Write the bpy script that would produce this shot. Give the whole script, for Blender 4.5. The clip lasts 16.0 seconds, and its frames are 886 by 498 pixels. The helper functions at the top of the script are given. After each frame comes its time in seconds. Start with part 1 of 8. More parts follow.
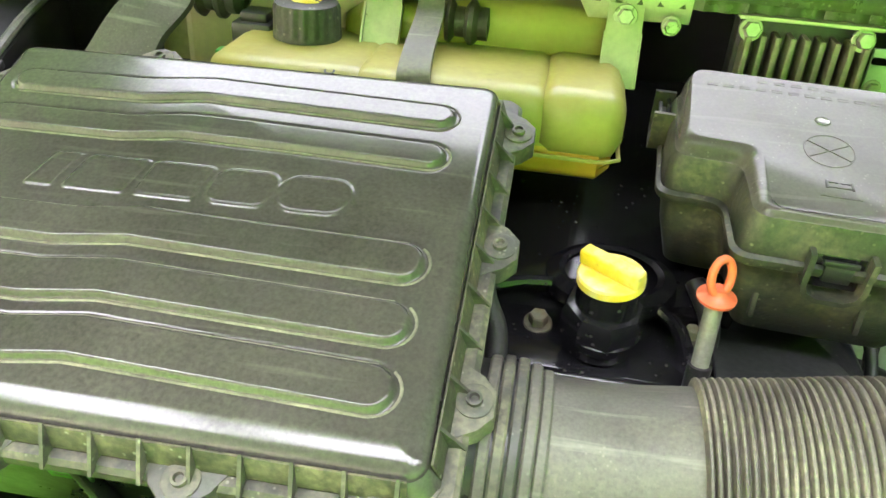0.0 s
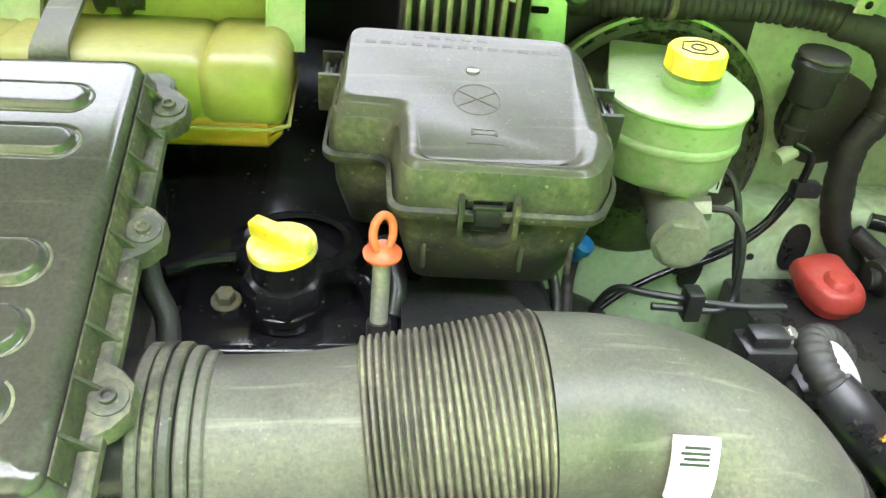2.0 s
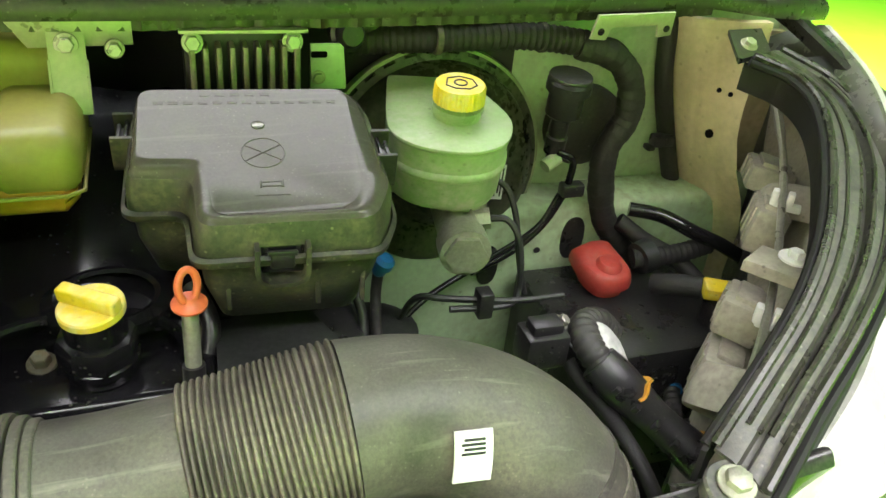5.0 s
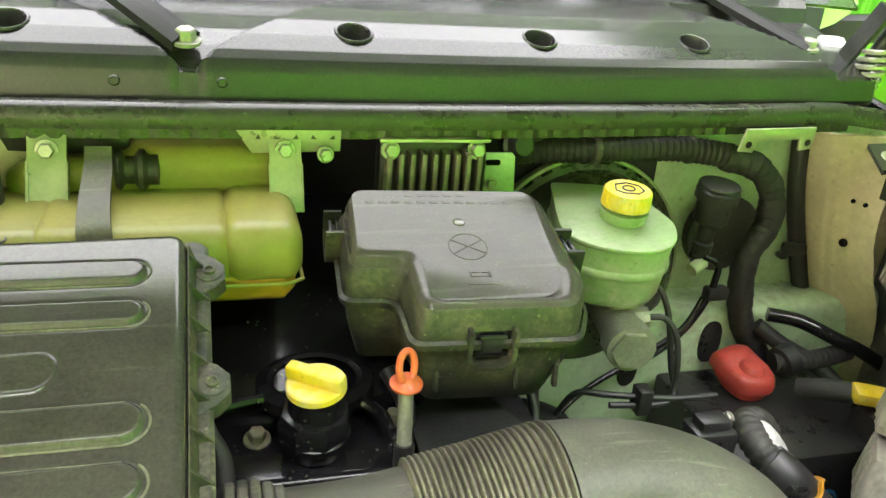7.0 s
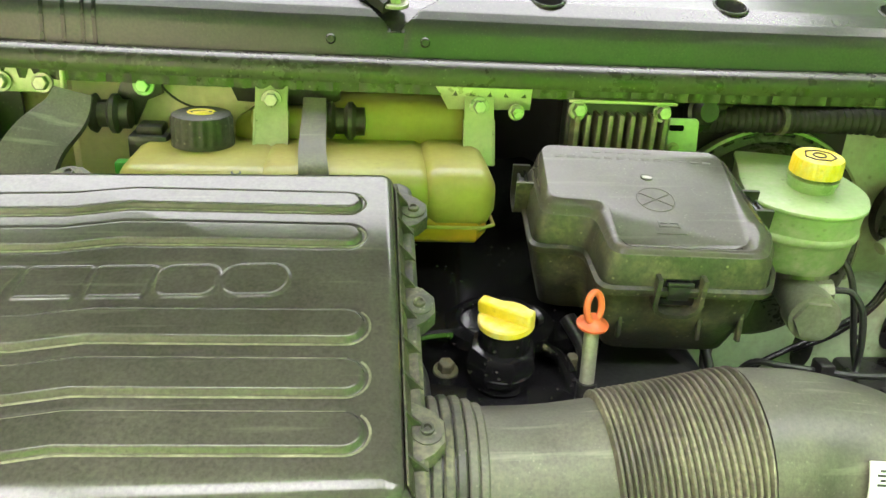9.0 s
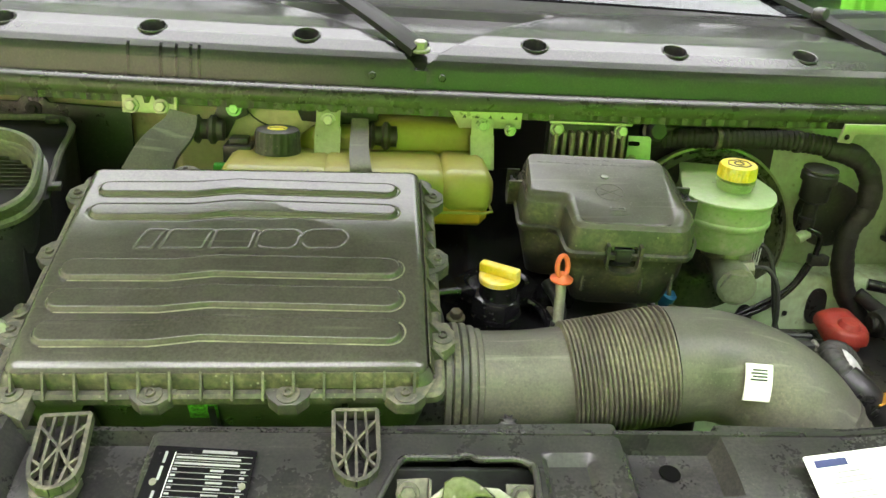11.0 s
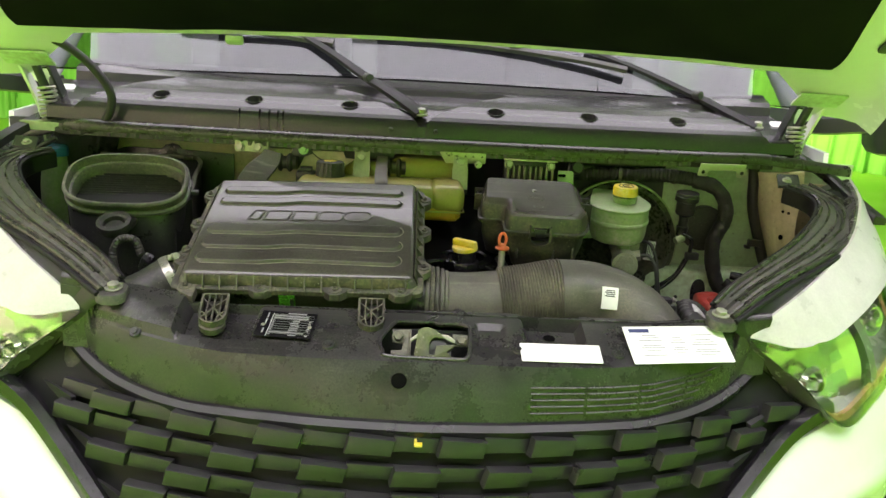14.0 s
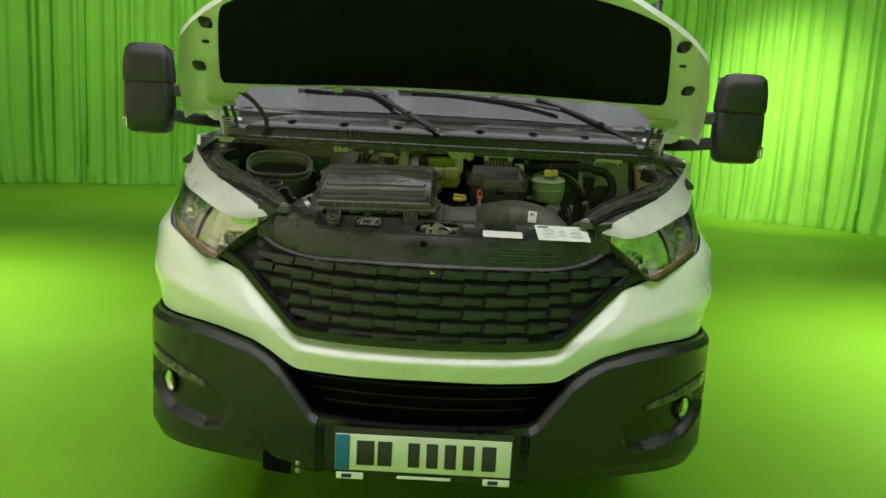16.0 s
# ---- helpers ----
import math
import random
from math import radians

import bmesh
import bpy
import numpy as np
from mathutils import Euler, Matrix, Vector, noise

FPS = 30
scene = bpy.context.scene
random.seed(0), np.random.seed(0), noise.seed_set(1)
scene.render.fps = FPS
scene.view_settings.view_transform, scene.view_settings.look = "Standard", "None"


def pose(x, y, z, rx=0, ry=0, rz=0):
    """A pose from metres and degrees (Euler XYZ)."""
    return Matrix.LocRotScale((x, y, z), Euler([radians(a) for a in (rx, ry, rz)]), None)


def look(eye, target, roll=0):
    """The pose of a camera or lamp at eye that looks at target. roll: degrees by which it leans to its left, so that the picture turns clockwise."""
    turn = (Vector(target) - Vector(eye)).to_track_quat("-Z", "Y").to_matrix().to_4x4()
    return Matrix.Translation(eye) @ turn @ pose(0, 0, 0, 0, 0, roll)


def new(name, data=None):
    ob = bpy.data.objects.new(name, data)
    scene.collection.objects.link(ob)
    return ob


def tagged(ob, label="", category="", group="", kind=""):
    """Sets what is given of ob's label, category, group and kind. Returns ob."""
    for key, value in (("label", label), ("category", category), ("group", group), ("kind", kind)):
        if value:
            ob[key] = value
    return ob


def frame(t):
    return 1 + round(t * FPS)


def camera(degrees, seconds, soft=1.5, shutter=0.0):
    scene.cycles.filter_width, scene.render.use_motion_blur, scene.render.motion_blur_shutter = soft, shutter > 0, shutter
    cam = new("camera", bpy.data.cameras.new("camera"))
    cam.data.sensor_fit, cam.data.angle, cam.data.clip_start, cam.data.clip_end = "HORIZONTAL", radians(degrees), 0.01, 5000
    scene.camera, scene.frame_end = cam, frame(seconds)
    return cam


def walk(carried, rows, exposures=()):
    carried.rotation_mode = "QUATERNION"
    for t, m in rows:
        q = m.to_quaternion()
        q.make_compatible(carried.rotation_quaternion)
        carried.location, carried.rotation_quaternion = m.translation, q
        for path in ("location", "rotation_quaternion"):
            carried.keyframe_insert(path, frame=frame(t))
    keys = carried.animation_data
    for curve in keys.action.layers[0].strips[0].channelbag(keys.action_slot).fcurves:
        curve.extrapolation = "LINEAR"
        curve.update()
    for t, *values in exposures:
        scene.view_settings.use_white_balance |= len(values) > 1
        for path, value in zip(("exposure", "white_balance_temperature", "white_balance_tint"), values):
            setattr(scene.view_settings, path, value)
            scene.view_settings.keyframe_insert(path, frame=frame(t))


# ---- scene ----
cam = camera(58.7, 16.0)
PATH = [
    (0, (0.022, 0.09, 1.543), (-0.201, 1.793, 0.518), 4.1),
    (0.5, (0.057, 0.093, 1.544), (-0.03, 1.796, 0.499), 4.5),
    (1, (0.08, 0.096, 1.544), (0.106, 1.799, 0.495), 4.8),
    (1.5, (0.097, 0.101, 1.543), (0.235, 1.798, 0.494), 5.0),
    (2, (0.12, 0.103, 1.545), (0.371, 1.78, 0.485), 5.5),
    (2.5, (0.138, 0.1, 1.549), (0.492, 1.748, 0.473), 6.0),
    (3, (0.154, 0.093, 1.557), (0.582, 1.729, 0.49), 5.8),
    (3.5, (0.166, 0.087, 1.568), (0.674, 1.704, 0.506), 6.0),
    (3.7, (0.167, 0.083, 1.574), (0.7, 1.694, 0.516), 6.0),
    (5.8, (0.104, 0.042, 1.623), (0.762, 1.614, 0.576), 6.3),
    (6, (0.092, 0.04, 1.618), (0.754, 1.653, 0.638), 6.0),
    (6.5, (0.049, 0.042, 1.611), (0.773, 1.701, 0.76), 6.3),
    (7, (0.01, 0.043, 1.603), (0.554, 1.796, 0.808), 5.0),
    (7.5, (-0.008, 0.043, 1.595), (0.321, 1.846, 0.793), 4.1),
    (8, (-0.011, 0.042, 1.586), (0.248, 1.856, 0.785), 4.1),
    (8.5, (-0.025, 0.041, 1.57), (0.186, 1.859, 0.765), 3.6),
    (9, (-0.041, -0.001, 1.569), (0.162, 1.817, 0.76), 3.5),
    (9.5, (-0.056, -0.07, 1.583), (0.136, 1.756, 0.79), 3.4),
    (9.7, (-0.065, -0.099, 1.59), (0.133, 1.73, 0.806), 3.4),
    (11.8, (-0.06, -0.31, 1.621), (0.079, 1.552, 0.904), 3.3),
    (12, (-0.056, -0.315, 1.624), (0.076, 1.548, 0.908), 3.2),
    (12.5, (-0.047, -0.319, 1.624), (0.067, 1.562, 0.955), 3.1),
    (13, (-0.043, -0.4, 1.635), (0.053, 1.494, 1.0), 3.0),
    (13.5, (-0.039, -0.591, 1.647), (0.04, 1.325, 1.078), 2.9),
    (14, (-0.013, -0.851, 1.615), (0.057, 1.084, 1.114), 3.2),
    (14.5, (-0.013, -1.177, 1.587), (0.032, 0.784, 1.197), 3.1),
    (15, (0.005, -1.534, 1.554), (0.028, 0.433, 1.191), 3.0),
    (15.5, (0.038, -1.868, 1.516), (0.04, 0.102, 1.174), 3.0),
    (16, (0.041, -2.147, 1.508), (0.033, -0.172, 1.192), 3.0),
]
EXPOSURE = [(0, 1.4, 6100, 16), (1.5, 1.62, 5950, 14), (3.5, 1.6, 6000, 10), (5.0, 0.75), (6.0, 0.2), (6.5, 0.45), (7.0, 0.95), (8.0, 1.2), (9.0, 1.1), (9.7, 0.9), (10.5, 0.8), (12.0, 0.65), (12.5, 0.7), (13.0, 0.8), (13.5, 0.70, 6550, 15), (14.0, -0.1, 6450, 22), (14.5, -0.70, 6600, 22), (15.0, -0.98, 6500, 17), (16.0, -1.28, 6500, 13)]
walk(cam, [(t, look(eye, target, roll)) for t, eye, target, roll in PATH], [(*row, 6500, 10)[:4] for row in EXPOSURE])

# ---- world and lights ----
world = bpy.data.worlds.new("studio_air")
scene.world = world
world.use_nodes = True
world.node_tree.nodes["Background"].inputs[0].default_value = (0.75, 0.85, 0.9, 1)
world.node_tree.nodes["Background"].inputs[1].default_value = 0.02


def area_lamp(name, eye, target, size_x, size_y, watts, colour=(1, 0.96, 0.9)):
    data = bpy.data.lights.new(name, "AREA")
    data.shape, data.size, data.size_y, data.energy, data.color = "RECTANGLE", size_x, size_y, watts, colour
    ob = new(name, data)
    ob.matrix_world = look(eye, target)
    return ob


# overhead light panels above the cab; unseen narrow lamps added to brighten the floor
for x in (-1.98, -0.66, 0.66, 1.98):
    area_lamp("ceiling_panel_light", (x, 1.90, 4.72), (x, 1.90, 0), 1.315, 3.8, 74, (0.97, 0.92, 1.0))
FLOOR_FILL = [(-3.6, -3.4, 200), (3.6, -3.4, 200), (0.4, -5.4, 240), (-5.0, 3.4, 330), (5.0, 3.0, 420)]
for x, y, w in FLOOR_FILL:
    area_lamp("floor_fill_light", (x, y, 4.8), (x, y + 0.001, 0), 1.4, 1.4, w, (1, 0.95, 0.84)).data.spread = radians(80)
# unseen lamps added to brighten the curtains and the green they throw back
for x, y, gx, gy, w in ((-4.6, 9.6, -6.0, 13.4, 260), (0.0, 10.6, 0.0, 14.4, 170), (4.4, 8.6, 6.0, 12.4, 230), (5.6, -6.4, 9.4, -9.6, 460), (2.0, -7.4, 3.4, -10.8, 420), (8.8, -1.5, 12.8, -2.0, 340)):
    area_lamp("curtain_fill_light", (x, y, 4.7), (gx, gy, 1.4), 1.6, 0.6, w, (1, 0.95, 0.84))
for x in (-2.4, -0.8, 0.8, 2.4):
    area_lamp("front_panel_light", (x, -1.3, 4.72), (x, -1.299, 0), 1.4, 2.0, 78, (0.98, 0.92, 0.99))
# unseen overhead panels added to whiten the wings and fender sides
for x in (-4.0, 4.0):
    area_lamp("side_fill_light", (x, 0.2, 4.72), (x, 0.201, 0), 1.6, 2.6, 45, (1.0, 0.94, 0.95))
# unseen lamps added to brighten the tan wall and its warm bounce
for gx, gy in ((-7.0, -2.0), (-5.0, -8.6)):
    area_lamp("wall_fill_light", (gx * 0.62, gy * 0.62, 4.7), (gx, gy, 1.5), 1.4, 0.6, 600, (1, 0.94, 0.88))
area_lamp("curtain_spot_lamp", (4.4, 9.6, 4.7), (6.0, 12.6, 1.3), 0.5, 0.5, 130, (1, 0.88, 0.62)).data.spread = radians(62)


# ---- helpers for shapes ----
def part(name, bm, mat, parent=None, label="", sharp=38, m=None):
    """Links a bmesh as one mesh object under a thing or part."""
    if m is not None:
        bm.transform(m)
    bmesh.ops.recalc_face_normals(bm, faces=bm.faces[:])
    lim = radians(sharp)
    for f in bm.faces:
        f.smooth = True
    for e in bm.edges:
        if len(e.link_faces) == 2 and e.calc_face_angle(0) > lim:
            e.smooth = False
    me = bpy.data.meshes.new(name)
    bm.to_mesh(me)
    bm.free()
    me.materials.append(mat)
    ob = new(name, me)
    if parent is not None:
        ob.parent = parent
        ob.matrix_parent_inverse = parent.matrix_basis.inverted() if parent.type == "EMPTY" else Matrix()
    if label:
        ob["label"] = label
    return ob


def thing(name, label, category, group="", kind="", at=(0, 0, 0)):
    ob = new(name)
    ob.empty_display_size = 0.05
    ob.matrix_basis = Matrix.Translation(at)
    return tagged(ob, label, category, group, kind)


def B():
    return bmesh.new()


def merge(bm, t, m=None):
    if m is not None:
        t.transform(m)
    me = bpy.data.meshes.new("t")
    t.to_mesh(me)
    t.free()
    bm.from_mesh(me)
    bpy.data.meshes.remove(me)
    return bm


def box(bm, size, m=None, bevel=0.0, seg=2):
    t = B()
    bmesh.ops.create_cube(t, size=1, matrix=Matrix.Diagonal((*size, 1)))
    if bevel > 0:
        bmesh.ops.bevel(t, geom=t.edges[:] + t.verts[:], offset=min(bevel, 0.49 * min(size)), segments=seg, affect="EDGES", profile=0.5)
    return merge(bm, t, m)


def slab(bm, x0, x1, y0, y1, z0, z1, bevel=0.003, seg=2):
    return box(bm, (x1 - x0, y1 - y0, z1 - z0), pose((x0 + x1) / 2, (y0 + y1) / 2, (z0 + z1) / 2), bevel, seg)


def lathe(bm, prof, m=None, seg=32, sx=1.0, sy=1.0):
    """Turns a profile of (radius, height) about z; radius 0 at an end closes it."""
    t = B()
    rings = []
    for r, z in prof:
        if r <= 1e-6:
            rings.append([t.verts.new((0, 0, z))])
        else:
            rings.append([t.verts.new((r * sx * math.cos(2 * math.pi * i / seg), r * sy * math.sin(2 * math.pi * i / seg), z)) for i in range(seg)])
    for a, b in zip(rings, rings[1:]):
        for i in range(seg):
            j = (i + 1) % seg
            if len(a) == 1 and len(b) == 1:
                continue
            if len(a) == 1:
                t.faces.new((a[0], b[j], b[i]))
            elif len(b) == 1:
                t.faces.new((a[i], a[j], b[0]))
            else:
                t.faces.new((a[i], a[j], b[j], b[i]))
    return merge(bm, t, m)


def cyl(bm, r, h, m=None, seg=24, bevel=0.0015, r2=None):
    r2 = r if r2 is None else r2
    b = min(bevel, 0.4 * h, 0.4 * r)
    return lathe(bm, [(0, 0), (r - b, 0), (r, b), (r2, h - b), (max(r2 - b, 1e-5), h), (0, h)], m, seg)


def spline(pts, n=8):
    """Catmull-Rom through the points."""
    P = [Vector(p) for p in pts]
    Q = [P[0] * 2 - P[1]] + P + [P[-1] * 2 - P[-2]]
    out = []
    for i in range(1, len(Q) - 2):
        a, b, c, d = Q[i - 1:i + 3]
        for k in range(n):
            t = k / n
            out.append(0.5 * ((2 * b) + (c - a) * t + (2 * a - 5 * b + 4 * c - d) * t * t + (3 * b - a - 3 * c + d) * t ** 3))
    return out + [P[-1]]


def tube(bm, pts, r, seg=12, n=6, smooth=True, section=None, up=None, caps=True, m=None):
    """Sweeps a round (or given) section along the points; r: radius or a function of the share of the way."""
    t = B()
    P = spline(pts, n) if smooth else [Vector(p) for p in pts]
    sec = section or [(math.cos(2 * math.pi * i / seg), math.sin(2 * math.pi * i / seg)) for i in range(seg)]
    tang = [(P[min(i + 1, len(P) - 1)] - P[max(i - 1, 0)]).normalized() for i in range(len(P))]
    nrm = Vector(up) if up else Vector((0, 0, 1)) if abs(tang[0].z) < 0.9 else Vector((0, 1, 0))
    rings = []
    for i, p in enumerate(P):
        if up:
            nrm = Vector(up)
        nrm = (nrm - tang[i] * nrm.dot(tang[i])).normalized()
        side = tang[i].cross(nrm)
        q = r(i / (len(P) - 1)) if callable(r) else r
        rings.append([t.verts.new(p + side * a * q + nrm * b * q) for a, b in sec])
    k = len(sec)
    for a, b in zip(rings, rings[1:]):
        for i in range(k):
            t.faces.new((a[i], a[(i + 1) % k], b[(i + 1) % k], b[i]))
    if caps:
        t.faces.new(rings[0][::-1])
        t.faces.new(rings[-1])
    return merge(bm, t, m)


def prism(bm, poly, h, m=None, bevel=0.0, seg=2):
    """A flat polygon of (x, y) raised by h."""
    t = B()
    f = t.faces.new([t.verts.new((x, y, 0)) for x, y in poly])
    r = bmesh.ops.extrude_face_region(t, geom=[f])
    bmesh.ops.translate(t, verts=[v for v in r["geom"] if isinstance(v, bmesh.types.BMVert)], vec=(0, 0, h))
    bmesh.ops.recalc_face_normals(t, faces=t.faces[:])
    if bevel > 0:
        top = [e for e in t.edges if all(v.co.z > h * 0.5 for v in e.verts)] if h > 0 else []
        bmesh.ops.bevel(t, geom=top, offset=bevel, segments=seg, affect="EDGES", profile=0.5)
    return merge(bm, t, m)


def rounded(x0, x1, y0, y1, r, n=5):
    out = []
    for cx, cy, a0 in ((x1 - r, y1 - r, 0), (x0 + r, y1 - r, 90), (x0 + r, y0 + r, 180), (x1 - r, y0 + r, 270)):
        for i in range(n + 1):
            a = radians(a0 + 90 * i / n)
            out.append((cx + r * math.cos(a), cy + r * math.sin(a)))
    return out


def oval(rx, ry, n=40, p=2.6):
    out = []
    for i in range(n):
        a = 2 * math.pi * i / n
        c, s = math.cos(a), math.sin(a)
        out.append((rx * math.copysign(abs(c) ** (2 / p), c), ry * math.copysign(abs(s) ** (2 / p), s)))
    return out


def loft(bm, rings, caps=(True, True), m=None):
    t = B()
    R = [[t.verts.new(p) for p in ring] for ring in rings]
    k = len(R[0])
    for a, b in zip(R, R[1:]):
        for i in range(k):
            t.faces.new((a[i], a[(i + 1) % k], b[(i + 1) % k], b[i]))
    if caps[0]:
        t.faces.new(R[0][::-1])
    if caps[1]:
        t.faces.new(R[-1])
    return merge(bm, t, m)


def sheet(bm, f, us, vs, thick=None, skip=None):
    """A grid f(u, v); thick: the vector, or a function of u and v, to the back."""
    t = B()
    P = [[Vector(f(u, v)) for v in vs] for u in us]
    V = [[t.verts.new(p) for p in row] for row in P]
    holes = set()
    for i in range(len(us) - 1):
        for j in range(len(vs) - 1):
            if skip and skip((us[i] + us[i + 1]) / 2, (vs[j] + vs[j + 1]) / 2):
                continue
            t.faces.new((V[i][j], V[i + 1][j], V[i + 1][j + 1], V[i][j + 1]))
    if thick is not None:
        bmesh.ops.recalc_face_normals(t, faces=t.faces[:])
        rim = [e for e in t.edges if len(e.link_faces) == 1]
        back = {}
        for i, u in enumerate(us):
            for j, v in enumerate(vs):
                if V[i][j].link_faces:
                    back[V[i][j]] = t.verts.new(P[i][j] + Vector(thick(u, v) if callable(thick) else thick))
        for fc in t.faces[:]:
            t.faces.new([back[v] for v in fc.verts][::-1])
        for e in rim:
            a, b = e.verts
            try:
                t.faces.new((a, b, back[b], back[a]))
            except ValueError:
                pass
    for v in [v for v in t.verts if not v.link_faces]:
        t.verts.remove(v)
    return merge(bm, t)


def lin(a, b, n):
    return [a + (b - a) * i / (n - 1) for i in range(n)]


def interp(x, table):
    return float(np.interp(x, [p[0] for p in table], [p[1] for p in table]))


def knurl(bm, prof, n, depth, m, per=6):
    """A turned knob whose outer rings are notched n times round: prof rows (radius, height, notched)."""
    k = n * per
    rings = []
    for r, z, q in prof:
        rings.append([((r - (depth if q and (i % per) < per / 2 else 0)) * math.cos(2 * math.pi * i / k), (r - (depth if q and (i % per) < per / 2 else 0)) * math.sin(2 * math.pi * i / k), z) for i in range(k)])
    return loft(bm, rings, m=m)


def hexbolt(bm, r, h, m, washer=1.5):
    """A flanged hexagon head."""
    cyl(bm, r * washer, h * 0.3, m, 20, 0.0006)
    lathe(bm, [(0, h * 0.25), (r, h * 0.25), (r, h * 0.9), (r * 0.85, h), (0, h)], m, 6)
    return bm


# ---- materials ----
def mat(name, colour, rough=0.5, metal=0.0, vary=0.25, grain=220.0, blot=14.0, bump=0.15, dust=None, dust_amount=0.0, spread=0.12, coat=0.0, specks=0.0, speck_colour=(0.42, 0.40, 0.33), scuffs=0.0, uneven=0.0, dust_rough=0.9):
    """A surface with grain and blotches in colour and gloss, fine relief, and patches of dust."""
    m = bpy.data.materials.new(name)
    m.use_nodes = True
    nt = m.node_tree
    N, L = nt.nodes, nt.links
    p = N["Principled BSDF"]
    tc = N.new("ShaderNodeTexCoord")
    info = N.new("ShaderNodeObjectInfo")
    off = N.new("ShaderNodeVectorMath")
    off.operation = "ADD"
    L.new(tc.outputs["Object"], off.inputs[0])
    L.new(info.outputs["Random"], off.inputs[1])

    def tex(scale, detail, rough_):
        n = N.new("ShaderNodeTexNoise")
        n.inputs["Scale"].default_value, n.inputs["Detail"].default_value, n.inputs["Roughness"].default_value = scale, detail, rough_
        L.new(off.outputs[0], n.inputs["Vector"])
        return n.outputs["Fac"]

    def ramp(src, lo, hi, a, b):
        n = N.new("ShaderNodeMapRange")
        n.inputs["From Min"].default_value, n.inputs["From Max"].default_value = lo, hi
        n.inputs["To Min"].default_value, n.inputs["To Max"].default_value = a, b
        L.new(src, n.inputs["Value"])
        return n.outputs["Result"]

    fine, big = tex(grain, 3, 0.6), tex(blot, 5, 0.62)
    mul = N.new("ShaderNodeMath")
    mul.operation = "MULTIPLY"
    L.new(ramp(fine, 0.3, 0.7, 1 - vary * 0.5, 1 + vary * 0.5), mul.inputs[0])
    L.new(ramp(big, 0.3, 0.7, 1 - vary, 1 + vary), mul.inputs[1])
    sc = N.new("ShaderNodeVectorMath")
    sc.operation = "SCALE"
    sc.inputs[0].default_value = colour
    L.new(mul.outputs[0], sc.inputs["Scale"])
    col = sc.outputs[0]
    rgh = ramp(big, 0.3, 0.7, max(rough - spread, 0.02), min(rough + spread, 1))
    if dust is not None:
        mask = N.new("ShaderNodeMath")
        mask.operation = "MULTIPLY"
        L.new(ramp(tex(blot * 0.6, 6, 0.7), 0.42 if dust_amount > 0.35 else 0.30, 0.68 if dust_amount > 0.35 else 0.85, 0, 1), mask.inputs[0])
        L.new(ramp(tex(grain * 0.7, 2, 0.5), 0.35, 0.65, 0.3 * dust_amount, 1.6 * dust_amount), mask.inputs[1])
        mx = N.new("ShaderNodeMix")
        mx.data_type = "RGBA"
        mx.clamp_factor = True
        L.new(mask.outputs[0], mx.inputs[0])
        L.new(col, mx.inputs["A"])
        mx.inputs["B"].default_value = (*dust, 1)
        col = mx.outputs["Result"]
        mr = N.new("ShaderNodeMix")
        mr.clamp_factor = True
        L.new(mask.outputs[0], mr.inputs[0])
        L.new(rgh, mr.inputs["A"])
        mr.inputs["B"].default_value = dust_rough
        rgh = mr.outputs["Result"]
    if specks:
        # scattered grit and crumbs of dirt
        vo = N.new("ShaderNodeTexVoronoi")
        vo.inputs["Scale"].default_value = grain * 0.55
        L.new(off.outputs[0], vo.inputs["Vector"])
        sm = N.new("ShaderNodeMath")
        sm.operation = "MULTIPLY"
        L.new(ramp(vo.outputs["Distance"], 0.10, 0.22, 1, 0), sm.inputs[0])
        L.new(ramp(tex(blot * 2.3, 4, 0.6), 0.48, 0.60, 0, specks), sm.inputs[1])
        ms_ = N.new("ShaderNodeMix")
        ms_.data_type = "RGBA"
        ms_.clamp_factor = True
        L.new(sm.outputs[0], ms_.inputs[0])
        L.new(col, ms_.inputs["A"])
        ms_.inputs["B"].default_value = (*speck_colour, 1)
        col = ms_.outputs["Result"]
    if scuffs:
        # long pale scratches running across
        mp = N.new("ShaderNodeMapping")
        mp.inputs["Scale"].default_value = (9, 160, 60)
        mp.inputs["Rotation"].default_value = (0, 0, 0.35)
        L.new(off.outputs[0], mp.inputs["Vector"])
        sn = N.new("ShaderNodeTexNoise")
        sn.inputs["Scale"].default_value, sn.inputs["Detail"].default_value = 1.0, 4
        L.new(mp.outputs[0], sn.inputs["Vector"])
        mf = N.new("ShaderNodeMix")
        mf.data_type = "RGBA"
        mf.clamp_factor = True
        L.new(ramp(sn.outputs["Fac"], 0.60, 0.72, 0, scuffs), mf.inputs[0])
        L.new(col, mf.inputs["A"])
        mf.inputs["B"].default_value = (*speck_colour, 1)
        col = mf.outputs["Result"]
    L.new(col, p.inputs["Base Color"])
    L.new(rgh, p.inputs["Roughness"])
    p.inputs["Metallic"].default_value = metal
    p.inputs["Coat Weight"].default_value = coat
    p.inputs["Coat Roughness"].default_value = 0.05
    if bump:
        bp = N.new("ShaderNodeBump")
        bp.inputs["Strength"].default_value, bp.inputs["Distance"].default_value = bump, 0.001
        L.new(fine, bp.inputs["Height"])
        last = bp
        if uneven:
            wv = N.new("ShaderNodeBump")
            wv.inputs["Strength"].default_value, wv.inputs["Distance"].default_value = uneven, 0.004
            L.new(tex(blot * 1.4, 2, 0.5), wv.inputs["Height"])
            L.new(bp.outputs[0], wv.inputs["Normal"])
            last = wv
        L.new(last.outputs[0], p.inputs["Normal"])
    return m


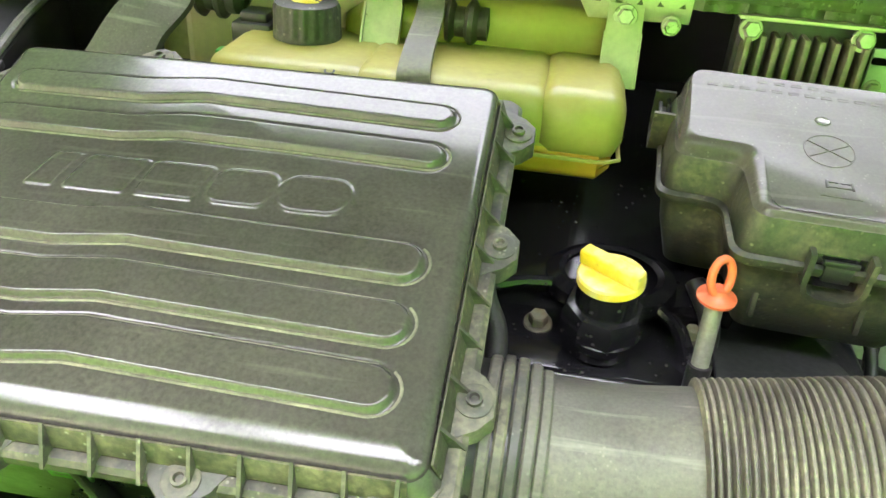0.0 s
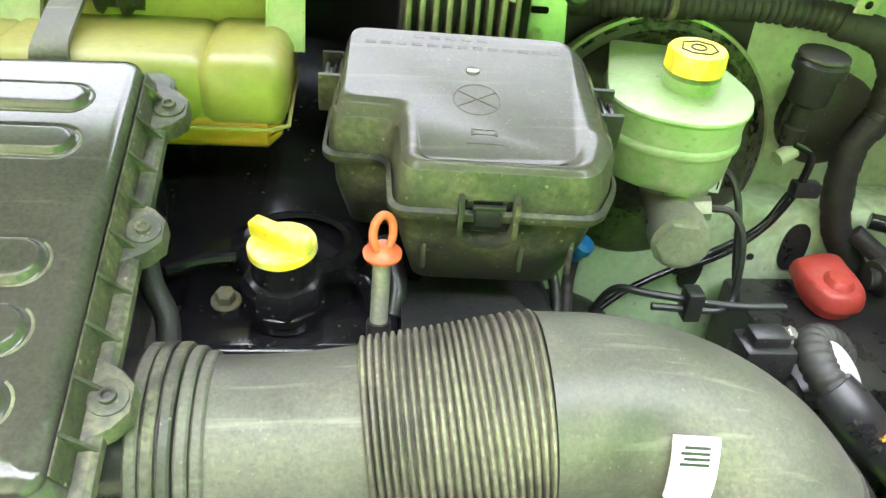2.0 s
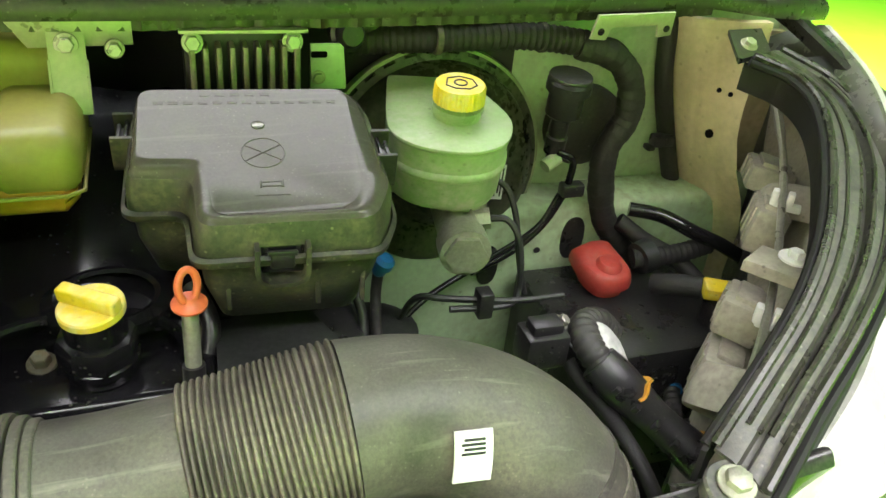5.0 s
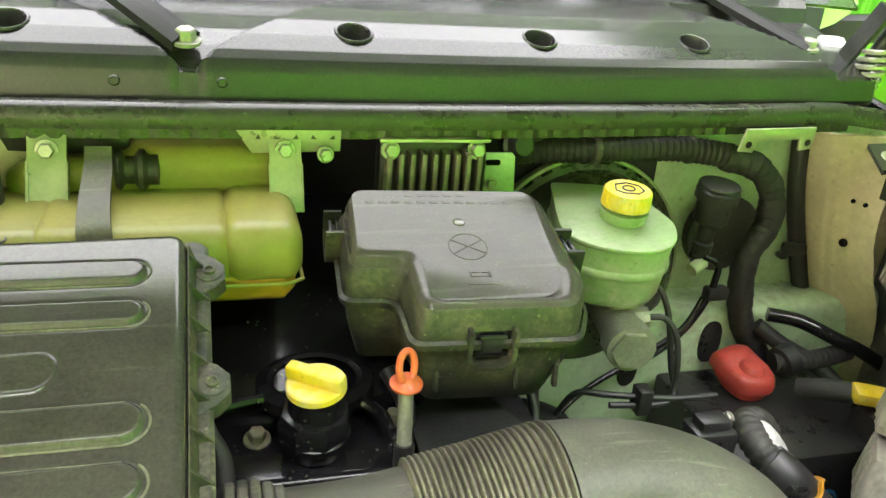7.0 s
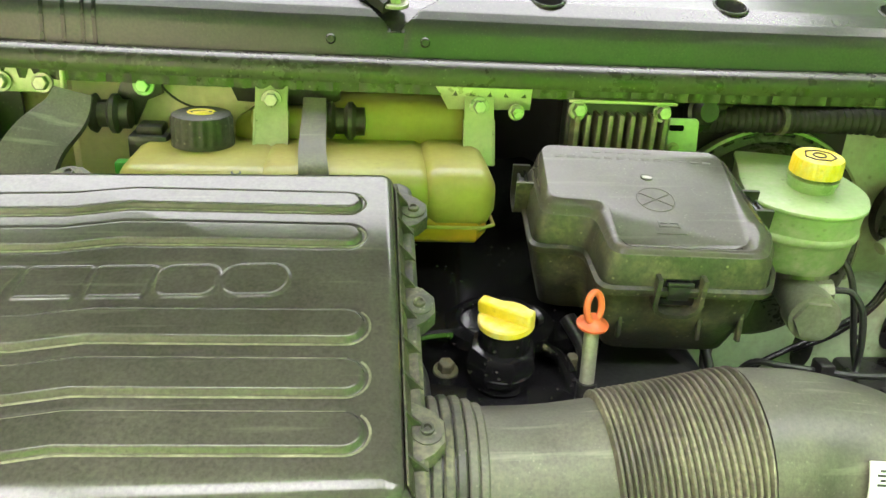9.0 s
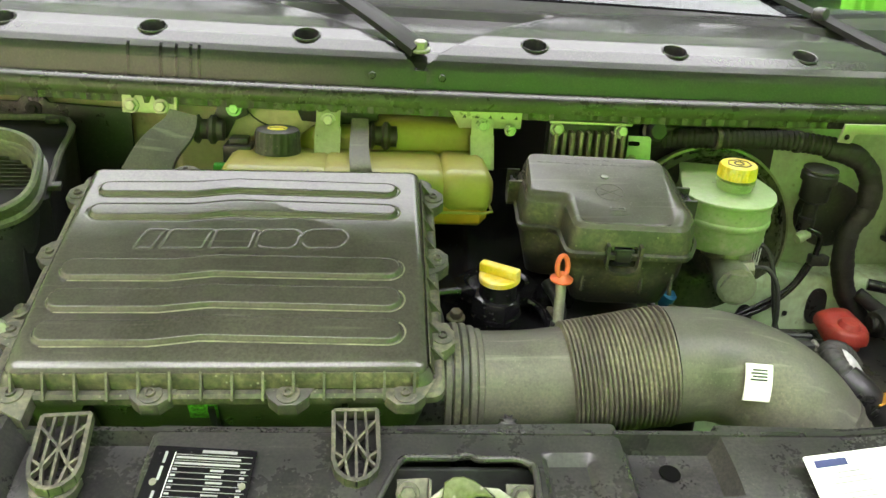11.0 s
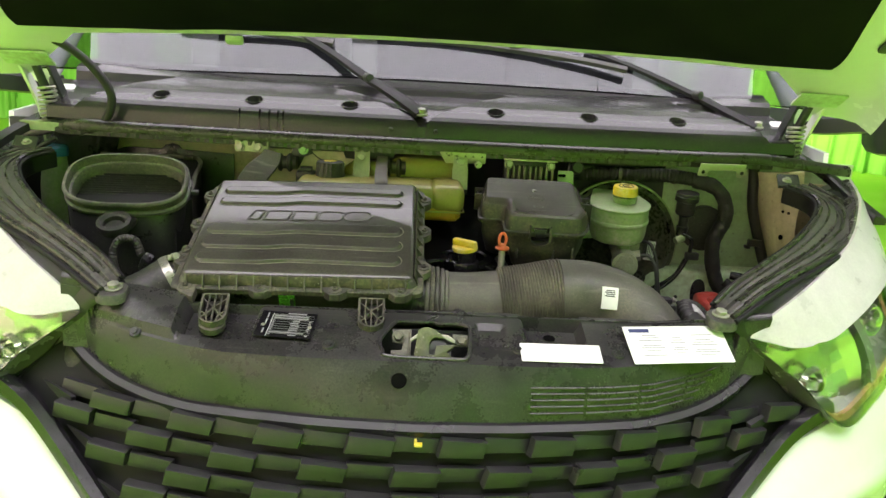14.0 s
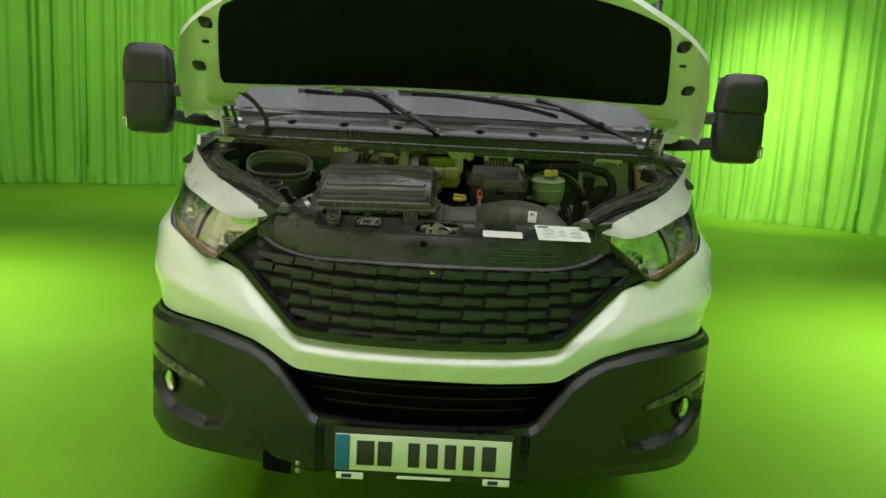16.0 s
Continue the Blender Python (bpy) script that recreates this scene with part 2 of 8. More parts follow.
def glassy(name, colour, rough=0.02, ior=1.45, mixin=1.0):
    m = bpy.data.materials.new(name)
    m.use_nodes = True
    p = m.node_tree.nodes["Principled BSDF"]
    p.inputs["Base Color"].default_value = (*colour, 1)
    p.inputs["Roughness"].default_value = rough
    p.inputs["IOR"].default_value = ior
    p.inputs["Transmission Weight"].default_value = mixin
    return m


DUST = (0.30, 0.28, 0.20)
M_BOX = mat("weathered_black_plastic", (0.053, 0.051, 0.043), 0.13, spread=0.04, dust_rough=0.4, vary=0.32, grain=420, blot=9, bump=0.03, dust=(0.14, 0.13, 0.095), dust_amount=0.24, specks=0.0, speck_colour=(0.20, 0.19, 0.15), scuffs=0.16, uneven=0.05)
M_RIM = mat("dusty_rim_plastic", (0.050, 0.049, 0.040), 0.5, vary=0.4, grain=300, blot=30, bump=0.35, dust=(0.22, 0.20, 0.13), dust_amount=0.6, specks=0.4)
M_DUSTLINE = mat("settled_dust", (0.15, 0.145, 0.10), 0.9, vary=0.5, grain=240, blot=40, bump=0.4)
M_DUCT = mat("grey_moulded_plastic", (0.088, 0.085, 0.070), 0.52, vary=0.34, grain=420, blot=13, bump=0.16, dust=(0.21, 0.195, 0.14), dust_amount=0.45, specks=0.16, scuffs=0.22)
M_BELLOW = mat("brown_black_bellows_rubber", (0.085, 0.076, 0.060), 0.55, vary=0.35, grain=300, blot=22, bump=0.35, dust=DUST, dust_amount=0.55, specks=0.3)
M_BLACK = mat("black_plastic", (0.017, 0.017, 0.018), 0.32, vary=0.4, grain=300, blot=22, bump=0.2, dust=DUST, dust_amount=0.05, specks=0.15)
M_GLOSS = mat("glossy_black_plastic", (0.010, 0.010, 0.011), 0.17, vary=0.3, grain=260, blot=14, bump=0.08, specks=0.12, spread=0.08)
M_RUBBER = mat("black_rubber", (0.024, 0.024, 0.023), 0.5, vary=0.35, grain=260, blot=22, bump=0.35, dust=DUST, dust_amount=0.14, specks=0.25)
M_SEAL = mat("dusty_seal_rubber", (0.024, 0.024, 0.020), 0.27, vary=0.3, grain=300, blot=20, bump=0.12, dust=(0.20, 0.19, 0.13), dust_amount=0.16, specks=0.25, dust_rough=0.6)
M_MOUTH = mat("dusty_mouth_rubber", (0.10, 0.10, 0.085), 0.42, vary=0.3, grain=260, blot=18, bump=0.25, dust=DUST, dust_amount=0.5, specks=0.3)
M_FIN = mat("oxidised_fin_aluminium", (0.20, 0.20, 0.14), 0.5, metal=0.2, vary=0.3, grain=200, blot=30, bump=0.3, dust=(0.20, 0.15, 0.08), dust_amount=0.7)
M_CHANNEL = mat("dusty_channel_metal", (0.046, 0.046, 0.046), 0.40, metal=0.1, vary=0.3, grain=260, blot=20, bump=0.3, dust=DUST, dust_amount=0.34, specks=0.4)
M_LAMPIN = mat("satin_lamp_inner", (0.17, 0.17, 0.15), 0.25, metal=0.5, vary=0.1, grain=200, blot=20, bump=0.05)
M_FACET = mat("lamp_facet_silver", (0.55, 0.56, 0.50), 0.16, metal=0.9, vary=0.08, grain=200, blot=30, bump=0.05)
M_LIP = mat("dull_black_lip", (0.014, 0.014, 0.014), 0.62, vary=0.2, grain=400, blot=12, bump=0.2)
M_LIP.node_tree.nodes["Principled BSDF"].inputs["Specular IOR Level"].default_value = 0.25
M_MOSS = mat("mossy_dirt", (0.045, 0.044, 0.026), 0.7, vary=0.6, grain=260, blot=34, bump=0.6, dust=(0.15, 0.13, 0.075), dust_amount=0.9, specks=0.5)
M_COWL = mat("grey_black_cowl_plastic", (0.024, 0.024, 0.025), 0.17, spread=0.03, vary=0.10, grain=500, blot=6, bump=0.03, dust=DUST, dust_amount=0.05, specks=0.05)
M_FUSE = mat("satin_fuse_box_plastic", (0.074, 0.068, 0.058), 0.20, spread=0.05, vary=0.2, grain=420, blot=12, bump=0.05, specks=0.25, speck_colour=(0.26, 0.25, 0.21), scuffs=0.12)
M_BOX.node_tree.nodes["Principled BSDF"].inputs["Specular IOR Level"].default_value = 0.5
M_COWL.node_tree.nodes["Principled BSDF"].inputs["Specular IOR Level"].default_value = 0.5
M_FUSE.node_tree.nodes["Principled BSDF"].inputs["Specular IOR Level"].default_value = 0.26
M_FUSED = mat("dusty_fuse_box_plastic", (0.026, 0.027, 0.021), 0.42, vary=0.5, grain=260, blot=34, bump=0.4, dust=(0.15, 0.14, 0.08), dust_amount=0.50, specks=0.5, speck_colour=(0.30, 0.28, 0.18))
M_WHITE = mat("white_body_paint", (0.78, 0.78, 0.76), 0.22, vary=0.03, grain=60, blot=3, bump=0.02, coat=0.7)
# white paint with the studio's green bounce mixed into its base colour
M_INNER = mat("dusty_white_paint_green_bounce", (0.49, 0.62, 0.40), 0.34, vary=0.15, grain=120, blot=7, bump=0.1, dust=(0.30, 0.27, 0.16), dust_amount=0.5, specks=0.4, speck_colour=(0.12, 0.11, 0.07), uneven=0.15)
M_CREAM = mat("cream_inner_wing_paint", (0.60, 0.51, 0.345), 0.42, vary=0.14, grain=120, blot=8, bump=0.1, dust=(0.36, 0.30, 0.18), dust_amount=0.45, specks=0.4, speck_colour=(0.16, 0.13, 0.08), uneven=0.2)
M_TANK = mat("yellowed_translucent_plastic", (0.265, 0.24, 0.054), 0.36, vary=0.16, grain=150, blot=9, bump=0.08, dust=(0.33, 0.29, 0.11), dust_amount=0.35, specks=0.25, speck_colour=(0.12, 0.11, 0.04), uneven=0.1)
M_FLUID = mat("orange_coolant_in_plastic", (0.40, 0.22, 0.02), 0.3, vary=0.12, grain=120, blot=9, bump=0.04)
M_RESERVOIR = mat("milky_reservoir_plastic", (0.27, 0.38, 0.17), 0.36, vary=0.16, grain=180, blot=16, bump=0.1, dust=(0.48, 0.45, 0.36), dust_amount=0.7, specks=0.5, speck_colour=(0.16, 0.15, 0.10))
M_YELLOW = mat("yellow_plastic", (0.76, 0.55, 0.02), 0.38, vary=0.12, grain=170, blot=34, bump=0.1, dust=(0.72, 0.66, 0.42), dust_amount=0.6, specks=0.4, speck_colour=(0.2, 0.15, 0.05))
M_ORANGE = mat("orange_red_plastic", (0.62, 0.13, 0.05), 0.42, vary=0.15, grain=200, blot=40, bump=0.1)
M_RED = mat("red_plastic", (0.42, 0.04, 0.03), 0.36, vary=0.15, grain=200, blot=25, bump=0.1, dust=(0.5, 0.3, 0.24), dust_amount=0.2)
M_BLUE = mat("blue_plastic", (0.02, 0.16, 0.36), 0.4, vary=0.15, grain=200, blot=25, bump=0.1)
M_ALU = mat("cast_aluminium", (0.38, 0.38, 0.31), 0.5, metal=0.55, vary=0.25, grain=260, blot=22, bump=0.5, dust=DUST, dust_amount=0.3)
M_STEEL = mat("zinc_plated_steel", (0.36, 0.35, 0.30), 0.34, metal=0.6, vary=0.18, grain=260, blot=30, bump=0.1)
M_BRACKET = mat("pale_plated_bracket", (0.42, 0.42, 0.31), 0.36, metal=0.35, vary=0.15, grain=200, blot=20, bump=0.08)
M_DARKMETAL = mat("dark_engine_metal", (0.045, 0.048, 0.045), 0.45, metal=0.5, vary=0.35, grain=180, blot=18, bump=0.3)
M_LABEL = mat("white_paper_label", (0.82, 0.82, 0.82), 0.45, vary=0.04, grain=120, blot=10, bump=0.02)
M_INK = mat("printed_ink", (0.03, 0.03, 0.035), 0.5, vary=0.1)
M_INKBLUE = mat("blue_ink", (0.02, 0.03, 0.12), 0.5, vary=0.1)
M_BUMPER = mat("dark_grey_bumper_plastic", (0.013, 0.013, 0.0135), 0.33, vary=0.12, grain=700, blot=5, bump=0.3)
M_GRILLE = mat("satin_black_grille_plastic", (0.020, 0.020, 0.021), 0.34, vary=0.25, grain=500, blot=10, bump=0.25, dust=(0.16, 0.15, 0.12), dust_amount=0.06)
M_PANEL = mat("black_top_panel_plastic", (0.019, 0.019, 0.020), 0.27, vary=0.3, grain=460, blot=14, bump=0.05, dust=(0.16, 0.15, 0.13), dust_amount=0.28, specks=0.10, scuffs=0.05, dust_rough=0.55)
# near-black with hardly any gloss: stands for the shade inside holes and recesses
M_HOLE = mat("black_for_hole_shade", (0.004, 0.004, 0.004), 0.95, vary=0.2, bump=0.0)
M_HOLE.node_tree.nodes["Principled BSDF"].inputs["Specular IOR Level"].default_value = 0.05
M_FELT = mat("black_bonnet_felt", (0.008, 0.008, 0.008), 0.95, vary=0.4, grain=400, blot=10, bump=0.5)
M_FELT.node_tree.nodes["Principled BSDF"].inputs["Specular IOR Level"].default_value = 0.08
M_TAPE = mat("black_cloth_tape", (0.015, 0.015, 0.014), 0.62, vary=0.35, grain=400, blot=26, bump=0.6, dust=DUST, dust_amount=0.04)
M_TYRE = mat("tyre_rubber", (0.02, 0.02, 0.02), 0.75, vary=0.2, grain=200, blot=12, bump=0.3)
M_HOUSING = mat("grey_lamp_housing", (0.27, 0.245, 0.205), 0.4, vary=0.3, grain=180, blot=16, bump=0.25, dust=(0.42, 0.39, 0.32), dust_amount=0.7, specks=0.6, speck_colour=(0.06, 0.055, 0.05), uneven=0.3)
M_CHROME = mat("lamp_reflector_chrome", (0.75, 0.75, 0.72), 0.12, metal=1.0, vary=0.05, bump=0.0)
M_LENS = glassy("clear_lamp_lens", (0.97, 0.98, 0.97), 0.02, 1.45)
M_GLASS = glassy("windscreen_glass", (0.30, 0.33, 0.33), 0.01, 1.52)
M_MIRROR = mat("mirror_glass", (0.8, 0.8, 0.8), 0.03, metal=1.0, vary=0.0, bump=0.0)
M_FLOOR = mat("green_studio_floor", (0.165, 0.42, 0.012), 0.5, vary=0.07, grain=25, blot=0.7, bump=0.05)
M_CURTAIN = mat("green_curtain_cloth", (0.19, 0.52, 0.05), 0.85, vary=0.08, grain=300, blot=1.5, bump=0.2)
# unseen ceiling; its dark green-grey is chosen to cut bounce and reflections
M_CEIL = mat("dark_studio_ceiling", (0.20, 0.24, 0.16), 0.8, vary=0.06, grain=20, blot=1, bump=0.05)
M_SHELL = mat("dark_trim_and_recess_shade", (0.03, 0.03, 0.032), 0.6, vary=0.08, grain=200, blot=8, bump=0.02)
M_INDIC = mat("amber_lamp_plastic", (0.20, 0.11, 0.045), 0.3, vary=0.2)

# ---- studio ----
b = B()
t_ = B()
bmesh.ops.create_grid(t_, x_segments=24, y_segments=24, size=1, matrix=Matrix.Translation((0.5, 2.0, 0)) @ Matrix.Diagonal((13, 14, 1, 1)))
merge(b, t_)
tagged(part("floor", b, M_FLOOR), "smooth bright green painted studio floor", "floor", kind="structure")


def curtain(name, pts, h, seed, label):
    """A hanging green cloth along the points, in uneven folds, with its hem gathered on the floor."""
    rnd = random.Random(seed)
    P = [Vector((x, y, 0)) for x, y in pts]
    cum = [0.0]
    for a, c in zip(P, P[1:]):
        cum.append(cum[-1] + (c - a).length)
    total = cum[-1]

    def at(s):
        for i in range(len(P) - 1):
            if s <= cum[i + 1] or i == len(P) - 2:
                w = (s - cum[i]) / (cum[i + 1] - cum[i])
                return P[i].lerp(P[i + 1], w), (P[i + 1] - P[i]).normalized()

    folds, s = [], 0.0
    while s < total:
        folds.append((s, rnd.uniform(0.022, 0.065), rnd.uniform(0.05, 0.16), rnd.uniform(-0.35, 0.35)))
        s += rnd.uniform(0.09, 0.34)
    cs = [f[0] for f in folds]

    def f(u, v):
        p, d = at(u)
        n = Vector((-d.y, d.x, 0))
        k = v / h
        o = 0.0
        i = int(np.searchsorted(cs, u))
        for c, w, a, lean in folds[max(0, i - 3):i + 3]:
            q = (u - c - lean * max(0, 0.25 - k)) / w
            o += a * math.exp(-q * q)
        o += 0.02 * math.sin(u * 2.1 + seed)
        flare = 0.12 * max(0, 0.12 - k) / 0.12 + 0.05 * max(0, 0.03 - k) / 0.03 * math.sin(u * 17 + 3 * math.sin(u * 5))
        hem = 0.03 * noise.noise(Vector((u * 3, seed, 0)))
        return p + n * (-o - flare) + Vector((0, 0, v + (hem * max(0, 0.05 - k) / 0.05 if v > 0 else 0.004)))

    bm = B()
    sheet(bm, f, lin(0, total, int(total / 0.026)), [0, 0.03, 0.08, 0.16, 0.35, 0.7, 1.2, 2.0, 3.0, 4.0, h])
    return tagged(part(name, bm, M_CURTAIN, sharp=80), label, "curtain", kind="structure")


curtain("wall_back_curtain", [(-11, 10.2), (-7.5, 12.9), (-4.0, 14.3), (0, 14.6), (4.2, 13.6), (7.2, 11.6), (10.5, 7.5)], 5.0, 3, "long bright green curtain in loose folds hanging to the studio floor")
curtain("wall_side_curtain", [(12.6, 7.4), (12.8, 2), (12.8, -5), (9, -10.5), (-0.4, -11.0)], 5.0, 8, "green curtain closing the studio round the floor")
curtain("wall_left_curtain", [(-7.4, 3.4), (-9.4, 6.6), (-11.6, 10.6)], 5.0, 12, "green curtain beside the studio floor")
b = B()
W_ = [(0.2, -11.4), (-6.6, -8.6), (-7.6, -4.0), (-7.6, 3.8)]
for (xa, ya), (xb, yb) in zip(W_, W_[1:]):
    n_ = Vector((yb - ya, xa - xb, 0)).normalized() * -0.1
    loft(b, [[(xa, ya, z), (xb, yb, z), (xb + n_.x, yb + n_.y, z), (xa + n_.x, ya + n_.y, z)] for z in (0.0, 5.0)])
tagged(part("wall_front", b, mat("pale_tan_wall_paint", (0.68, 0.58, 0.46), 0.8, vary=0.08, grain=60, blot=1.2, bump=0.1)), "plain pale tan studio wall", "wall", kind="structure")
b = B()
slab(b, -13.5, 14.5, -12.5, 16.5, 5.0, 5.1, 0)
tagged(part("ceiling", b, M_CEIL), "unseen ceiling added above the curtains, coloured dark to limit bounce", "ceiling", kind="structure")

# ---- the van's outside ----
PLAN = [(0, 0), (0.2, 0.017), (0.39, 0.064), (0.55, 0.127), (0.7, 0.205), (0.8, 0.272), (0.88, 0.35), (0.935, 0.445), (0.965, 0.56), (0.98, 0.72), (0.985, 1.05)]
PLAN_CURVE = spline([(-0.2, 0.017, 0)] + [(x, y, 0) for x, y in PLAN], 12)[12:]
ARC = [0.0]
for _a, _b in zip(PLAN_CURVE, PLAN_CURVE[1:]):
    ARC.append(ARC[-1] + (_b - _a).length)
PX, PY = [p.x for p in PLAN_CURVE], [p.y for p in PLAN_CURVE]


def plan(s):
    """The point of the van's front outline in plan, s metres along it from the middle."""
    a = abs(s)
    return math.copysign(float(np.interp(a, ARC, PX)), s), float(np.interp(a, ARC, PY))


def s_of(x):
    return math.copysign(float(np.interp(abs(x), PX, ARC)), x)


BASE = [(0.3, 0.125), (0.4, 0.10), (0.6, 0.083), (0.8, 0.083), (0.88, 0.088), (0.95, 0.12), (1.06, 0.165), (1.123, 0.205), (1.17, 0.235), (1.4, 0.3)]


def front(s, z, out=0.0):
    x, y = plan(s)
    x2, y2 = plan(s + 0.01)
    n = Vector((y2 - y, -(x2 - x), 0)).normalized()
    k = max(0.0, 1 - max(0, abs(x) - 0.55) / 0.4)
    x -= math.copysign(0.082 * min(1.0, max(0.0, (z - 1.11) / 0.16)) * min(1.0, max(0.0, (abs(x) - 0.8) / 0.1)), x)
    return Vector((x, y + 0.083 + (interp(z, BASE) - 0.083) * k, z)) + n * out


van = thing("van", "white delivery van, parked with its bonnet open", "van", at=(0, 1.0, 0))

# white skin between grille, headlamps and bumper
BAND_LOW = [(0, 0.757), (0.22, 0.752), (0.39, 0.752), (0.43, 0.768), (0.48, 0.796), (0.537, 0.819), (0.65, 0.838), (0.75, 0.845), (0.9, 0.842), (0.965, 0.835), (1, 0.83)]
BAND_UP = [(0, 0.846), (0.26, 0.846), (0.375, 0.85), (0.40, 0.862), (0.521, 0.957), (0.60, 1.014), (0.685, 1.040), (0.71, 1.047), (0.775, 1.068), (0.845, 1.103), (0.90, 1.126), (0.94, 1.16), (0.968, 1.24), (0.98, 1.35), (0.985, 1.41)]


def skin(s, k):
    x = abs(plan(s)[0])
    lo, up = interp(x, BAND_LOW), interp(x, BAND_UP)
    z = lo + (up - lo) * k
    bulge = (0.009 + 0.011 * min(1, max(0, (x - 0.3) / 0.3))) * math.sin(math.pi * k)
    crease = 0.009 * math.exp(-((k - 0.42) / 0.13) ** 2) * min(1, max(0, (x - 0.5) / 0.2))
    # folded ledge under the grille: lower face to the floor, upper face to the ceiling
    ledge = interp(k, [(0, 0.004), (0.56, 0.017), (0.61, 0.0175), (0.66, 0.015), (1.0, -0.014)])
    w = 1 - min(1, max(0, (x - 0.42) / 0.22))
    return front(s, z, (bulge + crease) * (1 - w) + ledge * w)


SMAX = ARC[-1]
b = B()
sheet(b, skin, lin(-SMAX, SMAX, 180), lin(0, 0.55, 10) + lin(0.56, 0.67, 7) + lin(0.69, 1, 8), thick=lambda u, v: (0, 0.012, 0))
part("front_panel", b, M_WHITE, van, "glossy white painted front skin")

# fenders and door sides behind
for sd in (-1, 1):
    b = B()
    sheet(b, lambda u, v: (sd * (0.985 + 0.02 * math.sin(math.pi * v)), 1.05 + u, 0.42 + v * (0.99 + 0.06 * u)), lin(0, 1.4, 18), lin(0, 1, 14), thick=(-sd * 0.012, 0, 0),
          skip=lambda u, v: (u - 0.40) ** 2 + (0.42 + v - 0.37) ** 2 < 0.40 ** 2)
    part("side_panel", b, M_WHITE, van)
    b = B()
    tube(b, [(sd * 0.93, 1.10, 1.50), (sd * 0.90, 1.27, 1.66), (sd * 0.84, 1.62, 2.0), (sd * 0.78, 1.85, 2.2)], 0.042, 10, 6)
    part("windscreen_pillar", b, M_WHITE, van)
    b = B()
    slab(b, sd * 0.94 - 0.008, sd * 0.94 + 0.008, 1.5, 2.4, 1.42, 2.1, 0.004)
    part("side_window", b, M_GLASS, van)
b = B()
sheet(b, lambda u, v: (u, 1.80 + v, 2.27 + 0.05 * math.sin(math.pi * v) - 0.12 * (u / 0.9) ** 4), lin(-0.9, 0.9, 20), lin(0, 0.66, 6), thick=(0, 0, -0.03))
part("roof", b, M_WHITE, van)
b = B()
slab(b, -0.97, 0.97, 2.40, 2.45, 0.42, 2.24, 0.01)
part("cab_back", b, M_WHITE, van)
b = B()
slab(b, -0.95, 0.95, 0.98, 2.40, 0.40, 0.44, 0.01)
part("cab_floor", b, M_SHELL, van)
b = B()
sheet(b, lambda u, v: (u, 1.03 + 0.33 * v + 0.05 * (u / 0.9) ** 2, 1.50 - 0.05 * v + 0.02 * math.sin(3 * u)), lin(-0.9, 0.9, 24), lin(0, 1, 6), thick=(0, 0, -0.25))
part("dashboard", b, M_SHELL, van, "dark textured dashboard behind the windscreen")
for x in (-0.5, 0.05, 0.5):
    b = B()
    slab(b, x - 0.23, x + 0.23, 1.95, 2.08, 1.0, 1.75, 0.05, 3)
    slab(b, x - 0.12, x + 0.12, 1.98, 2.06, 1.73, 1.95, 0.03, 3)
    part("seat_back", b, M_SHELL, van)
b = B()


def screen(u, v):
    return Vector((u * (0.92 - 0.14 * v), 1.035 + 0.10 * (u * u - 1) * 0.6 + 0.80 * v, 1.535 + 0.70 * v - 0.02 * u * u))


sheet(b, screen, lin(-1, 1, 30), lin(0, 1, 10), thick=(0, 0.003, -0.004))
windscreen = part("windscreen", b, M_GLASS, van, "raked glass windscreen reflecting the pale ceiling")
windscreen.visible_shadow = False

# bumper of dark plastic, in a middle piece and two corners
BUMP_LOW = [(0, 0.435), (0.32, 0.432), (0.5, 0.425), (0.7, 0.41), (0.85, 0.395), (0.93, 0.385), (1, 0.38)]
BUMP_UP = [(0, 0.612), (0.30, 0.615), (0.335, 0.632), (0.44, 0.76), (0.48, 0.787), (0.537, 0.812), (0.65, 0.832), (0.75, 0.839), (0.9, 0.837), (0.965, 0.83), (1, 0.825)]
FOG_POCKET = [(0.655, 0.645), (0.80, 0.672), (0.935, 0.695), (0.95, 0.585), (0.84, 0.515), (0.70, 0.498), (0.635, 0.515), (0.585, 0.595)]


def inside(x, z, poly):
    """How far a point lies inside a polygon; minus outside."""
    d, ok = 9.0, False
    for i in range(len(poly)):
        (x0, z0), (x1, z1) = poly[i - 1], poly[i]
        if (z0 > z) != (z1 > z) and x < (x1 - x0) * (z - z0) / (z1 - z0) + x0:
            ok = not ok
        t = max(0, min(1, ((x - x0) * (x1 - x0) + (z - z0) * (z1 - z0)) / ((x1 - x0) ** 2 + (z1 - z0) ** 2)))
        d = min(d, math.hypot(x - x0 - t * (x1 - x0), z - z0 - t * (z1 - z0)))
    return d if ok else -d


def bump_face(s, k):
    x = abs(plan(s)[0])
    lo, up = interp(x, BUMP_LOW), interp(x, BUMP_UP)
    z = lo + (up - lo) * k
    o = 0.016 - 0.05 * max(0, 0.12 - k) / 0.12 * 0.5
    o += 0.020 * min(1, max(0, (up - z - 0.006) / 0.018)) if x > 0.3 else 0
    o -= 0.035 * min(1, max(0, inside(x, z, FOG_POCKET) / 0.022))
    return front(s, z, o)


S1 = s_of(0.308)
bumper = part("bumper", sheet(B(), bump_face, lin(-S1, S1, 40), lin(0, 1, 16), thick=lambda u, v: (0, 0.03, 0)), M_BUMPER, van, "dark grey textured plastic bumper")
for sd in (-1, 1):
    part("bumper_corner", sheet(B(), bump_face, lin(sd * (S1 + 0.004), sd * SMAX, 170), lin(0, 1, 70), thick=lambda u, v: (0, 0.02, 0)), M_BUMPER, van)
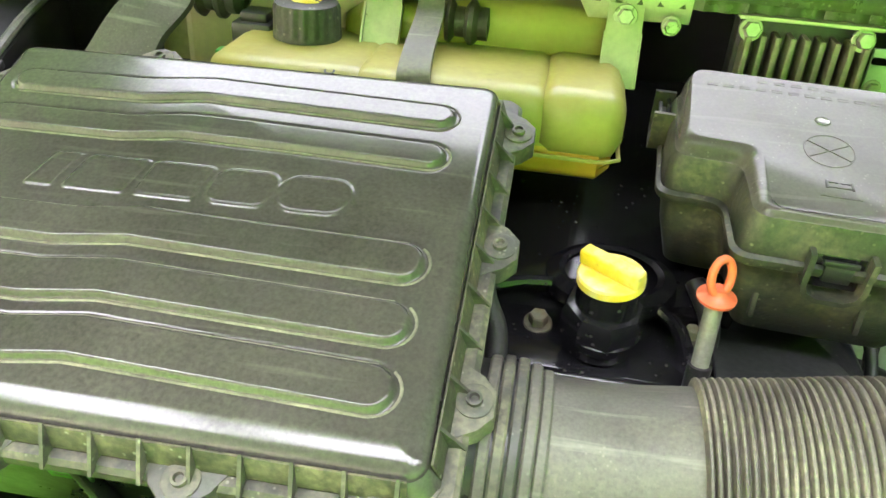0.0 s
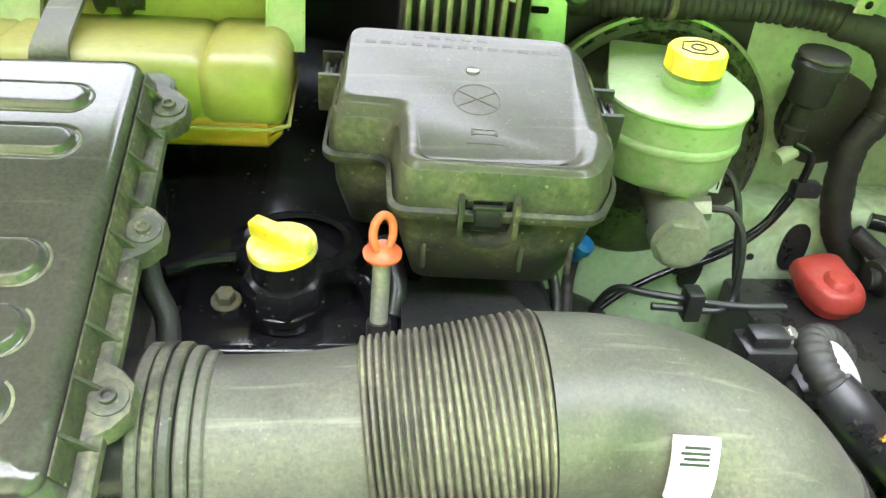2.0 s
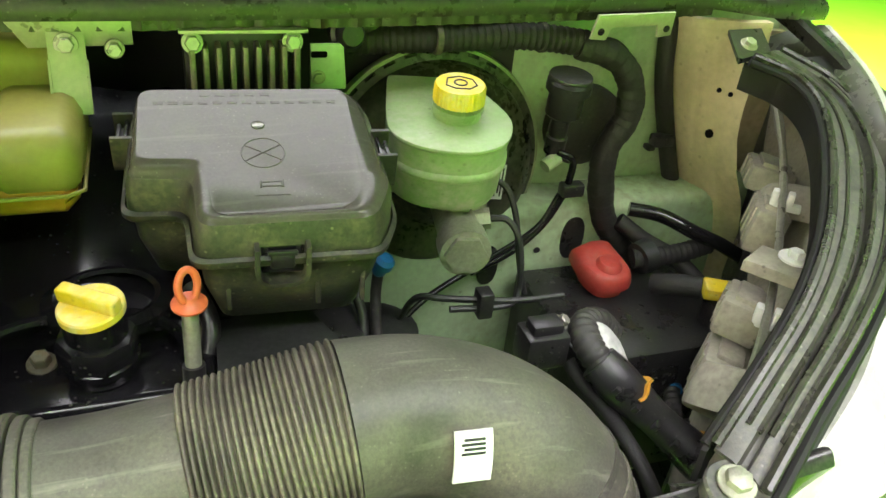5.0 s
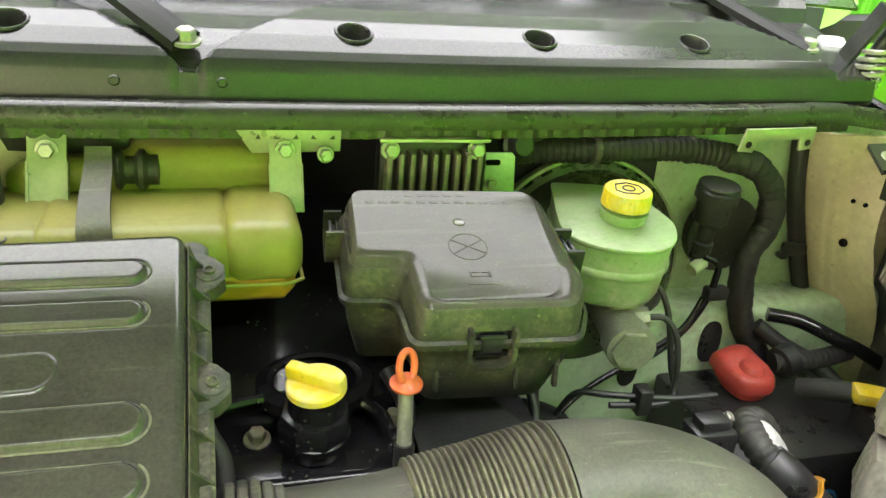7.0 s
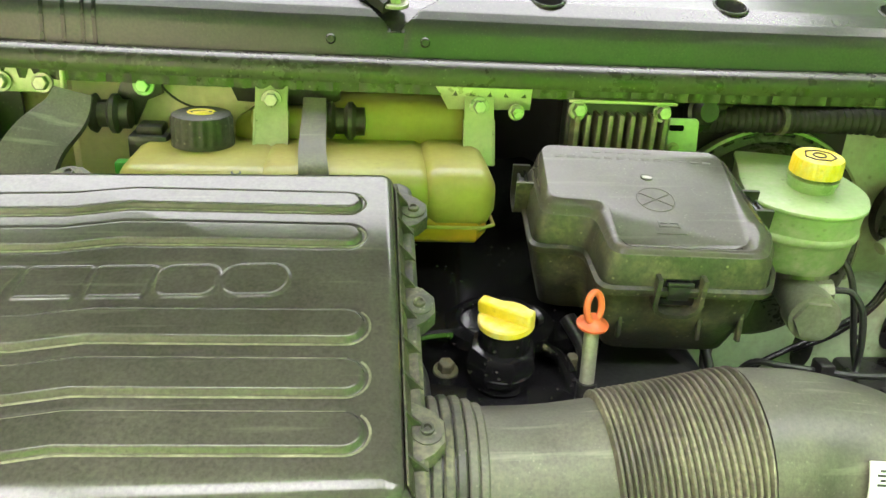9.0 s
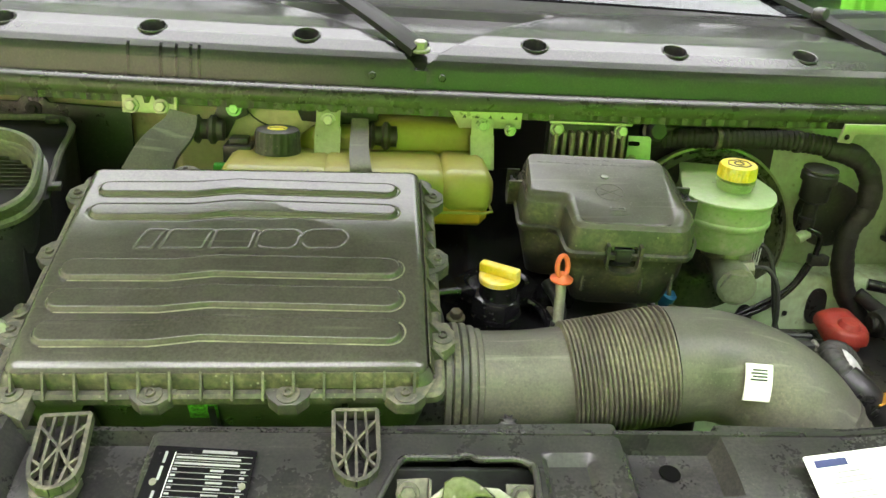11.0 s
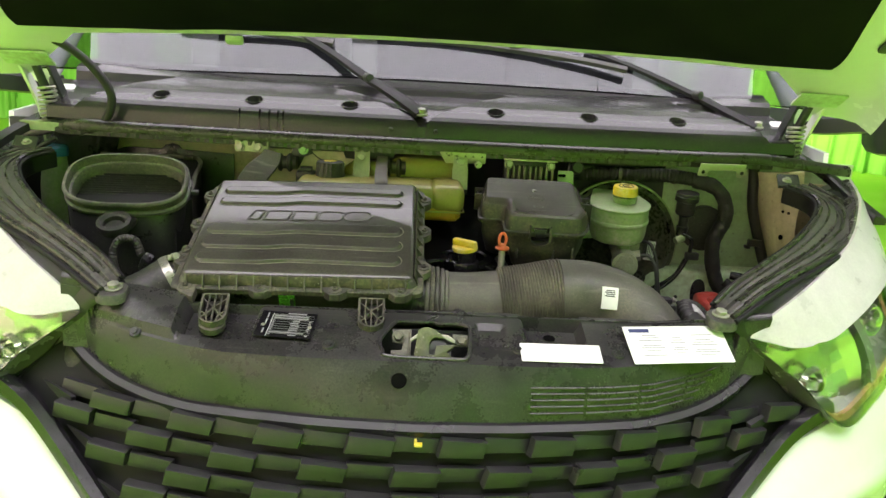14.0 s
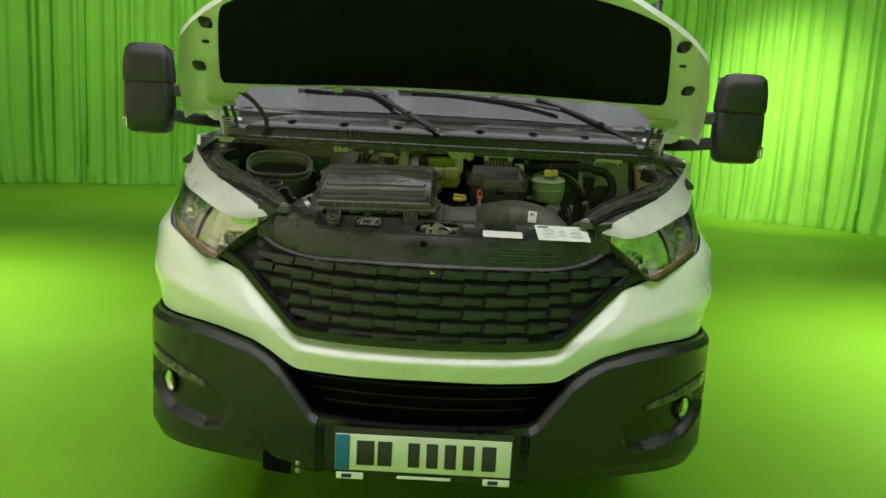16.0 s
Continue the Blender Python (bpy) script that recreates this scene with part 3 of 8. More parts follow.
# lower air intake, backed by a near-black sheet for its shade
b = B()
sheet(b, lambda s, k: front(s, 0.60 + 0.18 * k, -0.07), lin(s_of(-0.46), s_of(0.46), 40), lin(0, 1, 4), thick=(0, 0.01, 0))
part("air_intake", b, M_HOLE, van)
for i in range(3):
    b = B()
    z = 0.650 + 0.036 * i
    w = 0.33 + 0.030 * i
    tube(b, [front(s_of(x), z, -0.058) for x in lin(-w, w, 9)], 1, 4, 4, section=[(-0.010, -0.002), (0.010, -0.002), (0.010, 0.002), (-0.010, 0.002)], up=(0, 0, 1))
    part("intake_slat", b, M_LIP, van)
lip_mesh = None
for i in range(12):
    x = -0.27 + 0.049 * i
    for j in range(2):
        p = front(s_of(x), 0.636 - 0.012 * j, -0.012)
        o = part("intake_lip", box(B(), (0.036, 0.02, 0.006), None, 0.001), M_BLACK, van) if lip_mesh is None else lip_mesh.copy()
        if lip_mesh is not None:
            scene.collection.objects.link(o)
        lip_mesh = lip_mesh or o
        o.matrix_basis = pose(x, p.y - 0.016 + 0.004 * j, 0.602 - 0.012 * j)
# flat black patch standing for the shade of the towing eye recess
b = B()
prism(b, rounded(-0.058, 0.040, -0.033, 0.033, 0.010), 0.003, Matrix.Translation(front(s_of(-0.425), 0.452, 0.033)) @ pose(0, 0, 0, 90, 0, -17), 0.001)
part("towing_eye_opening", b, M_HOLE, van, "flat black patch for the shade of the towing eye recess")
for z in (0.438, 0.462):
    b = B()
    hexbolt(b, 0.006, 0.008, Matrix.Translation(front(s_of(-0.366), z, 0.036)) @ pose(0, 0, 0, 90, 0, -12))
    part("bolt", b, M_STEEL, van)

# fog lamps
for sd in (-1, 1):
    b = B()
    c = front(s_of(sd * 0.86), 0.603, -0.004)
    n = pose(0, 0, 0, 90, 0, sd * 42)
    lathe(b, [(0.040, 0), (0.043, 0.012), (0.040, 0.022), (0.036, 0.018), (0.035, 0.0)], Matrix.Translation(c) @ n, 28)
    fog = part("fog_lamp", b, M_BLACK, van)
    b = B()
    lathe(b, [(0, 0.0), (0.02, 0.002), (0.038, 0.012)], Matrix.Translation(c) @ n, 24)
    part("reflector", b, M_CHROME, fog)
    b = B()
    lathe(b, [(0, 0.022), (0.022, 0.019), (0.039, 0.012), (0.039, 0.010), (0.02, 0.016), (0, 0.019)], Matrix.Translation(c) @ n, 24)
    part("lens", b, M_LENS, fog)
    b = B()
    sheet(b, lambda u, v: front(s_of(sd * u), 0.640 + (u - 0.66) * 0.16 + v * (0.018 + 0.10 * (u - 0.675)), 0.042 + 0.004 * math.sin(math.pi * v)), lin(0.675, 0.90, 20), lin(0, 1, 6), thick=(0, 0.012, 0))
    drl = part("turn_signal", b, M_LENS, van, "clear strip lamp above the fog lamp")
    b = B()
    sheet(b, lambda u, v: front(s_of(sd * u), 0.641 + (u - 0.66) * 0.16 + v * (0.016 + 0.10 * (u - 0.675)), 0.0385 + 0.0012 * math.sin(u * 260)), lin(0.677, 0.898, 90), lin(0, 1, 3), thick=(0, 0.004, 0))
    part("reflector", b, M_LAMPIN, drl)

# number plate
plate = thing("number_plate", "white number plate, floor's green mixed into its colour, with dark bars in a black holder", "number plate", at=(0.005, 0.06, 0.455))
py = 0.083 - 0.028
b = B()
box(b, (0.53, 0.008, 0.150), pose(0.005, py + 0.005, 0.535), 0.003)
holder = part("plate_holder", b, M_BLACK, plate)
b = B()
box(b, (0.52, 0.004, 0.112), pose(0.005, py, 0.535), 0.0015)
# white sheet with a little of the floor's green bounce in its colour
part("plate_sheet", b, mat("plate_white", (0.72, 0.74, 0.66), 0.4, vary=0.04), plate)
b = B()
box(b, (0.042, 0.002, 0.108), pose(-0.233, py - 0.003, 0.535), 0.0005)
part("blue_band", b, M_BLUE, plate)
for x, w in ((-0.165, 0.052), (-0.108, 0.042), (-0.022, 0.034), (0.032, 0.034), (0.086, 0.034), (0.14, 0.034), (0.2, 0.042)):
    b = B()
    box(b, (w, 0.002, 0.076), pose(x, py - 0.003, 0.535), 0.0005)
    part("character_bar", b, M_INK, plate)
b = B()
box(b, (0.16, 0.002, 0.009), pose(0.01, py - 0.0005, 0.463), 0.0004)
part("text_bar", b, M_LABEL, plate)
for x in (-0.21, 0.225):
    b = B()
    box(b, (0.08, 0.003, 0.02), pose(x, py - 0.0005, 0.461), 0.0005)
    s_ = part("sticker", b, M_LABEL, plate)
    b = B()
    box(b, (0.03, 0.002, 0.012), pose(x - 0.01, py - 0.0025, 0.461), 0.0004)
    part("logo_block", b, M_INKBLUE, s_)

# grille
grille = thing("grille", "satin black plastic grille of offset tile-shaped slats", "grille", at=(0, 0.2, 0.85))
LIP = [(0, 1.080), (0.13, 1.080), (0.26, 1.079), (0.354, 1.076), (0.43, 1.083), (0.50, 1.098), (0.57, 1.140), (0.62, 1.145), (0.66, 1.112), (0.685, 1.075)]
GRILLE_LOW = [(0, 0.852), (0.26, 0.852), (0.375, 0.856), (0.40, 0.868), (0.521, 0.963), (0.60, 1.024), (0.685, 1.062)]
b = B()
sheet(b, lambda s, k: front(s, interp(abs(plan(s)[0]), GRILLE_LOW) + k * (interp(abs(plan(s)[0]), LIP) - interp(abs(plan(s)[0]), GRILLE_LOW)), -0.022), lin(s_of(-0.68), s_of(0.68), 80), lin(0, 1, 8), thick=(0, 0.01, 0))
part("backing", b, M_LIP, grille)
b = B()
low = [front(s_of(x), interp(abs(x), GRILLE_LOW) + 0.012, 0.004) for x in (-0.68, -0.6, -0.52, -0.46, -0.40, -0.375, -0.26, -0.13, 0, 0.13, 0.26, 0.375, 0.40, 0.46, 0.52, 0.6, 0.68)]
tube(b, low, 1, 8, 4, section=[(0.012, -0.012), (0.012, 0.012), (-0.003, 0.016), (-0.012, 0.012), (-0.012, -0.012)], up=(0, 0, 1))
part("grille_frame", b, M_GLOSS, grille)
tile, slim = B(), B()
prism(tile, [(-0.036, -0.014), (0.031, -0.014), (0.036, 0.010), (-0.030, 0.013)], 0.018, pose(0, 0, 0, 90, 0, 0) @ pose(0, 0, 0, 24, 7, 0), 0.003)
tile_ob = part("slat", tile, M_GRILLE, grille)
prism(slim, [(-0.036, -0.013), (0.034, -0.013), (0.036, 0.008), (-0.032, 0.010)], 0.010, pose(0, 0, 0, 90, 0, 0) @ pose(0, 0, 0, 20, 5, 0), 0.002)
slim_ob = part("connector", slim, M_GRILLE, grille)


def surf_pose(x, z, out):
    p = front(s_of(x), z, out)
    q = front(s_of(x + 0.01), z, out)
    r = front(s_of(x), z + 0.01, out)
    return Matrix.Translation(p) @ pose(0, 0, 0, -math.degrees(math.atan2(r.y - p.y, 0.01)), 0, math.degrees(math.atan2(q.y - p.y, q.x - p.x)))


first = {}
for r in range(6):
    z = 1.060 - 0.0365 * r
    n = -9 + ((r + 1) % 2)
    while n <= 9:
        x = n * 0.0655
        ok = interp(abs(x) + 0.035, GRILLE_LOW) + 0.022 < z < interp(abs(x), LIP) + 0.05
        if ok and abs(x) < 0.63:
            zz = z + 0.09 * max(0, abs(x) - 0.3) * (0.4 if r == 0 else 0.9 if r < 4 else 0.6)
            if interp(abs(x) + 0.03, GRILLE_LOW) + 0.02 < zz < interp(abs(x), LIP) - 0.012:
                src = tile_ob if (n + r + 1) % 2 == 0 else slim_ob
                o = src if src not in first else src.copy()
                if src in first:
                    scene.collection.objects.link(o)
                first[src] = True
                o.matrix_basis = surf_pose(x, zz, -0.006 if src is tile_ob else -0.013)
        n += 1
for sd in (-1, 1):
    for x, z in ((0.592, 1.072), (0.540, 1.016), (0.490, 0.958), (0.444, 0.902)):
        p0, p1 = front(s_of(sd * (x - 0.062)), z - 0.020, 0.0), front(s_of(sd * x), z, -0.004)
        b = B()
        tube(b, [p0, p0.lerp(p1, 0.55), p1], lambda k: 1 - 0.93 * k ** 1.5, 4, 3, section=[(-0.004, -0.010), (0.004, -0.012), (0.005, 0.007), (-0.004, 0.009)], up=(0, 0, 1))
        part("blade", b, M_GRILLE, grille)
b = B()
box(b, (0.004, 0.008, 0.007), Matrix.Translation(front(0.0, 1.066, 0.0)), 0.001)
box(b, (0.012, 0.010, 0.004), Matrix.Translation(front(0.004, 1.062, 0.0)), 0.001)
part("release_lever", b, M_YELLOW, grille, "small yellow bonnet release lever")

# headlamps
HL_IN = [(0.53, 0.318, 1.183), (0.62, 0.31, 1.118), (0.70, 0.305, 1.047), (0.775, 0.355, 1.072), (0.845, 0.42, 1.108), (0.893, 0.50, 1.130), (0.916, 0.58, 1.165), (0.924, 0.67, 1.235), (0.925, 0.80, 1.350)]
HL_UP = [(0.531, 0.323, 1.193), (0.564, 0.336, 1.220), (0.616, 0.364, 1.248), (0.664, 0.402, 1.268), (0.723, 0.457, 1.293), (0.78, 0.52, 1.317), (0.825, 0.59, 1.345), (0.87, 0.68, 1.368), (0.912, 0.80, 1.384)]
for sd in (-1, 1):
    hl = thing("headlamp", "clear headlamp with a pale sheen coloured along its top edge", "headlamp", "headlamps of the van", at=(sd * 0.72, 0.45, 1.06))
    lo = spline([(sd * x, y, z) for x, y, z in HL_IN], 5)
    up = spline([(sd * x, y, z) for x, y, z in HL_UP], 5)

    def lens(u, v, inset=0.0):
        i = int(u)
        p = lo[i].lerp(up[i], v)
        n = Vector((sd * 0.62, -0.72, 0.35)).normalized()
        return p + n * (0.03 * math.sin(math.pi * min(1, max(0, v))) * math.sin(math.pi * i / (len(lo) - 1)) - inset)

    idx = list(range(len(lo)))
    part("lens", sheet(B(), lambda u, v: lens(u, v), idx, lin(0, 0.68, 11), thick=(-sd * 0.0015, 0.002, -0.001)), M_LENS, hl).visible_shadow = False
    part("housing", sheet(B(), lambda u, v: lens(u, v, 0.075 * math.sin(math.pi * min(1, max(0, v))) ** 0.5 + 0.004), idx, lin(0, 1, 14), thick=(-sd * 0.004, 0.004, 0)), M_LAMPIN, hl)
    part("bezel", sheet(B(), lambda u, v: lens(u, v, 0.004), idx, [0.0, 0.02, 0.035], thick=(-sd * 0.004, 0.006, 0)), M_GLOSS, hl)
    # pale band painted where the rounded lens top mirrors the ceiling lamps
    part("light_strip", sheet(B(), lambda u, v: lens(u, 1 - (1 - v) * interp(u, [(0, 1.5), (5, 1.5), (9, 1.12), (20, 1.18), (28, 1.3), (40, 1.6)])), idx, lin(0.69, 1.0, 12), thick=(-sd * 0.005, 0.007, -0.002)), mat("lens_top_sheen", (0.56, 0.545, 0.53), 0.34, vary=0.10, blot=16, coat=0.35), hl, "pale satin band for the ceiling's sheen on the lens top")
    # faceted reflectors on both sides of a divider, with two bulbs
    rnd = random.Random(4)
    n_ = len(lo) - 1
    for a, c in ((3, 16), (17, 38)):
        jit = {}

        def facet(u, v):
            key = (round(u, 2), round(v, 3))
            if key not in jit:
                jit[key] = rnd.uniform(-0.0022, 0.0022)
            w_ = (u - a) / (c - a)
            return lens(int(u), v, 0.030 + 0.040 * math.sin(math.pi * w_) ** 0.6 * math.sin(math.pi * min(1, v / 0.70)) ** 0.5 + jit[key])

        part("reflector", sheet(B(), facet, list(range(a, c + 1)), lin(0.05, 0.67, 9), thick=(-sd * 0.002, 0.003, 0)), M_FACET, hl, "polished faceted reflector", sharp=6)
    for j, vv in ((10, 0.34), (22, 0.36)):
        m = Matrix.Translation(lens(j, vv, 0.052)) @ pose(0, 0, 0, 84, 0, sd * 28)
        b = B()
        lathe(b, [(0.030, 0.004), (0.027, 0.014), (0.022, 0.012), (0.020, 0.0)], m, 28)
        ring_ = part("bulb_ring", b, M_FACET, hl)
        b = B()
        lathe(b, [(0, 0.026), (0.009, 0.023), (0.012, 0.010), (0.012, -0.012)], m, 16)
        part("bulb", b, M_LENS if j == 10 else M_CHROME, ring_)
    b = B()
    sheet(b, lambda u, v: lens(int(u), v, 0.016), [16, 17], lin(0.05, 0.62, 6), thick=(-sd * 0.006, 0.02, 0))
    part("divider", b, M_LAMPIN, hl)
    b = B()
    sheet(b, lambda u, v: lens(u, v, 0.010), idx[2:34], lin(0.65, 0.69, 3), thick=(-sd * 0.004, 0.02, 0))
    part("inner_bezel", b, M_STEEL, hl, "bright inner trim edge")
    b = B()
    sheet(b, lambda u, v: lens(u, v, 0.014), idx[2:34], lin(0.035, 0.095, 3), thick=(-sd * 0.004, 0.006, 0))
    part("side_marker", b, M_INDIC, hl, "amber strip at the lower rim")

# door mirrors
for sd in (-1, 1):
    mr = thing("door_mirror", "tall black plastic door mirror on two arms", "mirror", "door mirrors of the van", at=(sd * 1.0, 1.15, 1.5))
    cx = sd * 1.195
    b = B()
    rings = []
    for z, w, d, o in ((1.612, 0.098, 0.055, 0), (1.64, 0.099, 0.062, 0), (1.70, 0.094, 0.06, 0.002), (1.74, 0.086, 0.052, 0.004), (1.758, 0.068, 0.036, 0.006), (1.763, 0.045, 0.02, 0.006)):
        rings.append([(cx + sd * o + x, 1.10 + y, z) for x, y in oval(w, d, 32, 4)])
    loft(b, rings)
    part("upper_housing", b, M_BUMPER, mr)
    b = B()
    rings = []
    for z, w, d, o in ((1.405, 0.055, 0.02, 0), (1.412, 0.078, 0.04, 0), (1.43, 0.09, 0.05, 0), (1.50, 0.098, 0.055, 0), (1.60, 0.096, 0.055, 0), (1.612, 0.094, 0.052, 0)):
        rings.append([(cx + x, 1.104 + y, z) for x, y in oval(w, d, 32, 4)])
    loft(b, rings)
    part("lower_housing", b, M_BUMPER, mr)
    for z0, z1 in ((1.585, 1.575), (1.485, 1.465)):
        b = B()
        tube(b, [(sd * 0.93, 1.22, z1), (sd * 1.02, 1.16, z1 + 0.005), (sd * 1.12, 1.11, z0)], 1, 8, 5, section=[(0.02, -0.02), (0.02, 0.016), (0.012, 0.024), (-0.012, 0.024), (-0.02, 0.016), (-0.02, -0.02), (0, -0.026)], up=(0, 0, 1))
        part("arm", b, M_BUMPER, mr)
    b = B()
    box(b, (0.16, 0.004, 0.14), pose(cx, 1.163, 1.68), 0.002)
    part("mirror_glass", b, M_MIRROR, mr)
    b = B()
    box(b, (0.02, 0.012, 0.05), pose(cx + sd * 0.088, 1.060, 1.455, 0, 0, sd * 30), 0.004)
    part("side_repeater", b, M_LENS, mr)

# front wheels
for sd in (-1, 1):
    wh = thing("wheel", "black tyre on a grey steel rim, mostly behind the bumper", "wheel", "front wheels", at=(sd * 0.86, 1.45, 0))
    m = pose(sd * 0.72, 1.45, 0.36, 0, sd * 90, 0)
    part("tyre", lathe(B(), [(0.22, 0), (0.31, -0.005), (0.352, 0.02), (0.36, 0.06), (0.36, 0.16), (0.352, 0.20), (0.31, 0.225), (0.22, 0.22)], m, 40), M_TYRE, wh)
    part("rim", lathe(B(), [(0.22, 0), (0.21, 0.1), (0.12, 0.16), (0.06, 0.20), (0, 0.2)], m, 32), M_STEEL, wh)

# bonnet, held open
bonnet = thing("bonnet", "open white bonnet seen from below with a black felt lining", "bonnet", at=(0, 0.9, 1.5))


def bon(x, y, up=0.0):
    return Vector((x, y - 0.04 + 0.45 * up, 1.512 + 0.59 * (0.9 - y) + 0.033 * (1 - (x / 0.9) ** 2) + 0.86 * up))


def bon_rear(x):
    a = abs(x)
    return 0.775 + (0 if a < 0.70 else 0.135 * min(1, (a - 0.70) / 0.13))


def bon_front(x):
    return 0.185 + 0.03 * (x / 0.8) ** 2 + 0.25 * max(0, (abs(x) - 0.55) / 0.40) ** 1.6


def half_width(y):
    return interp(y, [(0.18, 0.52), (0.22, 0.60), (0.25, 0.645), (0.31, 0.715), (0.37, 0.772), (0.43, 0.815), (0.5, 0.853), (0.66, 0.912), (0.9, 0.968), (1, 0.97)])


def bon_f(u, v):
    yr = bon_rear(u * 0.955)
    yf = bon_front(u * 0.955)
    y = yf + (yr - yf) * v
    x = u * half_width(y)
    edge = max(0, abs(u) - 0.94) / 0.06
    return bon(x, y, -0.03 * edge ** 2)


part("bonnet_skin", sheet(B(), bon_f, sorted(lin(-1, 1, 61) + [-0.97, 0.97]), lin(0, 1, 26), thick=(0, 0.012, 0.022)), M_WHITE, bonnet, "white painted sheet metal")


def lin_f(u, v):
    y0, y1 = 0.285 + 0.10 * abs(u) ** 4, 0.755 - 0.012 * abs(u) ** 8
    y = y0 + (y1 - y0) * v
    x = u * interp(y, [(0.25, 0.66), (0.37, 0.693), (0.57, 0.748), (0.78, 0.803)]) * (1 - 0.02 * (2 * v - 1) ** 8)
    return bon(x, y, -0.006 - 0.012 * math.sin(math.pi * v) ** 0.3 * (1 - u ** 10) + 0.002 * noise.noise(Vector((x * 9, y * 9, 0))))


part("lining", sheet(B(), lin_f, lin(-1, 1, 60), lin(0, 1, 24), thick=(0, 0.006, 0.012)), M_FELT, bonnet, "black felt sound lining")
# dark ovals on the uncut frame stand for shaded openings
for sd in (-1, 1):
    for x, y in ((0.757, 0.455), (0.782, 0.54), (0.840, 0.655)):
        b = B()
        p = bon(sd * x, y, -0.0015)
        r = 0.010 if y == 0.54 else 0.021
        prism(b, oval(r * (1 if y != 0.54 else 1.2), r * (1.35 if y != 0.54 else 0.7), 24, 3), 0.003, Matrix.Translation(p) @ pose(0, 0, 0, 180 - 30.5, 0, 0), 0.0006)
        part("opening", b, M_GLOSS, bonnet, "dark oval patch for an opening in the frame")
b = B()
prism(b, rounded(-0.016, 0.016, -0.009, 0.009, 0.003), 0.010, Matrix.Translation(bon(-0.373, 0.752, -0.024)) @ pose(0, 0, 0, 180 - 30.5, 0, 0), 0.002)
part("lining_clip", b, M_INNER, bonnet)
b = B()
p = bon(0.44, 0.262, -0.004)
lathe(b, [(0.03, 0), (0.028, 0.006), (0.012, 0.008), (0.010, 0.002), (0, 0.002)], Matrix.Translation(p) @ pose(0, 0, 0, 180 - 30.5, 0, 0), 20)
part("striker_plate", b, M_STEEL, bonnet)
# hinges with coil springs
for sd in (-1, 1):
    b = B()
    box(b, (0.10, 0.05, 0.006), Matrix.Translation(bon(sd * 0.815, 0.845, -0.006)) @ pose(0, 0, 0, -30.5, 0, 0), 0.002)
    hg = part("hinge", b, M_INNER, bonnet, "steel hinge with a coil spring")
    n = 9
    b = B()
    pts = []
    for i in range(n * 12 + 1):
        a = 2 * math.pi * i / 12
        k = i / (n * 12)
        pts.append((sd * (0.812 - 0.010 * k) + 0.017 * math.cos(a), 0.885 - 0.03 * k + 0.017 * math.sin(a), 1.398 + 0.088 * k))
    tube(b, pts, 0.0032, 6, 1, smooth=False)
    part("spring", b, M_STEEL, hg, "bare steel coil spring")
    b = B()
    tube(b, [(sd * 0.79, 0.888, 1.40), (sd * 0.82, 0.85, 1.53)], 0.009, 10, 1, smooth=False)
    part("rod", b, M_DARKMETAL, hg)
    for dx in (-0.028, 0.03):
        b = B()
        tube(b, [(sd * (0.80 + dx), 0.905, 1.36), (sd * (0.805 + dx), 0.895, 1.44), (sd * (0.82 + dx), 0.85, 1.535)], 1, 4, 4, section=[(-0.012, -0.003), (0.012, -0.003), (0.012, 0.003), (-0.012, 0.003)], up=(1, 0, 0))
        part("link", b, M_DARKMETAL if dx < 0 else M_WHITE, hg)
    b = B()
    rings = [[(sd * (0.790 + x * k), 0.926 + y * k, z) for x, y in rounded(-0.022, 0.022, -0.016, 0.016, 0.008, 3)] for k, z in ((0.8, 1.412), (1.0, 1.425), (1.05, 1.455), (0.9, 1.478), (0.6, 1.488))]
    loft(b, rings)
    foot = part("hinge_foot", b, M_WHITE, hg, "white painted hinge foot with rust")
    b = B()
    prism(b, oval(0.008, 0.024, 20, 2.2), 0.0015, pose(sd * 0.790, 0.9085, 1.446, 90, 0, 0), 0.0004)
    part("rust_patch", b, mat("orange_rust", (0.36, 0.13, 0.03), 0.85, vary=0.5, grain=300, blot=60, bump=0.4) if sd < 0 else bpy.data.materials["orange_rust"], foot, "patch of orange rust")

# ---- cowl, firewall and the walls of the engine bay ----
cowl = thing("cowl", "grey plastic windscreen cowl with round drain holes", "cowl", at=(0, 0.85, 1.42))


def yc(x):
    """Sweep of the cowl in plan: its ends lie further back."""
    return 0.10 * max(0.0, abs(x) - 0.12) ** 1.6


COWL_SEC = [(0.786, 1.424), (0.789, 1.448), (0.793, 1.461), (0.800, 1.469), (0.818, 1.480), (0.845, 1.491), (0.875, 1.500), (0.905, 1.506), (0.945, 1.514), (0.985, 1.524), (1.03, 1.538)]


DIRT = [-0.389, -0.347, -0.327, -0.309, -0.298]
DRAIN = [-0.562, -0.364, -0.163, 0.143, 0.342, 0.538]


def cowl_f(u, k):
    i = min(int(k), len(COWL_SEC) - 2)
    y = COWL_SEC[i][0] + (COWL_SEC[i + 1][0] - COWL_SEC[i][0]) * (k - i)
    z = COWL_SEC[i][1] + (COWL_SEC[i + 1][1] - COWL_SEC[i][1]) * (k - i)
    y1 = y + yc(u) * (1 if k < 9 else 0.4)
    notch = (y - 0.795) * 1.25 + 0.012
    d = abs(u + 0.012)
    dip = 0.012 * max(0.0, min(1.0, (notch - d) / 0.010 + 0.5)) if 2 <= k < 8 else 0.0
    ends = 0.018 * max(0.0, min(1.0, (abs(u) - 0.72 + (y - 0.80) * 1.1) / 0.02)) if 2 <= k < 8 else 0.0
    return (u, y1, z - dip - ends)


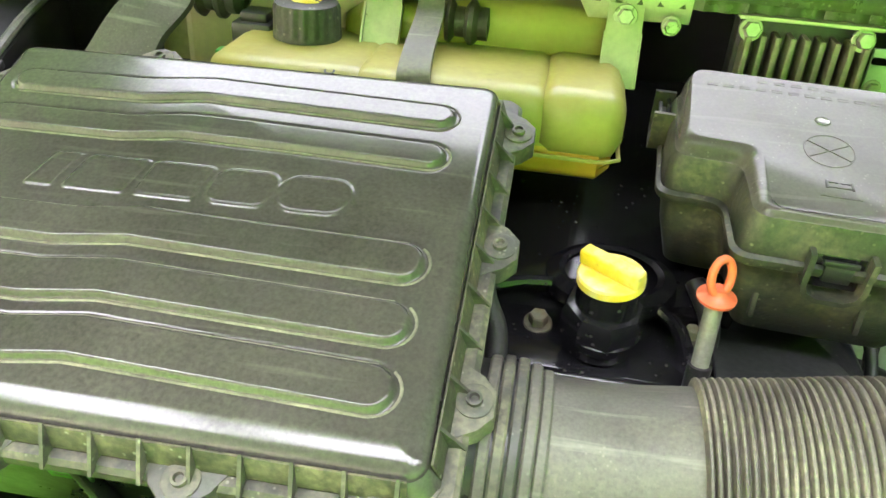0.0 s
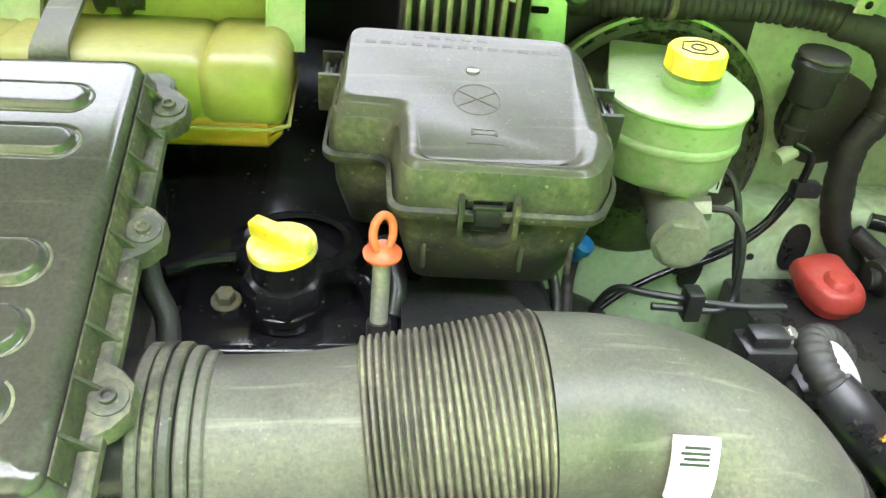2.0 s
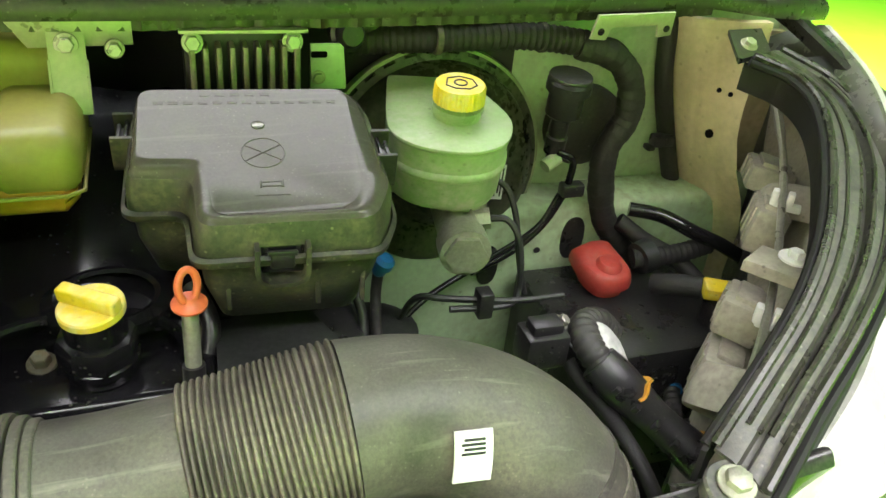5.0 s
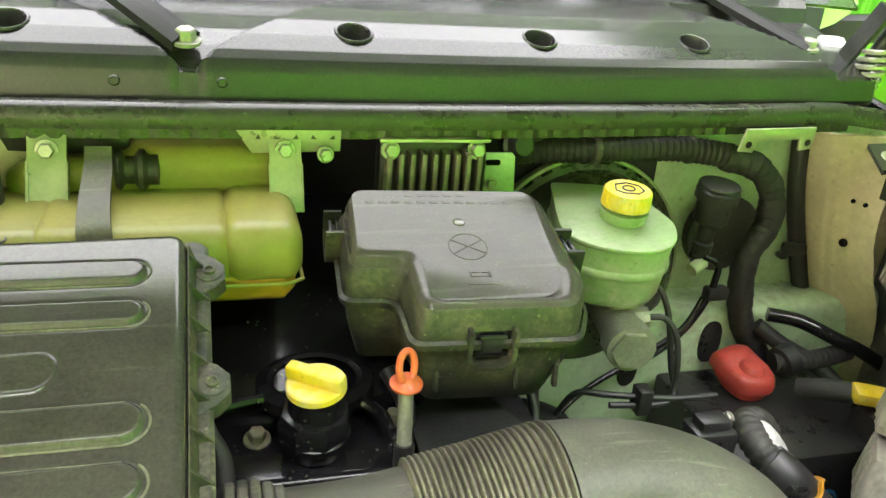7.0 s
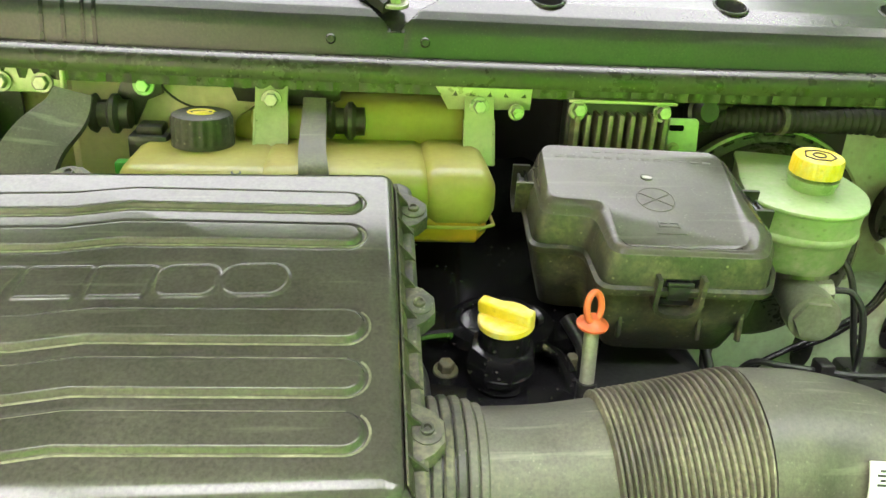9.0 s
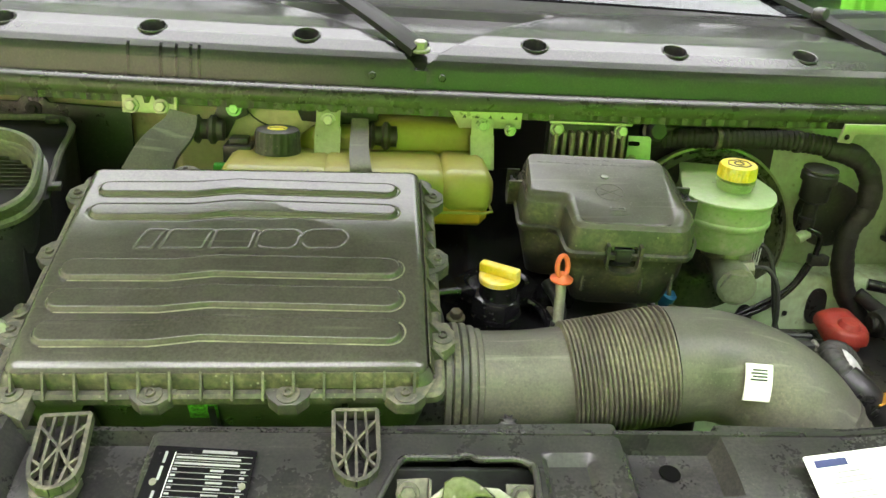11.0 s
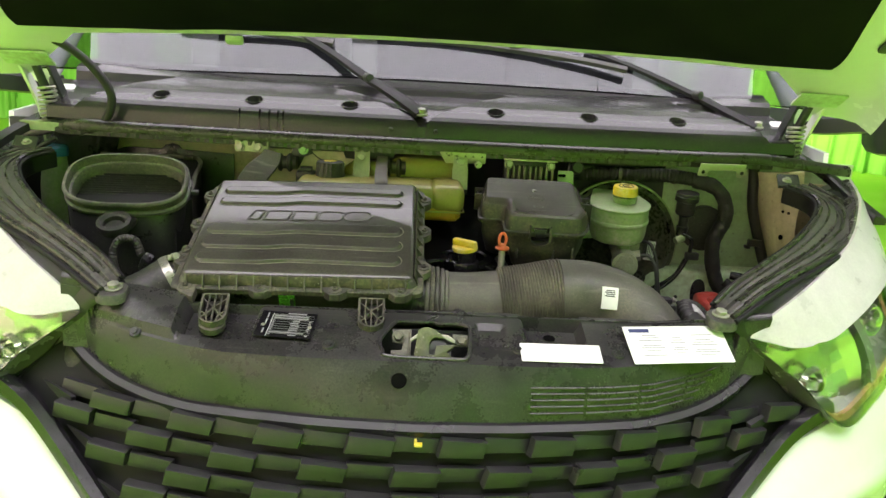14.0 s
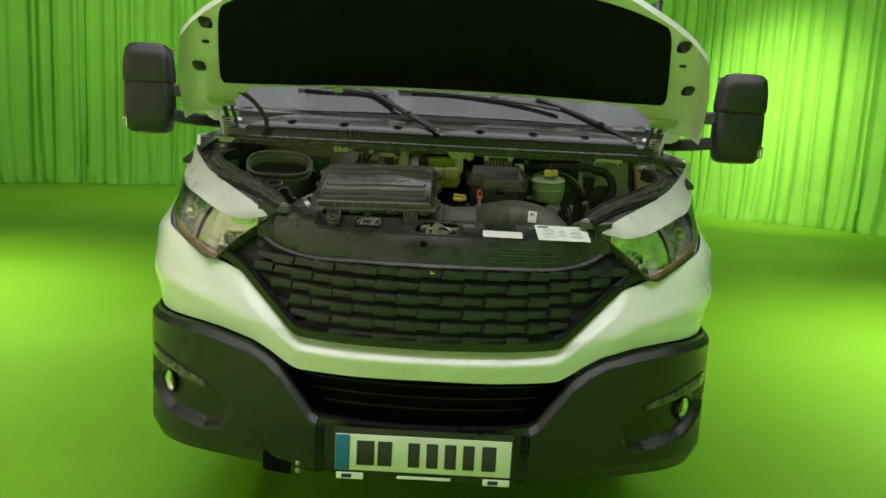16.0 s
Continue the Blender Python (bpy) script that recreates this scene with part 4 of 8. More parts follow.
def in_drain(u, k, r=0.0165):
    if not 2.5 < k < 6:
        return False
    y = cowl_f(u, k)[1]
    return any((u - x) ** 2 + ((y - 0.826 - yc(x)) * 1.05) ** 2 < r * r for x in DRAIN)


b = B()
us = sorted(set(round(x, 4) for x in lin(-0.80, 0.80, 161)) | set(round(x + d, 4) for x in DRAIN for d in lin(-0.022, 0.022, 23)) | set(round(x, 4) for x in lin(-0.17, 0.146, 127)))
ks = sorted(set(range(len(COWL_SEC))) | set(round(k, 3) for k in lin(2, 8, 61)))
sheet(b, cowl_f, us, ks, thick=(0, 0.004, -0.006), skip=in_drain)
cowl_panel = part("cowl_panel", b, M_COWL, cowl, sharp=25)
for x in DRAIN:
    m = pose(x, 0.826 + yc(x), interp(0.826, COWL_SEC) + 0.0004, 20.5, 0, 0)
    b = B()
    lathe(b, [(0.0200, -0.0010), (0.0185, 0.0010), (0.0168, 0.0008), (0.0160, -0.001), (0.0150, -0.020)], m, 36)
    rim_ = part("drain_rim", b, M_COWL, cowl, "round drain hole with a soft rim")
    # near-black disc paints the shade at the bottom of the drain hole
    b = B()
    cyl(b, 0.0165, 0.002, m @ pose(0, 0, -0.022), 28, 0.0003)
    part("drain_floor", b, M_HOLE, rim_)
# soot runs on the front face of the cowl
for x in DIRT:
    b = B()
    sheet(b, lambda u, k: Vector(cowl_f(x + u, k)) + Vector((0, -0.0008, 0.0006)), [-0.0019, 0.0019], [0, 1, 2, 2.6], thick=(0, 0.0004, 0))
    part("dirt_run", b, M_GLOSS, cowl, "thin black water run")
for x in (-0.075, 0.017):
    b = B()
    cyl(b, 0.005, 0.003, pose(x, 0.788, 1.440, 85, 0, 0), 14)
    part("clip", b, M_BLACK, cowl)

cowl_seal = thing("cowl_seal", "long black rubber seal along the cowl's front edge", "rubber seal", at=(0, 0.77, 1.40))


def seal_y(x):
    return 0.768 + yc(x) * 0.9


b = B()
P = [(-0.93, 0.93, 1.355), (-0.88, 0.915, 1.375), (-0.80, 0.885, 1.398)] + [(x, seal_y(x), 1.4155) for x in lin(-0.72, 0.72, 19)] + [(0.80, 0.795, 1.409), (0.86, 0.808, 1.402), (0.91, 0.828, 1.396)]
tube(b, P, 1, 12, 4, section=[(0.0155, -0.010), (0.0165, -0.003), (0.0155, 0.005), (0.011, 0.0105), (0.004, 0.0125), (-0.006, 0.011), (-0.0125, 0.006), (-0.015, -0.002), (-0.0135, -0.009), (-0.005, -0.0115), (0.006, -0.0115)], up=(0, 0, 1))
part("seal_profile", b, M_SEAL, cowl_seal)
b = B()
sheet(b, lambda x, k: (x, seal_y(x) - 0.006 + 0.0014 * math.sin(x * 900), 1.406 - k * 0.0115), lin(-0.74, 0.74, 300), [0, 1], thick=(0, 0.010, 0))
part("clip_strip", b, M_SEAL, cowl_seal, "ribbed cloth-backed clip strip")

firewall = thing("firewall", "dusty white painted bulkhead behind the engine", "bulkhead", kind="structure", at=(0, 0.98, 0.8))
b = B()
# this stretch of bulkhead is coloured dark to stand for the shaded recess
sheet(b, lambda x, z: (x, (0.985 if x < 0.10 else 0.985 - 0.115 * min(1, (x - 0.10) / 0.08)) - 0.02 * math.exp(-((x - 0.62) / 0.06) ** 2) * math.exp(-((z - 1.25) / 0.1) ** 2) + 0.004 * math.sin(9 * x), z), lin(-0.95, 0.53, 60), lin(0.55, 1.405, 30), thick=(0, 0.012, 0))
part("bulkhead_panel", b, M_SHELL, firewall, "bulkhead panel coloured dark for the shade of the recess")
b = B()
sheet(b, lambda x, z: (x, 0.868 - 0.02 * math.exp(-((x - 0.62) / 0.06) ** 2) * math.exp(-((z - 1.25) / 0.1) ** 2), z), lin(0.53, 0.95, 30), lin(0.55, 1.405, 30), thick=(0, 0.012, 0))
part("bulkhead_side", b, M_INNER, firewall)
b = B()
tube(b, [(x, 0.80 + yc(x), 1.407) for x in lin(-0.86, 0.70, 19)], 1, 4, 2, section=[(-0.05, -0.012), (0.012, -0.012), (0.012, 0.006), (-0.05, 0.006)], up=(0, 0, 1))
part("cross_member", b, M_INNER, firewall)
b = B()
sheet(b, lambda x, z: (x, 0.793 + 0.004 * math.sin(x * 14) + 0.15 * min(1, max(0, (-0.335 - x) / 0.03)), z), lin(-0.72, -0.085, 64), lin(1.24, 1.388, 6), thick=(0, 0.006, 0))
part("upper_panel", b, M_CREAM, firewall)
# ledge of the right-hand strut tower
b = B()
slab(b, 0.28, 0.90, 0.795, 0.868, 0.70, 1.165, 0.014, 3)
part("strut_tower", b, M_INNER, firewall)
# dark ovals on the uncut sheet stand for openings in shade
for x, z, rx, rz in ((0.612, 1.118, 0.016, 0.030), (0.565, 1.105, 0.004, 0.004), (0.66, 1.14, 0.0035, 0.0035), (0.50, 1.09, 0.014, 0.028)):
    b = B()
    prism(b, oval(rx, rz, 24, 2.4), 0.0015, pose(x, 0.7945, z, 90, 0, 0), 0.0004)
    part("opening", b, M_BLACK, firewall)

WING_PIVOT = Vector((0.05, 0.04, 1.61))
for sd in (-1, 1):
    w = thing("inner_wing", "cream painted inner wing panel with small holes" if sd > 0 else "inner wing panel coloured black for the shade there", "wing panel", kind="structure", at=(sd * 0.92, 0.9, 0.8))
    b = B()

    def wing(u, v):
        """u across from the bulkhead outwards, v upwards."""
        z = 0.80 + 0.60 * v
        x0 = 0.665 + 0.29 * (1.391 - z) if z > 1.16 else 0.732
        x1 = x0 + interp(z, [(0.8, 0.16), (1.1, 0.12), (1.16, 0.10), (1.21, 0.085), (1.26, 0.088), (1.35, 0.118), (1.4, 0.125)])
        w = u * (x1 - x0)
        fold = 0.0045 * math.exp(-((u - 0.22 - 0.1 * (z - 1.2)) / 0.05) ** 2) + 0.003 * math.exp(-((u - 0.36) / 0.035) ** 2) - 0.004 * math.exp(-((u - 0.62 + 0.5 * (z - 1.25)) / 0.07) ** 2)
        p = Vector((x0 + w, 0.792 + (0.085 if sd < 0 else 0) - 0.03 * u - 0.012 * math.sin(math.pi * u) + 0.006 * math.sin(z * 30) * u - fold, z))
        if sd > 0:
            # the panel runs forwards along the wing, its rear edge at the bulkhead
            return WING_PIVOT + (p - WING_PIVOT) * (1.098 - 0.098 * u)
        return Vector((-p.x, p.y, p.z))

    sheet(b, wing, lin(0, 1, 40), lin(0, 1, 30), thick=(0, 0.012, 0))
    # passenger-side panels are coloured black to stand for deep shade
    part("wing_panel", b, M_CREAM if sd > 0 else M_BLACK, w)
    b = B()
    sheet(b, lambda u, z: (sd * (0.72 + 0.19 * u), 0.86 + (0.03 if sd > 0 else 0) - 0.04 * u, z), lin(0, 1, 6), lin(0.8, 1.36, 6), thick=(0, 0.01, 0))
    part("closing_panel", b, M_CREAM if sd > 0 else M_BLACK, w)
    b = B()
    sheet(b, lambda y, z: (sd * 0.90, y, z), lin(0.62, 1.0, 6), lin(0.45, 1.12, 6), thick=(sd * 0.008, 0, 0))
    part("wheel_arch_liner", b, M_BLACK, w)
    # black discs on the uncut panel stand for shaded holes
    for u, z, r in ((0.55, 1.265, 0.0055), (0.60, 1.318, 0.0028), (0.74, 1.314, 0.0028)) if sd > 0 else ():
        b = B()
        cyl(b, r, 0.003, Matrix.Translation(wing(u, (z - 0.80) / 0.60) + Vector((-0.002, -0.0007, 0))) @ pose(0, 0, 0, 90, 0, -72), 14, 0.0003)
        part("hole", b, M_HOLE, w)
b = B()
slab(b, -0.62, 0.62, 0.32, 0.985, 0.44, 0.46, 0)
slab(b, -0.92, 0.92, 0.62, 0.985, 0.4405, 0.4595, 0)
tagged(part("undertray", b, M_BLACK), "black tray closing the bottom of the engine bay", "undertray", kind="structure")

# ---- black panel over the radiator ----
top_panel = thing("radiator_top_panel", "black moulded plastic panel over the radiator", "panel", at=(0, 0.3, 1.1))
LIPY = [(0, 0.181), (0.13, 0.188), (0.26, 0.208), (0.354, 0.234), (0.43, 0.269), (0.50, 0.307), (0.57, 0.362)]


def ramp01(x):
    return min(1.0, max(0.0, x))


def panel_f(u, k):
    """k 0 to 1: the top face from back to front; 1 to 2: the slope down to the lip."""
    a = abs(u)
    rear = (0.342 + 0.012 * math.sin(u * 9) * 0.4, 1.203 + 0.012 * max(0, a - 0.38) / 0.1)
    lip = (interp(a, LIPY) + 0.002, interp(a, LIP) + 0.003)
    brk = (max(0.215 + 0.30 * max(0, a - 0.1) ** 2, lip[0] + 0.008), 1.167 + 0.06 * max(0, a - 0.3) ** 1.5)
    if brk[0] > rear[0] - 0.015:
        brk = (rear[0] - 0.015, rear[1] - 0.004)
    if k <= 1:
        y, z = rear[0] + (brk[0] - rear[0]) * k, rear[1] + (brk[1] - rear[1]) * k + 0.0065 * math.sin(math.pi * k)
        z += 0.013 * ramp01((-0.364 - u) / 0.005) * ramp01((0.95 - k) / 0.05)
        z -= 0.020 * ramp01((0.048 - abs(u - 0.207)) / 0.008) * ramp01((0.64 - k) / 0.08)
        z -= 0.014 * ramp01((0.056 - abs(u + 0.305)) / 0.006) * ramp01((0.82 - k) / 0.06)
        z -= 0.008 * ramp01((0.024 - abs(u - 0.108)) / 0.006) * ramp01((0.22 - abs(k - 0.5)) / 0.06)
    else:
        q = k - 1
        y, z = brk[0] + (lip[0] - brk[0]) * q, brk[1] + (lip[1] - brk[1]) * q
        z += 0.005 * math.sin(math.pi * q)
        y -= 0.003 * math.sin(math.pi * q)
    return Vector((u, y, z))


OPENING = [((x - 650) / 4500 + 0.0085, 0.32 + (y - 290) / 310 * 0.62) for x, y in ((345, 470), (400, 365), (440, 303), (480, 290), (640, 292), (670, 284), (715, 286), (745, 300), (880, 302), (935, 322), (955, 352), (945, 545), (920, 590), (870, 603), (420, 598), (370, 560), (348, 505))]
us = sorted(set([round(x, 4) for x in lin(-0.56, 0.56, 225)] + [round(x, 4) for x in lin(-0.066, 0.084, 101)]))
vs = sorted(set([round(k, 3) for k in lin(0, 1, 51)] + [round(k, 3) for k in lin(0.28, 0.98, 71)] + [round(k, 3) for k in lin(1, 2, 21)]))


def hole(u, k):
    return 0.28 < k < 0.98 and -0.07 < u < 0.09 and inside(u, k * 0.13, [(x, q * 0.13) for x, q in OPENING]) > 0


b = B()
sheet(b, panel_f, us, vs, thick=(0, 0.002, -0.005), skip=hole)
panel = part("panel", b, M_PANEL, top_panel, sharp=30)
b = B()
tube(b, [Vector((x, interp(abs(x), LIPY) - 0.001, interp(abs(x), LIP))) for x in lin(-0.57, 0.57, 25)], 1, 8, 3, section=[(0.012, -0.006), (0.010, 0.005), (0, 0.009), (-0.010, 0.005), (-0.010, -0.006)], up=(0, -0.5, 1))
part("lip", b, M_BUMPER, top_panel, "rounded front lip")
b = B()
sheet(b, lambda x, k: (x, 0.336 - 0.004 * k, 1.203 - 0.10 * k + (0.012 * max(0, abs(x) - 0.38) / 0.1)), lin(-0.56, 0.56, 30), lin(0, 1, 4), thick=(0, -0.006, 0))
part("rear_face", b, M_PANEL, top_panel)


def on_panel(x, k, d=0.0, turn=0.0):
    p, q, r = panel_f(x, k), panel_f(x + 0.004, k), panel_f(x, k - 0.03)
    ex, ey = (q - p).normalized(), (r - p).normalized()
    ez = ex.cross(ey).normalized()
    ey = ez.cross(ex)
    m = Matrix((ex, ey, ez)).transposed().to_4x4()
    return Matrix.Translation(p + ez * d) @ m @ pose(0, 0, 0, 0, 0, turn)


def at_y(x, y):
    ks = lin(0, 2, 161)
    return ks[int(np.argmin([abs(panel_f(x, k).y - y) for k in ks]))]


# rim of the latch opening
b = B()
ring = [panel_f(x, k) + Vector((0, 0, 0.0012)) for x, k in OPENING]
tube(b, ring + [ring[0]], 0.0030, 8, 4, caps=False)
part("latch_rim", b, M_PANEL, top_panel)
for x, y in ((-0.429, 0.279), (-0.134, 0.240), (0.148, 0.247), (0.300, 0.252)):
    b = B()
    m = on_panel(x, at_y(x, y), 0.0005)
    lathe(b, [(0, 0.004), (0.004, 0.004), (0.005, 0.002), (0.0085, 0.0022), (0.010, 0)], m, 20)
    part("push_rivet", b, M_BLACK, top_panel)
# black discs laid on the uncut panel for the shade in its holes
for x, y, r in ((-0.028, 0.202, 0.0105), (0.203, 0.306, 0.009)):
    b = B()
    lathe(b, [(0, 0.0004), (r * 0.94, 0.0004), (r, 0.0010), (r * 1.08, 0.0002)], on_panel(x, at_y(x, y), 0.0012), 24)
    part("hole", b, M_HOLE, top_panel)
# ventilation ridges on the slope
for i in range(5):
    for x0, x1 in ((0.165, 0.245), (0.25, 0.33), (0.335, 0.41), (0.415, 0.47)):
        b = B()
        k = 1.40 + 0.105 * i
        w = x1 - x0 - (0.0 if x0 < 0.4 else 0.010 * i)
        tube(b, [panel_f(x, k) + Vector((0, -0.001, 0.001)) for x in lin(x0, x0 + w, 5)], 1, 6, 1, smooth=False, section=[(0.0022, -0.0005), (0.001, 0.0012), (-0.001, 0.0012), (-0.0022, -0.0005)], up=(0, -0.6, 0.8))
        part("vent_ridge", b, M_PANEL, top_panel)

# bonnet lock in the opening
lock = thing("bonnet_lock", "yellow-zinc plated bonnet lock with hook", "lock", at=(0.02, 0.28, 1.10))
b = B()
slab(b, -0.058, 0.088, 0.235, 0.330, 1.108, 1.114, 0.002)
slab(b, -0.062, 0.082, 0.300, 0.306, 1.11, 1.186, 0.002)
part("base_plate", b, M_DARKMETAL, lock)
LK = pose(0.0085, 0.264, 1.175, 58, 0, 0)


def lock_plan(*pts):
    """Points of the lock's face, in units of 1/4.4 mm from its middle."""
    return [((x - 650) / 4400, (445 - y) / 4400) for x, y in pts]


M_ZINC = mat("worn_yellow_zinc", (0.060, 0.078, 0.016), 0.5, metal=0.0, vary=0.3, grain=200, blot=30, bump=0.3, dust=(0.2, 0.22, 0.12), dust_amount=0.5, specks=0.5)
M_GREYPLATE = mat("dirty_grey_plate", (0.09, 0.092, 0.072), 0.45, metal=0.3, vary=0.35, grain=220, blot=40, bump=0.3, dust=DUST, dust_amount=0.5, specks=0.4)
for poly, bolts in ((lock_plan((430, 345), (545, 340), (545, 615), (518, 615), (518, 578), (420, 572), (425, 485), (495, 480), (502, 440), (432, 430))[::-1], ((470, 395, 0.0072), (465, 540, 0.0060))),
                    (lock_plan((832, 360), (940, 364), (936, 442), (832, 442))[::-1], ((889, 404, 0.0068),))):
    b = B()
    prism(b, poly, 0.003, LK @ pose(0, 0, -0.006), 0.0008)
    arm = part("bracket", b, M_GREYPLATE, lock, "dirty grey bolt plate")
    for x, y, r in bolts:
        b = B()
        hexbolt(b, r, 0.011, LK @ pose((x - 650) / 4400, (445 - y) / 4400, -0.004), 1.4)
        part("bolt", b, M_GREYPLATE, arm)
b = B()
prism(b, lock_plan((545, 340), (556, 345), (556, 615), (545, 615))[::-1], 0.010, LK @ pose(0, 0, -0.006), 0.001)
part("side_flange", b, M_GREYPLATE, lock)
b = B()
prism(b, lock_plan((600, 352), (630, 334), (670, 330), (712, 346), (752, 374), (784, 408), (752, 402), (716, 398), (690, 412), (678, 440), (678, 512), (711, 512), (722, 452), (842, 440), (838, 462), (796, 490), (832, 530), (828, 572), (800, 612), (580, 615), (578, 505), (588, 440))[::-1], 0.006, LK @ pose(0, 0, 0.004), 0.0014)
hook = part("hook_plate", b, M_ZINC, lock, "worn yellow-zinc hook plate")
b = B()
prism(b, lock_plan((606, 372), (700, 350), (780, 420), (824, 470), (822, 600), (590, 606))[::-1], 0.004, LK @ pose(0, 0, -0.001), 0.001)
part("inner_plate", b, M_DARKMETAL, lock, "dark plate behind the hook")
for poly in (lock_plan((548, 408), (602, 368), (602, 396), (552, 432)), lock_plan((748, 370), (802, 374), (846, 404), (848, 432), (792, 410))):
    b = B()
    prism(b, poly[::-1], 0.005, LK @ pose(0, 0, 0.000), 0.001)
    part("striker_guide", b, M_ALU, lock, "pale worn striker guide")
b = B()
lathe(b, [(0, 0.006), (0.0055, 0.006), (0.0085, 0.004), (0.0088, -0.004)], LK @ pose(0.0068, -0.0320, 0.011), 22)
part("pivot", b, M_ALU, lock)
b = B()
tube(b, [LK @ Vector(p) for p in ((0.014, -0.036, 0.012), (0.022, -0.030, 0.013), (0.034, -0.026, 0.012))], 0.0013, 8, 3)
tube(b, [LK @ Vector(p) for p in ((-0.022, -0.026, 0.012), (-0.018, -0.034, 0.012), (0.0, -0.037, 0.012))], 0.0013, 8, 3)
part("spring_wire", b, M_STEEL, lock)
b = B()
tube(b, [LK @ Vector(p) for p in ((0.041, -0.025, 0.002), (0.052, -0.024, 0.0), (0.066, -0.022, -0.004))], 0.0026, 10, 4)
cyl(b, 0.0042, 0.007, LK @ pose(0.041, -0.025, 0.002, 0, 90, 4), 12)
part("cable_end", b, M_STEEL, lock)

# white labels and the identification plate
for name, x0, x1, y0, y1, turn, cat in (("service_label", 0.150, 0.272, 0.232, 0.253, -1.0, "small"), ("emission_label", 0.313, 0.484, 0.253, 0.313, -7.5, "large")):
    lb = thing(name, ("blank white strip label" if cat == "small" else "large white printed label with a blue heading") + " on the panel", "label", at=((x0 + x1) / 2, y0, 1.17))
    cx, cy = (x0 + x1) / 2, (y0 + y1) / 2
    w, h = x1 - x0, 0.038 if cat == "small" else 0.068
    m = on_panel(cx, at_y(cx, cy), 0.0030 if cat == "small" else 0.006, turn)
    b = B()
    prism(b, rounded(-w / 2, w / 2, -h / 2, h / 2, 0.002), 0.0006, m)
    part("paper", b, M_LABEL, lb)
    if cat == "large":
        b = B()
        box(b, (0.034, 0.0066, 0.0003), m @ pose(-w / 2 + 0.026, h / 2 - 0.008, 0.0008))
        part("logo_block", b, M_INKBLUE, lb)
        for i in range(9):
            for j, (xx, ww) in enumerate(((-0.045, 0.04), (0.0, 0.025), (0.045, 0.045))):
                if (i * 3 + j) % 4 == 1:
                    continue
                b = B()
                box(b, (ww * (0.6 + 0.4 * ((i * 7 + j * 5) % 3) / 2), 0.0014, 0.0003), m @ pose(xx, h / 2 - 0.017 - 0.0045 * i, 0.0008))
                part("text_bar", b, mat("grey_print", (0.26, 0.26, 0.27), 0.5) if (i, j) == (0, 0) else bpy.data.materials["grey_print"], lb)
idp = thing("identification_plate", "black printed identification plate with white text bars", "plate", at=(-0.2, 0.28, 1.17))
m = on_panel(-0.202, at_y(-0.202, 0.276), 0.003, -2) @ Matrix.Diagonal((0.96, 1.12, 1, 1))
b = B()
prism(b, rounded(-0.044, 0.044, -0.028, 0.028, 0.002), 0.0008, m)
part("plate_sheet", b, M_GLOSS, idp)
rnd = random.Random(6)
for i in range(9):
    y = 0.0185 - 0.0052 * i
    b = B()
    box(b, (0.066, 0.0004, 0.0003), m @ pose(0.008, y + 0.0026, 0.001))
    part("ruled_line", b, bpy.data.materials["grey_print"], idp)
    for x0, w in ((0.004, rnd.uniform(0.045, 0.058)),) if i in (0, 1, 7) else ((-0.022, 0.004), (rnd.uniform(0.012, 0.016), rnd.uniform(0.010, 0.015)), (0.036, 0.004)):
        b = B()
        box(b, (w, 0.0018, 0.0003), m @ pose(x0, y, 0.001))
        part("text_bar", b, bpy.data.materials["grey_print"], idp)
b = B()
box(b, (0.030, 0.0026, 0.0003), m @ pose(0.012, 0.0245, 0.001))
part("text_bar", b, bpy.data.materials["grey_print"], idp)
b = B()
box(b, (0.0006, 0.050, 0.0003), m @ pose(-0.0255, -0.002, 0.001))
part("ruled_line", b, M_LABEL, idp)
for y, h in ((0.018, 0.010), (0.004, 0.012), (-0.016, 0.010)):
    b = B()
    box(b, (0.0024, h, 0.0003), m @ pose(-0.033, y, 0.001))
    part("text_bar", b, bpy.data.materials["grey_print"], idp)
for x in (-0.036, 0.038):
    b = B()
    cyl(b, 0.003, 0.0015, m @ pose(x, -0.004, 0.0008), 12, 0.0005)
    part("rivet", b, M_STEEL, idp)

